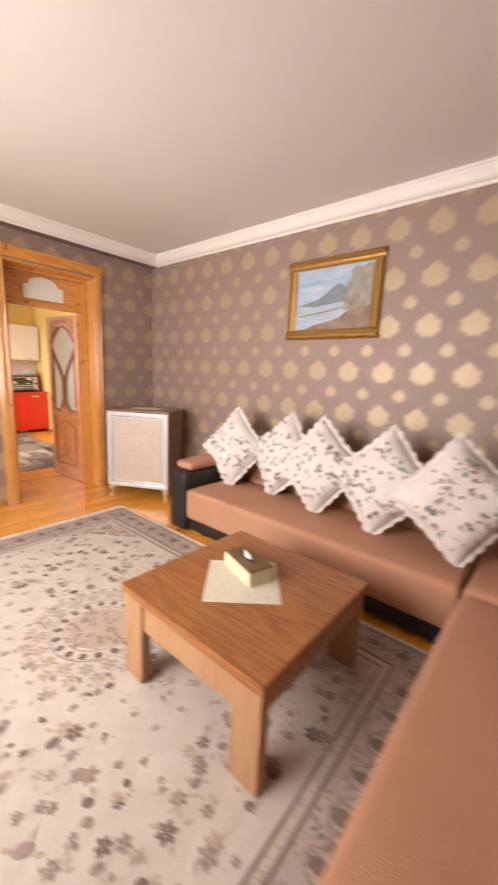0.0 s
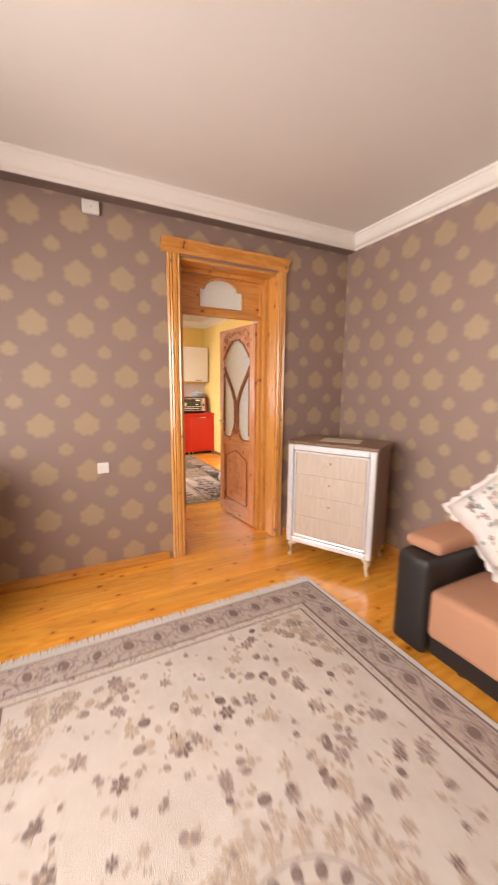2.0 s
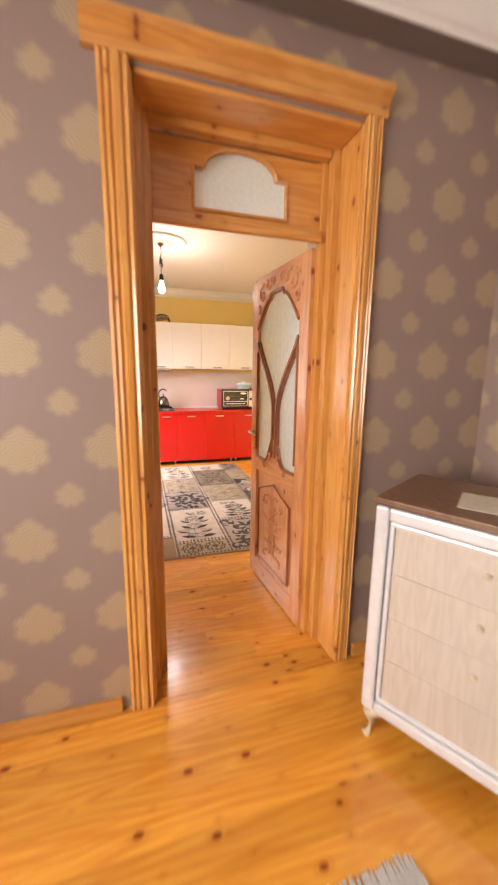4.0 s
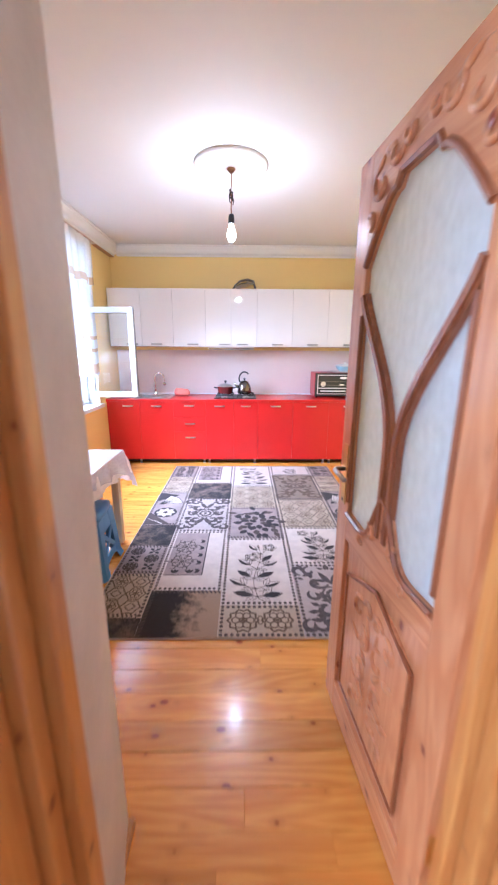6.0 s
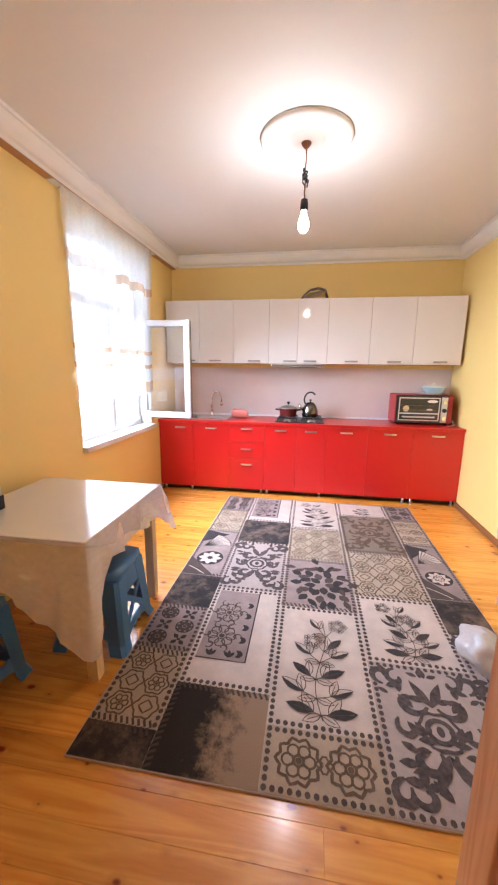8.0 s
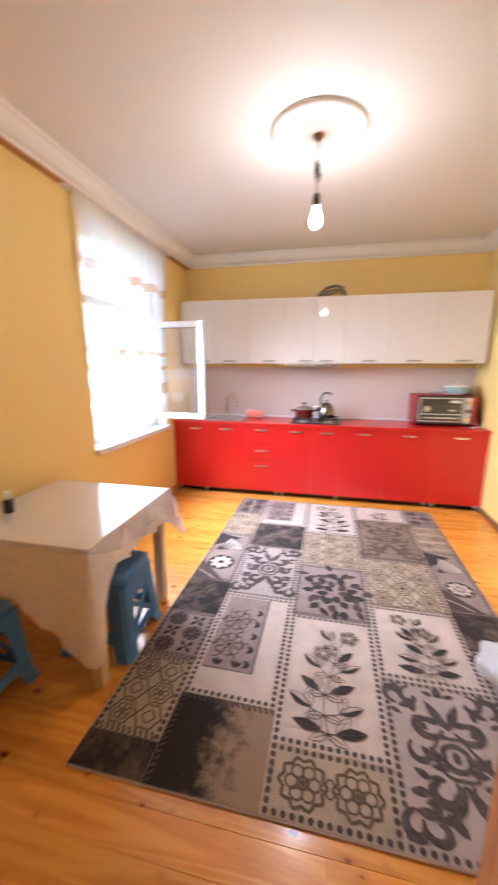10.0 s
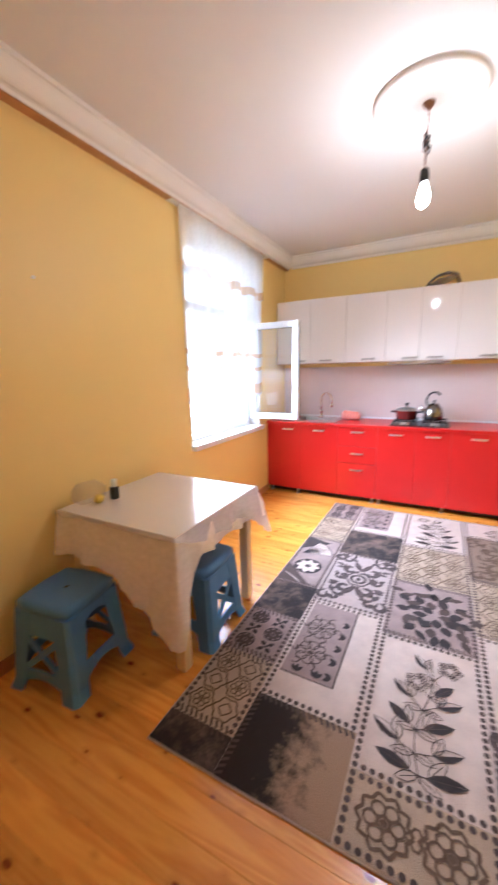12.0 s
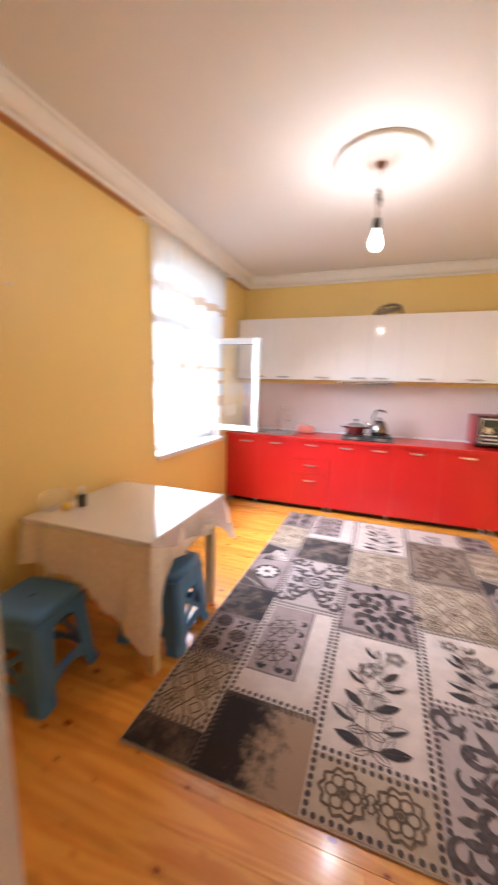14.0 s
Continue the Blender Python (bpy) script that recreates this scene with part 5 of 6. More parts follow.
                for i in range(2):
                    qx = px0 + 0.07 + i * 0.1
                    for da in (-0.6, 0, 0.6):
                        leaf(ink, qx, py0 + 0.02, math.pi / 2 + da, 0.05, 0.022, z)
                for j in range(int((py1 - py0) / 0.2)):
                    py = py0 + 0.17 + j * 0.2
                    flower(soft, (px0 + px1) / 2 - 0.03, py, 0.085, z, 8, 0.007)
                    for da in range(6):
                        curl(soft, (px0 + px1) / 2 - 0.03 + 0.085 * math.cos(da), py + 0.09 * math.sin(da), da, 0.03, 0.010, z)
    for name, bm, mat in (("ink_pattern", ink, INK), ("soft_pattern", soft, INK_SOFT), ("brown_pattern", brown, INK_BROWN), ("grey_pattern", grey, INK_GREY), ("pale_pattern", pale, PATCH_PALE)):
        tagged(part(name, bm, mat, rug), kind="stuff")


kitchen_rug()

# base units, one thing each
BX = (-1.528, -1.104, -0.664, -0.241, 0.128, 0.45, 0.913, 1.388, 1.905)
BY, BT = 4.39, 0.845


def bow_handle(w=0.135):
    """A flat arched bar pull, its face along x and looking to -y."""
    bm = bmesh.new()
    pts = [(-w / 2, 0, 0), (-w / 2 + 0.008, -0.022, 0), (0, -0.03, 0), (w / 2 - 0.008, -0.022, 0), (w / 2, 0, 0)]
    for (x0, y0, _), (x1, y1, _) in zip(pts, pts[1:]):
        vs = [bm.verts.new(q) for q in ((x0, y0, -0.009), (x1, y1, -0.009), (x1, y1, 0.009), (x0, y0, 0.009), (x0, y0 + 0.006, -0.009), (x1, y1 + 0.006, -0.009), (x1, y1 + 0.006, 0.009), (x0, y0 + 0.006, 0.009))]
        for q in ((0, 1, 2, 3), (7, 6, 5, 4), (0, 4, 5, 1), (3, 2, 6, 7), (0, 3, 7, 4), (1, 5, 6, 2)):
            bm.faces.new([vs[i] for i in q])
    return bm


for i, (x0, x1) in enumerate(zip(BX, BX[1:])):
    drawers = i == 2
    u = thing("base_cabinet", "glossy red base cabinet with three drawers and steel pulls" if drawers else "glossy red base cabinet with one door and a steel pull", "cabinet", (x0, BY, 0), group="red base cabinets")
    w = x1 - x0
    part("body", box(0.0002, w - 0.0002, 0.02, KB - BY - 0.002, 0.063, BT - 0.002), RED, u)
    part("kickboard", box(0.001, w - 0.001, 0.07, 0.085, 0.012, 0.062), BLACK, u)
    for fx in (0.05, w - 0.035) if i in (0, 7) else (w - 0.035,) if i in (2, 4, 6) else (0.035,) if i == 3 else ():
        for fy in (0.045, 0.5):
            part("foot", lathe([(0.020, 0), (0.020, 0.008), (0.013, 0.014), (0.013, 0.052), (0.018, 0.062)], 12, at=(fx, fy, 0)), STEEL, u)
    fronts = [(0.064, 0.44, 0.37), (0.443, 0.63, 0.555), (0.633, BT - 0.004, 0.795)] if drawers else [(0.064, BT - 0.004, 0.79)]
    for z0, z1, hz in fronts:
        f = part("drawer" if drawers else "door", box(0.0009, w - 0.0009, 0, 0.0185, z0, z1, 0.0015), RED, u)
        hd = part("handle", bow_handle(), PULL_STEEL, f, "arched steel pull")
        hd.location = (w / 2 + (0.06 if i in (0,) else 0), -0.001, hz)
worktop = thing("worktop", "red laminate worktop running along the kitchen wall", "worktop", (BX[0], BY - 0.02, BT))
part("slab", boxes([(0, 0.31, 0, 0.60, 0, 0.032), (0.79, BX[-1] - BX[0], 0, 0.60, 0, 0.032), (0.31, 0.79, 0, 0.09, 0, 0.032), (0.31, 0.79, 0.50, 0.60, 0, 0.032)]), RED, worktop)
part("edge_trim", box(0.0, BX[-1] - BX[0], -0.003, 0.0, 0.001, 0.031, 0.001), RED, worktop)
part("wall_strip", box(0.0, BX[-1] - BX[0], 0.574, 0.585, 0.0325, 0.055, 0.004), PVC, worktop, "pale sealing strip")
WT = BT + 0.0325
structure("splashback", box(KL + 0.002, KR - 0.002, KB - 0.008, KB - 0.001, WT, 1.50), SPLASH, "plain pale pink splashback panel")

# wall units
UX = (-1.50, -1.083, -0.668, -0.241, 0.093, 0.434, 0.902, 1.371, 1.875)
UY, UZ0, UZ1 = 4.65, 1.545, 2.268
for i, (x0, x1) in enumerate(zip(UX, UX[1:])):
    u = thing("wall_cabinet", "glossy white wall cabinet with a steel pull at its foot", "cabinet", (x0, UY, UZ0), group="white wall cabinets")
    w, h = x1 - x0, UZ1 - UZ0
    part("body", box(0.001, w - 0.001, 0.02, KB - UY - 0.009, 0, h), WHITE_GLOSS, u)
    part("rear_rail", box(0.001, w - 0.001, KB - UY - 0.0085, KB - UY, 0.1, h - 0.1), WHITE_GLOSS, u)
    # the underside takes tan where the body is white
    part("underside", box(0.001, w - 0.001, 0.02, KB - UY - 0.009, -0.006, -0.0005), SKIRT_SHADE_TAN, u, "tan underside")
    d = part("door", box(0.0012, w - 0.0012, 0, 0.0185, 0.002, h - 0.001, 0.0015), WHITE_GLOSS, u)
    hd = part("handle", bow_handle(0.145), PULL_DULL, d, "arched steel pull")
    hd.location = (w / 2 + (0.08 if i in (0, 3) else -0.02 if i in (1, 4) else 0.04), -0.001, 0.03)
hood = thing("cooker_hood", "slim steel cooker hood under the wall cabinets", "hood", ((UX[3] + UX[5]) / 2, UY, UZ0 - 0.007))
part("body", box(-0.30, 0.30, -0.015, 0.28, -0.03, 0, 0.004), STEEL, hood)
part("front_lip", box(-0.30, 0.30, -0.03, -0.016, -0.022, -0.004, 0.004), CHROME, hood)
part("filter", box(-0.24, 0.24, 0.03, 0.24, -0.034, -0.0302, 0.001), BLACK, hood)

# sink, tap
sink = thing("sink", "inset steel sink with a drainer lip", "sink", (BX[0] + 0.55, BY + 0.28, WT))
bm = bmesh.new()
rim = [(-0.262, -0.215), (0.262, -0.215), (0.262, 0.215), (-0.262, 0.215)]
inner = [(-0.21, -0.165), (0.21, -0.165), (0.21, 0.165), (-0.21, 0.165)]
loops = [[bm.verts.new((x, y, z)) for x, y in q] for q, z in ((rim, 0.001), (rim, 0.006), (inner, 0.004), ([(x * 0.94, y * 0.94) for x, y in inner], -0.12))]
for a, b in zip(loops, loops[1:]):
    for k in range(4):
        bm.faces.new((a[k], a[(k + 1) % 4], b[(k + 1) % 4], b[k]))
bm.faces.new(loops[-1])
bmesh.ops.recalc_face_normals(bm, faces=bm.faces)
part("basin", bm, STEEL, sink)
part("drain", lathe([(0.0, 0), (0.03, 0), (0.034, 0.004), (0.02, 0.005), (0, 0.003)], 16, at=(0, 0, -0.119)), CHROME, sink)
tap = thing("kitchen_tap", "chrome kitchen tap with a curved swan neck", "tap", (-0.99, KB - 0.11, WT + 0.006))
part("base", lathe([(0.03, 0), (0.03, 0.01), (0.02, 0.02), (0.018, 0.07), (0.022, 0.075), (0.018, 0.09), (0.0, 0.092)], 16), CHROME, tap, smooth=True)
neck = [(0, 0, 0.08), (0.0, -0.005, 0.16)] + [(0.065 - 0.065 * math.cos(a) , -0.01 - 0.05 * math.sin(a) * 0.4, 0.22 + 0.085 * math.sin(a)) for a in np.linspace(0, math.pi * 0.98, 12)] + [(0.132, -0.02, 0.17)]
part("spout", tube(neck, 0.011, 10), CHROME, tap, smooth=True)
part("spray_head", lathe([(0.013, 0), (0.02, -0.01), (0.022, -0.04), (0.012, -0.045), (0, -0.045)], 12, at=(0.132, -0.02, 0.175)), CHROME, tap, smooth=True)
part("lever", tube([(0, 0, 0.088), (-0.012, -0.02, 0.115), (-0.02, -0.045, 0.135)], 0.006), CHROME, tap)
sponge = tagged(part("washing_cloth", soft_block(-0.11, 0.11, -0.06, 0.06, 0, 0.07, 0.03, 0.06, seed=9), PINK_SPONGE, smooth=True), "crumpled pink washing cloth on the worktop", "cloth")
sponge.location = (-0.60, 4.73, WT + 0.004)

# hob, pot, kettle
HX, HY = 0.15, 4.66
hob = thing("gas_hob", "black gas hob with iron grates", "hob", (HX, HY, WT))
part("plate", box(-0.28, 0.28, -0.22, 0.22, 0, 0.010, 0.004), BLACK, hob)
for bx in (-0.14, 0.14):
    for by in (-0.10, 0.11):
        part("burner", lathe([(0.045, 0.010), (0.045, 0.022), (0.03, 0.024), (0.03, 0.03), (0, 0.031)], 16, at=(bx, by, 0)), STEEL, hob)
    g = bmesh.new()
    for q in (-0.11, 0.11):
        tube([(bx + q, -0.19, 0.010), (bx + q, -0.19, 0.042), (bx + q, 0.19, 0.042), (bx + q, 0.19, 0.010)], 0.005, 6, g)
    for q in (-0.18, -0.10, 0.0, 0.11, 0.18):
        tube([(bx - 0.11, q, 0.042), (bx + 0.11, q, 0.042)], 0.005, 6, g)
    for k in range(2):
        part("knob", lathe([(0.016, 0.010), (0.015, 0.03), (0, 0.031)], 12, at=(bx + 0.06 * (k - 0.5), -0.205, 0)), STEEL, hob)
    part("grate", g, BLACK, hob)
pot = thing("cooking_pot", "maroon enamel pot with a lid on the hob", "pot", (0.01, 4.66, WT + 0.0475))
part("body", lathe([(0.0, 0.0), (0.085, 0), (0.098, 0.01), (0.108, 0.09), (0.112, 0.095), (0.105, 0.096), (0.095, 0.012), (0, 0.01)], 28), POT_RED, pot, smooth=True)
part("lid", lathe([(0.112, 0.097), (0.11, 0.105), (0.07, 0.125), (0.02, 0.135), (0, 0.136)], 28), STEEL, pot, "domed steel lid", smooth=True)
part("lid_knob", lathe([(0.008, 0.134), (0.008, 0.15), (0.018, 0.158), (0.018, 0.175), (0, 0.178)], 14), BLACK, pot, smooth=True)
for s in (-1, 1):
    part("handle", tube([(s * 0.105, -0.03, 0.075), (s * 0.15, -0.02, 0.082), (s * 0.15, 0.02, 0.082), (s * 0.105, 0.03, 0.075)], 0.008), BLACK, pot, smooth=True)
kettle = thing("kettle", "shiny steel kettle with a black arched handle", "kettle", (0.27, 4.70, WT + 0.0475))
part("body", lathe([(0.0, 0), (0.085, 0), (0.098, 0.015), (0.092, 0.07), (0.072, 0.13), (0.045, 0.165), (0.03, 0.172), (0, 0.175)], 28), DARK_CHROME, kettle, smooth=True)
part("lid_knob", lathe([(0.006, 0.17), (0.006, 0.185), (0.016, 0.192), (0.012, 0.205), (0, 0.207)], 14), BLACK, kettle, smooth=True)
part("spout", tube([(-0.08, 0, 0.08), (-0.115, 0, 0.11), (-0.14, 0, 0.145)], 0.018, 10, taper=[1.2, 0.9, 0.7]), CHROME, kettle, smooth=True)
part("handle", tube([(-0.06, 0, 0.15)] + [(0.0 - 0.075 * math.cos(a), 0, 0.19 + 0.10 * math.sin(a)) for a in np.linspace(0.1, math.pi * 0.75, 9)], 0.010), BLACK, kettle, smooth=True)

# mini oven with things on top
oven = thing("mini_oven", "red and black countertop mini oven with a glass door", "oven", (1.525, 4.60, WT))
part("body", box(-0.30, 0.30, 0.012, 0.36, 0.015, 0.335, 0.012), OVEN_RED, oven)
part("front", box(-0.296, 0.296, -0.004, 0.011, 0.02, 0.33, 0.004), BLACK, oven)
od = part("door", box(-0.27, 0.165, -0.016, -0.005, 0.05, 0.31, 0.004), OVEN_GLASS, oven, "dark glass oven door")
for za, zb in ((0.05, 0.060), (0.126, 0.138), (0.298, 0.31)):
    part("door_trim", box(-0.27, 0.165, -0.02, -0.0165, za, zb, 0.001), SILVER, od)
for xa, xb in ((-0.27, -0.258), (0.153, 0.165)):
    part("door_trim", box(xa, xb, -0.0205, -0.0165, 0.061, 0.297, 0.001), SILVER, od)
part("handle", tube([(-0.22, -0.018, 0.095), (-0.22, -0.042, 0.095), (0.11, -0.042, 0.095), (0.11, -0.018, 0.095)], 0.009), SILVER, od)
for i in range(2):
    part("rack_bar", tube([(-0.26, -0.017, 0.17 + 0.05 * i), (0.13, -0.017, 0.17 + 0.05 * i)], 0.002, 6), BRONZE, od)
part("control_panel", box(0.182, 0.246, -0.012, -0.0045, 0.035, 0.315, 0.002), SILVER, oven, "silver control strip")
part("side_trim", box(0.25, 0.296, -0.012, -0.0045, 0.022, 0.328, 0.003), OVEN_RED, oven, "red edge strip")
for k in range(3):
    part("knob", lathe([(0.024, 0), (0.022, 0.018), (0, 0.019)], 16), BLACK if k == 1 else CHROME, oven).matrix_local = pose(0.214, -0.0125, 0.08 + 0.09 * k, 90)
sticker = bmesh.new()
blob(sticker, 0, 0, 0.055, 0.016, 0, 0, 20)
part("sticker", sticker, SIGN_WHITE, oven, "white oval sticker").matrix_local = pose(0.085, -0.0172, 0.268, 90)
# two flat silver spots painted as glints on the dark door glass
for gx, gz, ga, gb in ((-0.19, 0.185, 0.034, 0.034), (0.06, 0.175, 0.035, 0.012)):
    glint = bmesh.new()
    blob(glint, 0, 0, ga, gb, 0, 0, 16)
    part("dial_print", glint, STEEL, oven, "silver spot painted as a glint on the oven glass").matrix_local = pose(gx, -0.0172, gz, 90)
for sx in (-1, 1):
    for sy in (0.05, 0.32):
        part("foot", lathe([(0.014, 0), (0.014, 0.016)], 10, at=(sx * 0.26, sy, 0)), BLACK, oven)
tray = thing("tray", "pale round serving tray lying on the oven", "tray", (1.62, 4.76, WT + 0.336))
part("dish", lathe([(0, 0), (0.13, 0), (0.17, 0.016), (0.175, 0.02), (0.165, 0.02), (0.128, 0.006), (0, 0.005)], 28), CUSHION, tray)
bowl = thing("plastic_bowl", "pale blue plastic bowl with a white lid on a tray", "bowl", (1.66, 4.76, WT + 0.343))
part("shell", lathe([(0, 0), (0.06, 0), (0.10, 0.03), (0.125, 0.075), (0.13, 0.08), (0.12, 0.076), (0.095, 0.034), (0, 0.006)], 28), PALE_BLUE, bowl, smooth=True)
part("rim", tube([(0.127 * math.cos(a), 0.127 * math.sin(a), 0.079) for a in np.linspace(0, 2 * math.pi, 29)], 0.005, 6), SIGN_WHITE, bowl)
part("lid", lathe([(0.124, 0.081), (0.11, 0.092), (0.05, 0.104), (0.018, 0.107), (0.016, 0.125), (0, 0.128)], 24), SIGN_WHITE, bowl, "white domed lid", smooth=True)
oven_cable = tagged(part("oven_cable", tube([(1.80, 4.82, WT + 0.07), (1.845, 4.62, WT + 0.06), (1.85, 4.55, WT + 0.02), (1.81, 4.53, WT + 0.0055), (1.78, 4.57, WT + 0.0055)], 0.005, 6), WHITE_PLASTIC, smooth=True), "white power cable curling beside the oven", "cable")

# chrome rack standing on the wall units
rack = thing("plate_rack", "small domed wire dish rack on the wall cabinets", "rack", (0.27, 4.80, UZ1 + 0.001))
for y, k in ((-0.08, 0.8), (-0.03, 1.0), (0.03, 1.0), (0.08, 0.8)):
    part("hoop", tube([(-0.155, y, 0.004), (-0.13, y, 0.055 * k), (-0.06, y, 0.115 * k), (0.04, y, 0.135 * k), (0.12, y, 0.11 * k), (0.15, y, 0.004)], 0.007, 8), BRONZE, rack, smooth=True)
for x, z in ((-0.152, 0.006), (0.148, 0.006), (-0.12, 0.06), (-0.06, 0.105), (0.04, 0.122), (0.11, 0.1)):
    part("bar", tube([(x, -0.085, z), (x, 0.085, z)], 0.006, 8), STEEL, rack, smooth=True)
part("inner_plate", lathe([(0, 0), (0.11, 0.0), (0.13, 0.012), (0.126, 0.014), (0.1, 0.004), (0, 0.004)], 24), STEEL, rack).matrix_local = pose(0.0, 0.0, 0.05, 0, -14)

# pendant bulb below a plaster rosette
LX, LY = 0.165, 2.76
rosette = structure("ceiling_rosette", lathe([(0.275, 0), (0.274, -0.010), (0.264, -0.021), (0.250, -0.024), (0.236, -0.018), (0.226, -0.006), (0.20, -0.004), (0.12, -0.006), (0.105, -0.016), (0.085, -0.026), (0.05, -0.022), (0.0, -0.022)], 48, at=(LX, LY, KC - 0.001)), CORNICE, "round white plaster ceiling rosette", smooth=True)
pendant = thing("pendant_lamp", "bare glowing bulb on a knotted brown flex", "lamp", (LX, LY, KC - 0.024))
part("ceiling_cup", lathe([(0.03, 0), (0.028, -0.01), (0.01, -0.03), (0, -0.03)], 16), SKIRT_BROWN, pendant)
part("flex", tube([(0, 0, -0.01), (0.004, 0, -0.08), (-0.003, 0.002, -0.15), (0.003, 0, -0.2), (-0.002, 0, -0.26), (0.002, 0, -0.31)], 0.0045, 8), SKIRT_BROWN, pendant)
k = bmesh.new()
for i in range(4):
    q = i * 1.7
    tube([(0.012 * math.cos(q + a), 0.012 * math.sin(q + a), -0.15 - 0.016 * i - 0.012 * math.sin(a * 1.3)) for a in np.linspace(0, 4.4, 9)], 0.005, 6, k)
tube([(0.0, 0, -0.18), (0.02, 0.004, -0.2), (0.012, 0.006, -0.235)], 0.004, 6, k)
tube([(0.0, 0, -0.15), (-0.016, 0.004, -0.165), (-0.014, 0.0, -0.21), (-0.002, 0, -0.225)], 0.004, 6, k)
part("knot", k, BLACK, pendant)
part("lamp_holder", lathe([(0.008, -0.298), (0.02, -0.304), (0.024, -0.33), (0.024, -0.366), (0, -0.366)], 16), BLACK, pendant)
bulb = part("bulb", lathe([(0.014, -0.364), (0.016, -0.38), (0.03, -0.42), (0.034, -0.445), (0.03, -0.47), (0.015, -0.488), (0, -0.492)], 20), BULB_GLOW, pendant, "glowing pear-shaped bulb", smooth=True)
bulb.visible_shadow = False

# window: white plastic frame, fixed pane, sash standing open, sill
win = tagged(thing("window_1", "white plastic kitchen window with one sash standing open", "window"), kind="structure")
FX0, FX1, MY, MZ = KL - 0.20, KL - 0.13, 3.62, 2.05
for r in ((WY0, WY1, WZ0, WZ0 + 0.06), (WY0, WY1, WZ1 - 0.06, WZ1), (WY0 + 0.06, WY1 - 0.06, MZ - 0.035, MZ + 0.035)):
    part("frame_rail", box(FX0, FX1, *r, 0.005), PVC, win)
for r in ((WY0, WY0 + 0.06, WZ0 + 0.06, WZ1 - 0.06), (WY1 - 0.06, WY1, WZ0 + 0.06, WZ1 - 0.06), (MY - 0.035, MY + 0.035, WZ0 + 0.06, MZ - 0.036)):
    part("frame_post", box(FX0, FX1, *r, 0.005), PVC, win)
for r in ((WY0 + 0.05, MY - 0.03, WZ0 + 0.05, MZ - 0.03), (WY0 + 0.05, WY1 - 0.05, MZ + 0.03, WZ1 - 0.05)):
    g = part("pane", box(FX0 + 0.03, FX0 + 0.036, *r), GLASS, win)
    g.visible_shadow = False
part("reveal", boxes([(KL - 0.349, FX0 - 0.001, WY1 - 0.006, WY1 - 0.0005, WZ0, WZ1), (KL - 0.349, FX0 - 0.001, WY0 + 0.0005, WY0 + 0.006, WZ0, WZ1), (FX1 + 0.001, KL - 0.002, WY1 - 0.006, WY1 - 0.0005, WZ0 + 0.013, WZ1 - 0.001), (FX1 + 0.001, KL - 0.002, WY0 + 0.0005, WY0 + 0.006, WZ0 + 0.013, WZ1 - 0.001)]), PLASTER, win)
part("sill", box(FX1 + 0.001, KL + 0.05, WY0 - 0.01, WY1 + 0.02, WZ0 - 0.035, WZ0 + 0.012, 0.006), PVC, win)
sash = thing("window_sash", "open white plastic window sash with clear glass", "window", (KL - 0.06, 4.07, 0.945), -2)
sw, sh, st = 0.575, 1.03, 0.055
for a, b, c, d in ((0, sw, 0, 0.062), (0, sw, sh - 0.062, sh)):
    part("rail", box(a, b, 0, st, c, d, 0.008), PVC, sash)
for a, b in ((0, 0.062), (sw - 0.062, sw)):
    part("stile", box(a, b, 0, st, 0.063, sh - 0.063, 0.008), PVC, sash)
g = part("pane", box(0.055, sw - 0.055, st / 2 - 0.003, st / 2 + 0.003, 0.055, sh - 0.055), GLASS, sash)
g.visible_shadow = False
part("gasket", boxes([(0.062, sw - 0.062, st + 0.0002, st + 0.002, 0.058, 0.066), (0.062, sw - 0.062, st + 0.0002, st + 0.002, sh - 0.066, sh - 0.058)]), BLACK, sash)
part("edge_seal", box(sw + 0.0005, sw + 0.003, st - 0.014, st - 0.004, 0.01, sh - 0.01), BLACK, sash)
for z in (0.12, sh - 0.12):
    part("hinge", lathe([(0.009, -0.04), (0.009, 0.04)], 10, at=(-0.012, st / 2, z)), WHITE_PLASTIC, sash)
part("handle", tube([(sw - 0.03, st, 0.5), (sw - 0.03, st + 0.04, 0.5), (sw - 0.03, st + 0.045, 0.4)], 0.008), WHITE_PLASTIC, sash)


# sheer curtain with a short valance, both banded in brown
def cloth_sheet(y0, y1, z0, z1, x, waves, depth, bands, hem=0.0, seed=0):
    """Gathered cloth; bands: stretches of its height that take the second material."""
    bm = bmesh.new()
    ny, zs = waves * 8, sorted({z0, z1, *[q for b in bands for q in b], *np.linspace(z0, z1, 12)})
    rows = []
    for z in zs:
        row = []
        for i in range(ny + 1):
            q = i / ny
            k = 0.55 + 0.45 * (z1 - z) / (z1 - z0)
            ph = 2 * math.pi * waves * (q + 0.02 * math.sin(9 * q + seed))
            dz = hem * (0.5 + 0.5 * math.sin(ph * 0.5 + seed)) * (z1 - z) / (z1 - z0)
            row.append(bm.verts.new((x + depth * k * math.sin(ph) + 0.006 * noise.noise(Vector((q * 7, z * 2, seed))), y0 + (y1 - y0) * q, z + dz)))
        rows.append(row)
    for j in range(len(zs) - 1):
        mid = (zs[j] + zs[j + 1]) / 2
        for i in range(ny):
            f = bm.faces.new((rows[j][i], rows[j][i + 1], rows[j + 1][i + 1], rows[j + 1][i]))
            f.material_index = 1 if any(a < mid < b for a, b in bands) else 0
    return bm


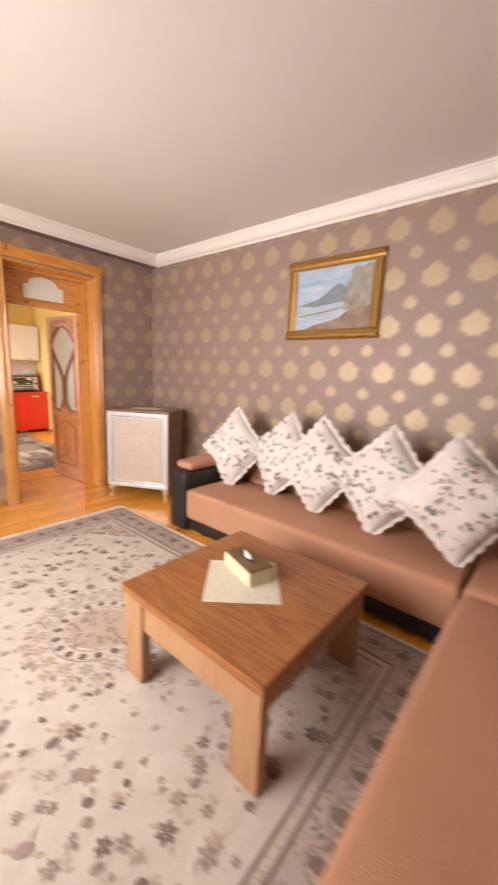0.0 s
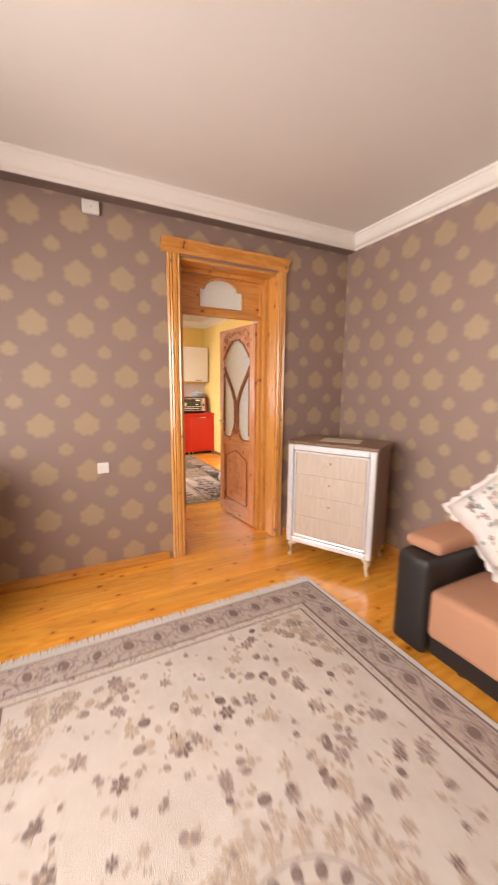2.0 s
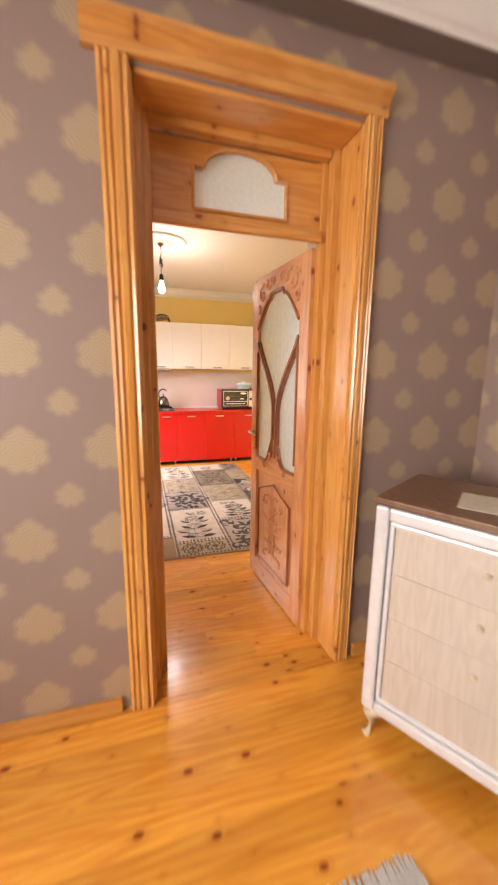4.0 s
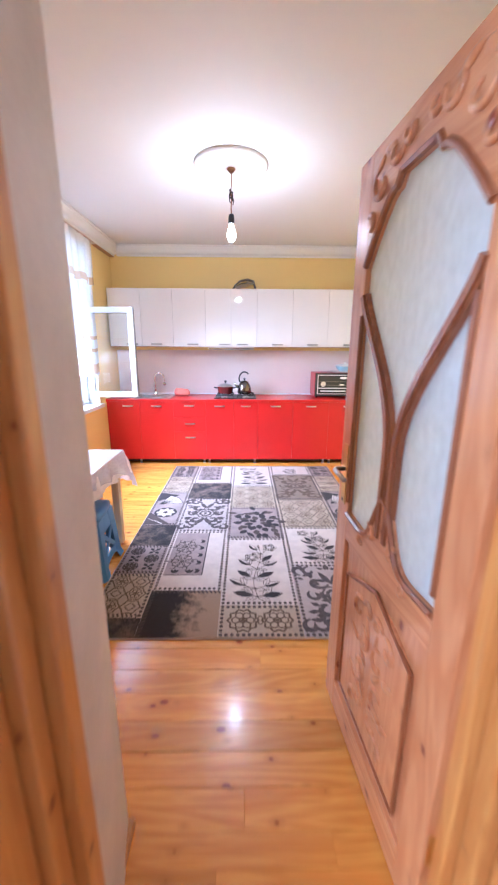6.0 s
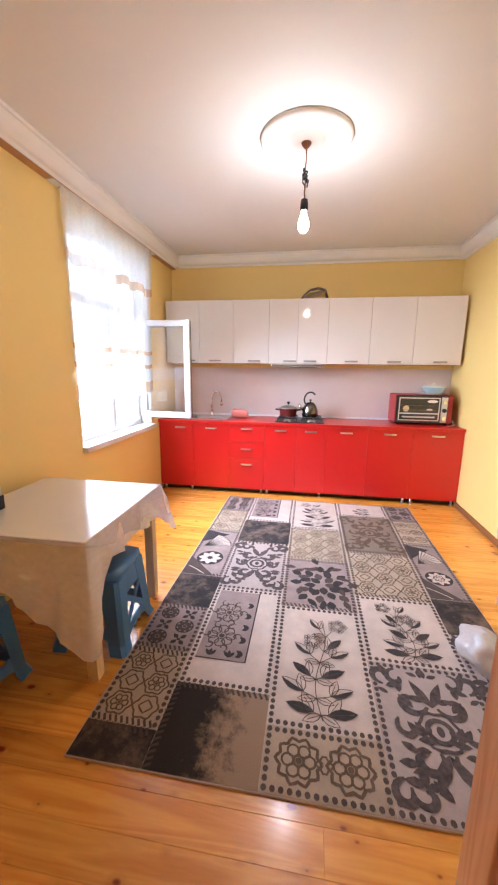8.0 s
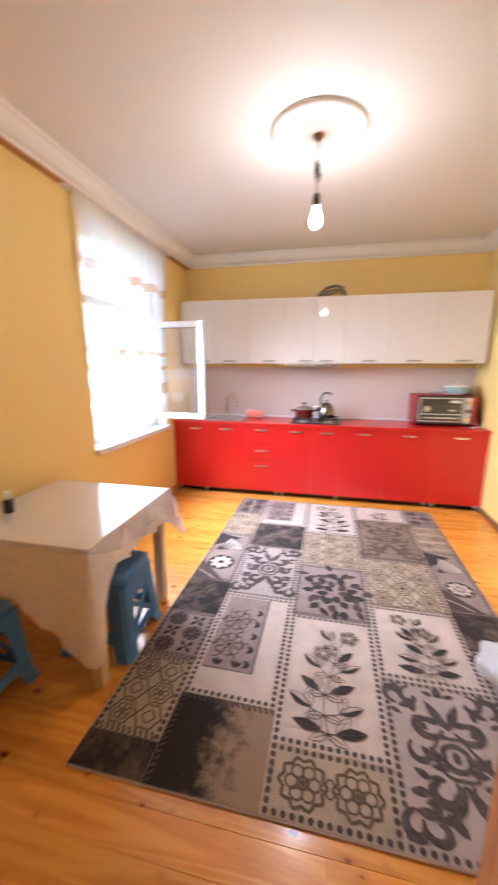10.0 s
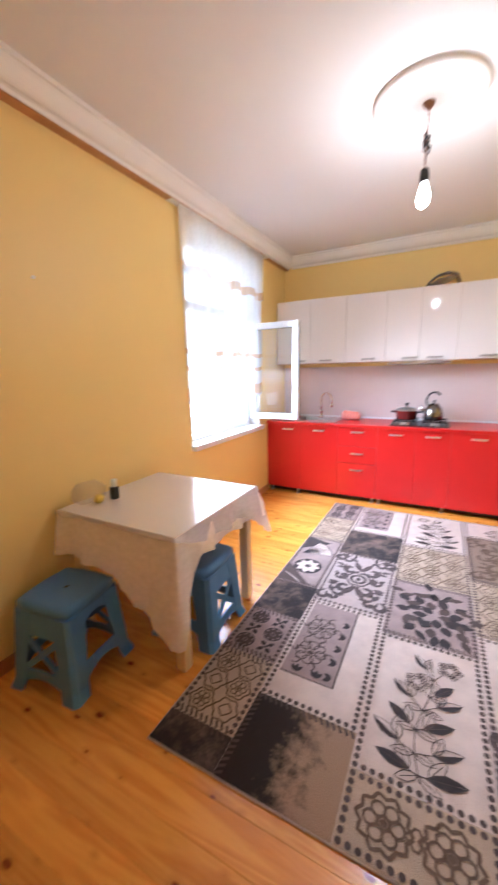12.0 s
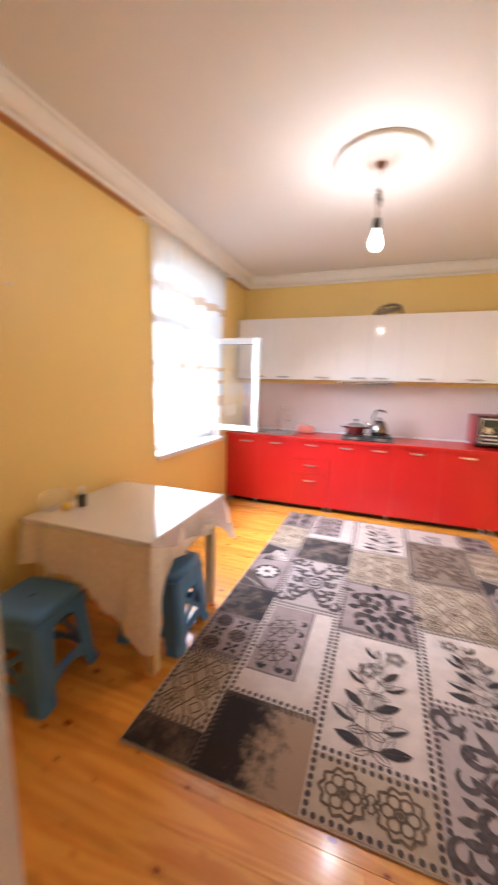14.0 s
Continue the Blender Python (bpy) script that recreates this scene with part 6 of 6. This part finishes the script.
curtain = thing("curtain", "sheer white voile curtain with brown bands and a short valance", "curtain", (KL, 0, 0))
part("panel", cloth_sheet(2.79, 4.22, 1.20, 2.69, 0.03, 10, 0.014, ((1.22, 1.33), (1.47, 1.51), (1.61, 1.65)), 0.02, 1), [CURTAIN, CURTAIN_BAND], curtain, smooth=True)
part("valance", cloth_sheet(2.77, 4.24, 2.20, 2.694, 0.052, 10, 0.014, ((2.21, 2.29),), 0.035, 2), [CURTAIN, CURTAIN_BAND], curtain, smooth=True)
part("rail", box(0.004, 0.058, 2.70, 4.35, 2.692, 2.6945), WHITE_PLASTIC, curtain)


# dining table under a draped oilcloth
TZ = 0.745
dt = thing("dining_table", "pale pine kitchen table pushed against the wall", "table", (-1.085, 1.975, 0))
TW, TL = 0.40, 0.40
part("tabletop", box(-TW, TW, -TL, TL, TZ - 0.028, TZ, 0.003), PALE_PINE, dt)
for sx in (-1, 1):
    for sy in (-1, 1):
        part("leg", box(sx * (TW - 0.015), sx * (TW - 0.07), sy * (TL - 0.04), sy * (TL - 0.095), 0, TZ - 0.029, 0.003), PALE_PINE, dt)
    part("apron", box(sx * (TW - 0.03), sx * (TW - 0.05), -TL + 0.10, TL - 0.10, TZ - 0.11, TZ - 0.029, 0.002), PALE_PINE, dt)
    part("apron", box(-TW + 0.075, TW - 0.075, sx * (TL - 0.06), sx * (TL - 0.08), TZ - 0.11, TZ - 0.029, 0.002), PALE_PINE, dt)


def drape(hx, hy, drops, seed, flare, step=0.035):
    """A cloth skirt hanging from a table's edge; drops: the hang on each of three sides, as a function of the way along it."""
    bm = bmesh.new()
    path = []
    for side, (a, b) in enumerate((((-hx, -hy), (hx, -hy)), ((hx, -hy), (hx, hy)), ((hx, hy), (-hx, hy)))):
        n = int(math.hypot(b[0] - a[0], b[1] - a[1]) / step)
        nrm = ((0, -1), (1, 0), (0, 1))[side]
        for i in range(n + 1):
            q = i / n
            path.append((a[0] + (b[0] - a[0]) * q, a[1] + (b[1] - a[1]) * q, nrm, side, q))
    rows = []
    for i, (x, y, nrm, side, q) in enumerate(path):
        near = max(0, 1 - min(q, 1 - q) * 3.2)
        corner = (q > 0.5 and side < 2) or (q < 0.5 and side > 0)
        drop = drops[side](q)
        wob = noise.noise(Vector((i * 0.23, seed, 0)))
        nx, ny = nrm
        if corner:
            ax, ay = (1, -1) if (side == 0 or (side == 1 and q < 0.5)) else (1, 1)
            nx, ny = nx * (1 - 0.45 * near) + 0.45 * near * ax, ny * (1 - 0.45 * near) + 0.45 * near * ay
        col = []
        for j in range(9):
            v = j / 8
            out = flare * min(1, drop / 0.15) * math.sin(v * 1.4) * (0.6 + 0.6 * near) + min(1, drop / 0.1) * ( 0.017 * v * math.sin(i * 0.8 + seed + 2.5 * wob) + 0.010 * v * math.sin(i * 2.1 + seed + 4 * v) + 0.04 * v * wob)
            out = max(out, 0.003 + 0.004 * v)
            col.append(bm.verts.new((x + nx * out, y + ny * out, TZ + 0.004 - drop * v * (1 + 0.06 * wob))))
        rows.append(col)
    for a, b in zip(rows, rows[1:]):
        for j in range(8):
            bm.faces.new((a[j], b[j], b[j + 1], a[j + 1]))
    return bm


cloth = thing("tablecloth", "glossy white oilcloth under clear film, hanging in folds over the table", "tablecloth", (-1.085, 1.975, 0))
part("top", box(-TW - 0.004, TW + 0.004, -TL - 0.004, TL + 0.004, TZ + 0.001, TZ + 0.004, 0.001), CLOTH_PLASTIC, cloth)
part("skirt", drape(TW + 0.004, TL + 0.004, (lambda q: 0.24 + 0.33 * max(0, (q - 0.3) / 0.7) ** 1.3, lambda q: 0.15 + 0.41 * max(0, 1 - q / 0.17) ** 1.2 + 0.03 * q, lambda q: 0.16), 2.0, 0.035), OILCLOTH_SKIRT, cloth, "folded translucent hem", smooth=True)
part("film", drape(TW + 0.008, TL + 0.008, (lambda q: 0.02, lambda q: 0.02 + 0.09 * min(1, q / 0.3) + 0.20 * max(0, 1 - (1 - q) / 0.3), lambda q: 0.28 - 0.1 * q), 5.0, 0.07), FILM, cloth, "clear plastic film overhang", smooth=True)


# stools: moulded blue plastic, square, with crossed side ribs
def stool(at, turn, label):
    s = thing("stool", label, "stool", at, turn, group="blue plastic stools")
    H, a, b = 0.45, 0.160, 0.195      # height, half width at seat and at floor
    def half(z):
        return b + (a - b) * z / H
    seat = bmesh.new()
    n = 24
    loops = []
    for r, z in ((1.0, H - 0.05), (1.06, H - 0.045), (1.04, H - 0.012), (0.96, H - 0.002), (0.88, H), (0.3, H - 0.003), (0.07, H - 0.004)):
        ring_ = []
        for i in range(n):
            t = 2 * math.pi * i / n
            c, d = math.cos(t), math.sin(t)
            k = a * r / max(abs(c), abs(d)) ** 0.72 if r > 0.5 else a * r
            ring_.append(seat.verts.new((c * k, d * k, z)))
        loops.append(ring_)
    for p, q in zip(loops, loops[1:]):
        for i in range(n):
            seat.faces.new((p[i], p[(i + 1) % n], q[(i + 1) % n], q[i]))
    seat.faces.new(loops[0][::-1])
    part("seat", seat, BLUE_PLASTIC, s, smooth=True)
    hole = bmesh.new()
    blob(hole, 0, 0, 0.011, 0.011, H - 0.0035, 0, 12)
    part("centre_hole", hole, BLACK, s)
    for sx in (-1, 1):
        for sy in (-1, 1):
            leg = bmesh.new()
            prof = []
            for z in (0, 0.05, 0.2, 0.38, H - 0.05):
                h = half(z) + (0.012 if z == 0 else 0)
                w = 0.084 + 0.03 * (z / H) ** 2
                prof.append([leg.verts.new(q) for q in ((sx * h, sy * (h - w), z), (sx * (h + 0.004), sy * (h + 0.004 - 0.02), z), (sx * (h - 0.016), sy * (h + 0.004), z), (sx * (h - w), sy * h, z), (sx * (h - w), sy * (h - 0.008), z), (sx * (h - 0.02), sy * (h - 0.02), z), (sx * (h - 0.008), sy * (h - w), z))])
            for p, q in zip(prof, prof[1:]):
                for i in range(7):
                    leg.faces.new((p[i], p[(i + 1) % 7], q[(i + 1) % 7], q[i]))
            leg.faces.new(prof[0]), leg.faces.new(prof[-1])
            bmesh.ops.recalc_face_normals(leg, faces=leg.faces)
            part("leg", leg, BLUE_PLASTIC, s)
    def strip(u0, z0, u1, z1, wd):
        """A flat rib lying in the sloping side."""
        bm = bmesh.new()
        du, dz = u1 - u0, z1 - z0
        d = math.hypot(du, dz)
        pu, pz = -dz / d * wd / 2, du / d * wd / 2
        lo, hi = [], []
        for u, z in ((u0 + pu, z0 + pz), (u1 + pu, z1 + pz), (u1 - pu, z1 - pz), (u0 - pu, z0 - pz)):
            lo.append(bm.verts.new((u, -(half(z) - 0.002), z))), hi.append(bm.verts.new((u, -(half(z) - 0.012), z)))
        bm.faces.new(lo), bm.faces.new(hi[::-1])
        for i in range(4):
            bm.faces.new((lo[i], hi[i], hi[(i + 1) % 4], lo[(i + 1) % 4]))
        bmesh.ops.recalc_face_normals(bm, faces=bm.faces)
        return bm

    def web(za, zb, sag):
        """A band across a side; sag: how far its lower edge bends down at the ends."""
        bm, tops, lows = bmesh.new(), [], []
        for i in range(13):
            u = -1 + i / 6
            h = half((za + zb) / 2) - 0.03
            for lst, z in ((tops, zb), (lows, za - sag * u * u)):
                lst.append((bm.verts.new((u * h, -(half(z) - 0.002), z)), bm.verts.new((u * h, -(half(z) - 0.012), z))))
        for i in range(12):
            for p in (0, 1):
                bm.faces.new((tops[i][p], tops[i + 1][p], lows[i + 1][p], lows[i][p]))
            bm.faces.new((lows[i][0], lows[i + 1][0], lows[i + 1][1], lows[i][1]))
            bm.faces.new((tops[i][0], tops[i + 1][0], tops[i + 1][1], tops[i][1]))
        bmesh.ops.recalc_face_normals(bm, faces=bm.faces)
        return bm

    for k in range(4):
        turn_ = Matrix.Rotation(k * math.pi / 2, 4, "Z")
        pieces = [("upper_web", web(0.36 if k % 2 else 0.29, H - 0.045, 0.09 if k % 2 else 0.015)), ("lower_web", web(0.105, 0.15, 0.07) if k % 2 else web(0.075, 0.115, 0.05))]
        if k % 2 == 0:
            pieces += [("cross_rib", strip(-0.115, 0.295, 0.125, 0.10, 0.030)), ("cross_rib", strip(0.115, 0.295, -0.125, 0.10, 0.030))]
        for name, bm in pieces:
            bm.transform(turn_)
            part(name, bm, BLUE_PLASTIC, s)
    return s


stool((-1.245, 1.405, 0), 8, "blue plastic stool with crossed ribs standing by the wall")
stool((-0.86, 1.965, 0), 93, "blue plastic stool pushed under the table")

nail = tagged(part("wall_nail", lathe([(0, 0), (0.009, 0.0005), (0.009, 0.003), (0.003, 0.005), (0.003, 0.02)], 10), SIGN_WHITE), "small pale nail in the yellow wall", "nail")
nail.matrix_world = pose(KL + 0.018, 1.615, 1.953, 0, -90, 0)

# small things on the table
TOP = TZ + 0.0045
lemon = tagged(part("lemon", lathe([(0, -0.036), (0.008, -0.033), (0.022, -0.022), (0.028, 0), (0.022, 0.022), (0.008, 0.033), (0, 0.037)], 18), LEMON, smooth=True), "yellow lemon lying on the tablecloth", "lemon")
lemon.matrix_world = pose(-1.36, 1.74, TOP + 0.028, 80, 0, 30)
bottle = thing("black_bottle", "small black bottle with a white cap on the table", "bottle", (-1.335, 1.83, TOP))
part("body", box(-0.02, 0.02, -0.02, 0.02, 0, 0.075, 0.006), BLACK, bottle)
part("cap", lathe([(0.017, 0.0755), (0.017, 0.115), (0.012, 0.12), (0, 0.121)], 14), SIGN_WHITE, bottle, "white cap", smooth=True)
bag = soft_block(-0.06, 0.06, -0.08, 0.08, 0, 0.075, 0.03, 0.05, seed=13)
bag = tagged(part("plastic_bag", bag, THIN_FILM, smooth=True), "crumpled clear plastic bag on the table", "bag")
bag.location = (-1.40, 1.70, TOP + 0.022)

# white bag on the rug
sack = bmesh.new()
bmesh.ops.create_icosphere(sack, subdivisions=4, radius=0.125)
for v in sack.verts:
    d = 1 + 0.45 * noise.noise(v.co * 9) + 0.2 * noise.noise(v.co * 22)
    v.co = Vector((v.co.x * d * 0.95, v.co.y * d * 1.15, max(v.co.z * d * 0.75, -0.07)))
sack = tagged(part("white_bag", sack, SACK_PLASTIC, smooth=True), "crumpled white plastic bag standing on the rug", "bag")
sack.location = (1.19, 2.03, 0.082)

cable = thing("wall_cable", "thin white cable with a small plug hanging down the wall", "cable", (KR, 3.55, 0))
part("wire", tube([(-0.005, 0.02, 1.04), (-0.006, 0.0, 0.9), (-0.006, -0.03, 0.5), (-0.006, -0.06, 0.07)], 0.004, 6), WHITE_PLASTIC, cable)
part("plug", box(-0.03, 0, 0.0, 0.04, 1.02, 1.07, 0.006), WHITE_PLASTIC, cable)


# ---- door leaf ----
def door_leaf():
    """Its own axes: x along the leaf from the hinge, y through it (the carved face at y = 0), z up."""
    W, H, T = 0.735, 2.06, 0.042
    d = tagged(thing("door_1", "carved varnished pine door standing open, with frosted tulip-shaped glass", "door", (0.745, 0.262, 0.012), 95.0), kind="structure")
    a, b = 0.098, W - 0.098
    part("stile", box(0, a, 0, T, 0, H, 0.004), LEAF_PINE, d)
    part("stile", box(b, W, 0, T, 0, H, 0.004), LEAF_PINE, d)
    m = W / 2
    # top rail, its lower edge cut in a swan arch
    def arch_z(x):
        u = abs(x - m) / (b - m)
        return 1.93 - (0.0 if u < 0.32 else 0.03 if u < 0.42 else 0.03 + 0.16 * ((u - 0.42) / 0.58) ** 1.3)
    xs = np.linspace(a, b, 29)
    part("top_rail", plate([(a, H), (b, H)] + [(x, arch_z(x)) for x in xs[::-1]], 0.0005, T - 0.0005, axes="xz"), LEAF_PINE_X, d)
    # lower board with a peaked, waved top
    def peak_z(x):
        u = abs(x - m) / (b - m)
        return 0.885 + 0.19 * math.exp(-(u / 0.26) ** 2) + 0.02 * u
    part("lower_board", plate([(a, 0.80), (b, 0.80)] + [(x, peak_z(x)) for x in xs[::-1]], 0.0005, T - 0.0005, axes="xz"), LEAF_PINE_X, d)
    part("bottom_rail", box(a, b, 0.0005, T - 0.0005, 0, 0.13, 0.003), LEAF_PINE_X, d)
    part("panel", box(a - 0.002, b + 0.002, 0.014, T - 0.014, 0.128, 0.802), LEAF_PINE, d)
    part("raised_field", plate([(a + 0.05, 0.18), (b - 0.05, 0.18), (b - 0.05, 0.68), (m + 0.13, 0.72), (m, 0.76), (m - 0.13, 0.72), (a + 0.05, 0.68)], 0.004, 0.0145, axes="xz"), LEAF_PINE, d)
    g = part("glass", box(a - 0.004, b + 0.004, T / 2 - 0.003, T / 2 + 0.003, 0.86, 1.95), FROSTED, d)
    # the two curved ribs that part the glass into a tulip and two side lights
    for s in (-1, 1):
        pts = []
        for q in np.linspace(0, 1, 22):
            z = 1.66 - 0.72 * q
            u = 0.085 + 0.915 * (1 - math.sin(min(q / 0.62, 1) * math.pi / 2) ** 1.25)
            pts.append((m + s * u * (b - m), z))
        rib = bmesh.new()
        for y0, y1, wd in ((0.001, T - 0.001, 0.034), (-0.007, 0.0005, 0.018), (T - 0.0005, T + 0.007, 0.018)):
            rows = []
            for i, (x, z) in enumerate(pts):
                p, q = pts[max(i - 1, 0)], pts[min(i + 1, len(pts) - 1)]
                dx, dz = q[0] - p[0], q[1] - p[1]
                l = math.hypot(dx, dz)
                nx, nz = -dz / l * wd / 2, dx / l * wd / 2
                rows.append([rib.verts.new(v) for v in ((x + nx, y0, z + nz), (x - nx, y0, z - nz), (x - nx, y1, z - nz), (x + nx, y1, z + nz))])
            for p, q in zip(rows, rows[1:]):
                for k in range(4):
                    rib.faces.new((p[k], p[(k + 1) % 4], q[(k + 1) % 4], q[k]))
            rib.faces.new(rows[0]), rib.faces.new(rows[-1])
        bmesh.ops.recalc_face_normals(rib, faces=rib.faces)
        part("rib", rib, LEAF_DARK, d, "curved pine glazing rib", smooth=False)
        # beads along the side lights
        part("bead", tube([(m + s * (b - m) * 0.985, -0.001, z) for z in np.linspace(0.95, 1.6, 6)], 0.008, 6), LEAF_DARK, d)
    part("bead", tube([(x, -0.001, arch_z(x) + 0.006) for x in xs], 0.010, 6), LEAF_DARK, d)
    part("bead", tube([(x, -0.001, peak_z(x) - 0.004) for x in xs], 0.009, 6), LEAF_DARK, d)
    part("bead", tube([(a + 0.05, 0.004, 0.18), (b - 0.05, 0.004, 0.18), (b - 0.05, 0.004, 0.68), (m, 0.004, 0.76), (a + 0.05, 0.004, 0.68), (a + 0.05, 0.004, 0.18)], 0.007, 6), LEAF_DARK, d)

    def scroll(cx, cz, r, a0, hand, y, w=0.0062):
        pts = [(cx + r * (1 - 0.75 * q) * math.cos(a0 + hand * q * 5), y, cz + r * (1 - 0.75 * q) * math.sin(a0 + hand * q * 5)) for q in np.linspace(0, 1, 14)]
        return tube(pts, w, 6, taper=[0.5 + 1.2 * math.sin(math.pi * (0.12 + 0.85 * q)) for q in np.linspace(0, 1, 14)])

    for s in (-1, 1):
        for cx, cz, r, a0, hand, y in ((0.06, 0.30, 0.05, 1.2, 1, 0.003), (0.075, 0.42, 0.06, -1.0, -1, 0.003), (0.055, 0.54, 0.05, 1.4, 1, 0.003), (0.10, 0.63, 0.045, 2.0, -1, 0.003), (0.035, 0.66, 0.035, 0.2, 1, 0.003), (0.10, 0.25, 0.035, 2.6, -1, 0.003),
                                      (0.12, 2.0, 0.042, 2.7, 1, -0.001), (0.20, 1.95, 0.045, 0.6, -1, -0.001), (0.255, 1.86, 0.032, 1.0, 1, -0.001), (0.05, 2.01, 0.03, 0.4, -1, -0.001), (0.07, 0.93, 0.03, 1.0, 1, -0.001), (0.13, 0.87, 0.028, 2.2, -1, -0.001)):
            part("carving", scroll(m + s * cx, cz, r, a0 if s > 0 else math.pi - a0, hand * s, y), LEAF_PINE, d, smooth=True)
        for k, (cx, cz, tl) in enumerate(((0.03, 0.36, 1.2), (0.05, 0.48, 0.8), (0.03, 0.60, 1.3), (0.12, 0.52, 0.5), (0.12, 0.36, 0.6), (0.16, 2.02, 0.2), (0.22, 2.0, -0.5))):
            lf = bmesh.new()
            bmesh.ops.create_icosphere(lf, subdivisions=2, radius=1)
            for v in lf.verts:
                taper_ = 1 - 0.45 * v.co.x
                v.co = Vector((v.co.x * 0.036, v.co.y * 0.006, v.co.z * 0.013 * taper_))
            lf.transform(pose(m + s * cx, 0.004 if cz < 1 else 0.0, cz, 0, -math.degrees(tl if s > 0 else math.pi - tl), 0))
            part("carved_leaf", lf, LEAF_PINE, d, smooth=True)
    # lock, lever and hinges
    for y, sgn in ((-0.0045, -1), (T + 0.0005, 1)):
        lock = part("lock_plate", box(W - 0.075, W - 0.035, y, y + 0.004, 0.93, 1.16, 0.0015), BRASS, d, "brass lock plate")
        part("lever", tube([(W - 0.055, y + 0.002, 1.065), (W - 0.055, y + sgn * 0.034, 1.065), (W - 0.068, y + sgn * 0.042, 1.065), (W - 0.16, y + sgn * 0.040, 1.058)], 0.0085, 8), STEEL, lock, "steel lever handle", smooth=True)
        part("key_hole", lathe([(0.006, 0), (0.007, 0.002), (0, 0.0025)], 10), BLACK, lock).matrix_local = pose(W - 0.055, y if sgn < 0 else y + 0.004, 0.985, 90 * -sgn)
    part("edge_plate", box(W + 0.0003, W + 0.002, 0.01, T - 0.01, 0.93, 1.16), BRASS, d)
    for z in (0.25, 1.72):
        for k in range(3):
            part("hinge", lathe([(0.008, k * 0.035), (0.008, k * 0.035 + 0.033)], 10, at=(-0.006, T - 0.004, z)), BRASS, d)
        part("hinge_leaf", box(-0.0015, -0.0003, 0.008, T - 0.006, z, z + 0.104), BRASS, d)
    # the carved face looks into the doorway
    for o in d.children_recursive:
        o.data.transform(Matrix.Translation((0, T, 0)) @ Matrix.Diagonal((1, -1, 1, 1)))
        o.data.flip_normals()


door_leaf()


# ---- floor boards ----
def lay_boards(x0, x1, y0, y1, width, seed):
    rnd = random.Random(seed)
    y = y0
    while y < y1 - 0.01:
        w = min(width + rnd.uniform(-0.006, 0.006), y1 - y)
        cuts = [x0] + sorted(x for x in (x0 + rnd.uniform(0.25, 0.75) * (x1 - x0),) if rnd.random() < 0.55) + [x1]
        for a, b in zip(cuts, cuts[1:]):
            board_ = part("floor_board", box(-(b - a) / 2, (b - a) / 2, -w / 2 + 0.0003, w / 2 - 0.0003, -0.02, 0, 0.0009, seg=1), FLOOR_PINE, floor)
            board_.location = ((a + b) / 2, y + w / 2, rnd.uniform(-0.0006, 0))
        y += w


floor = structure("floor", boxes([(LL - 0.3, 2.3, LB - 0.25, KB + 0.25, -0.2, -0.022)]), DARK_JOINT, "varnished knotty pine floor boards")
lay_boards(LL, LR, LB, -0.001, 0.125, 1)
lay_boards(DL, DR, 0, KF, 0.125, 2)
lay_boards(KL, KR, KF, KB, 0.125, 3)
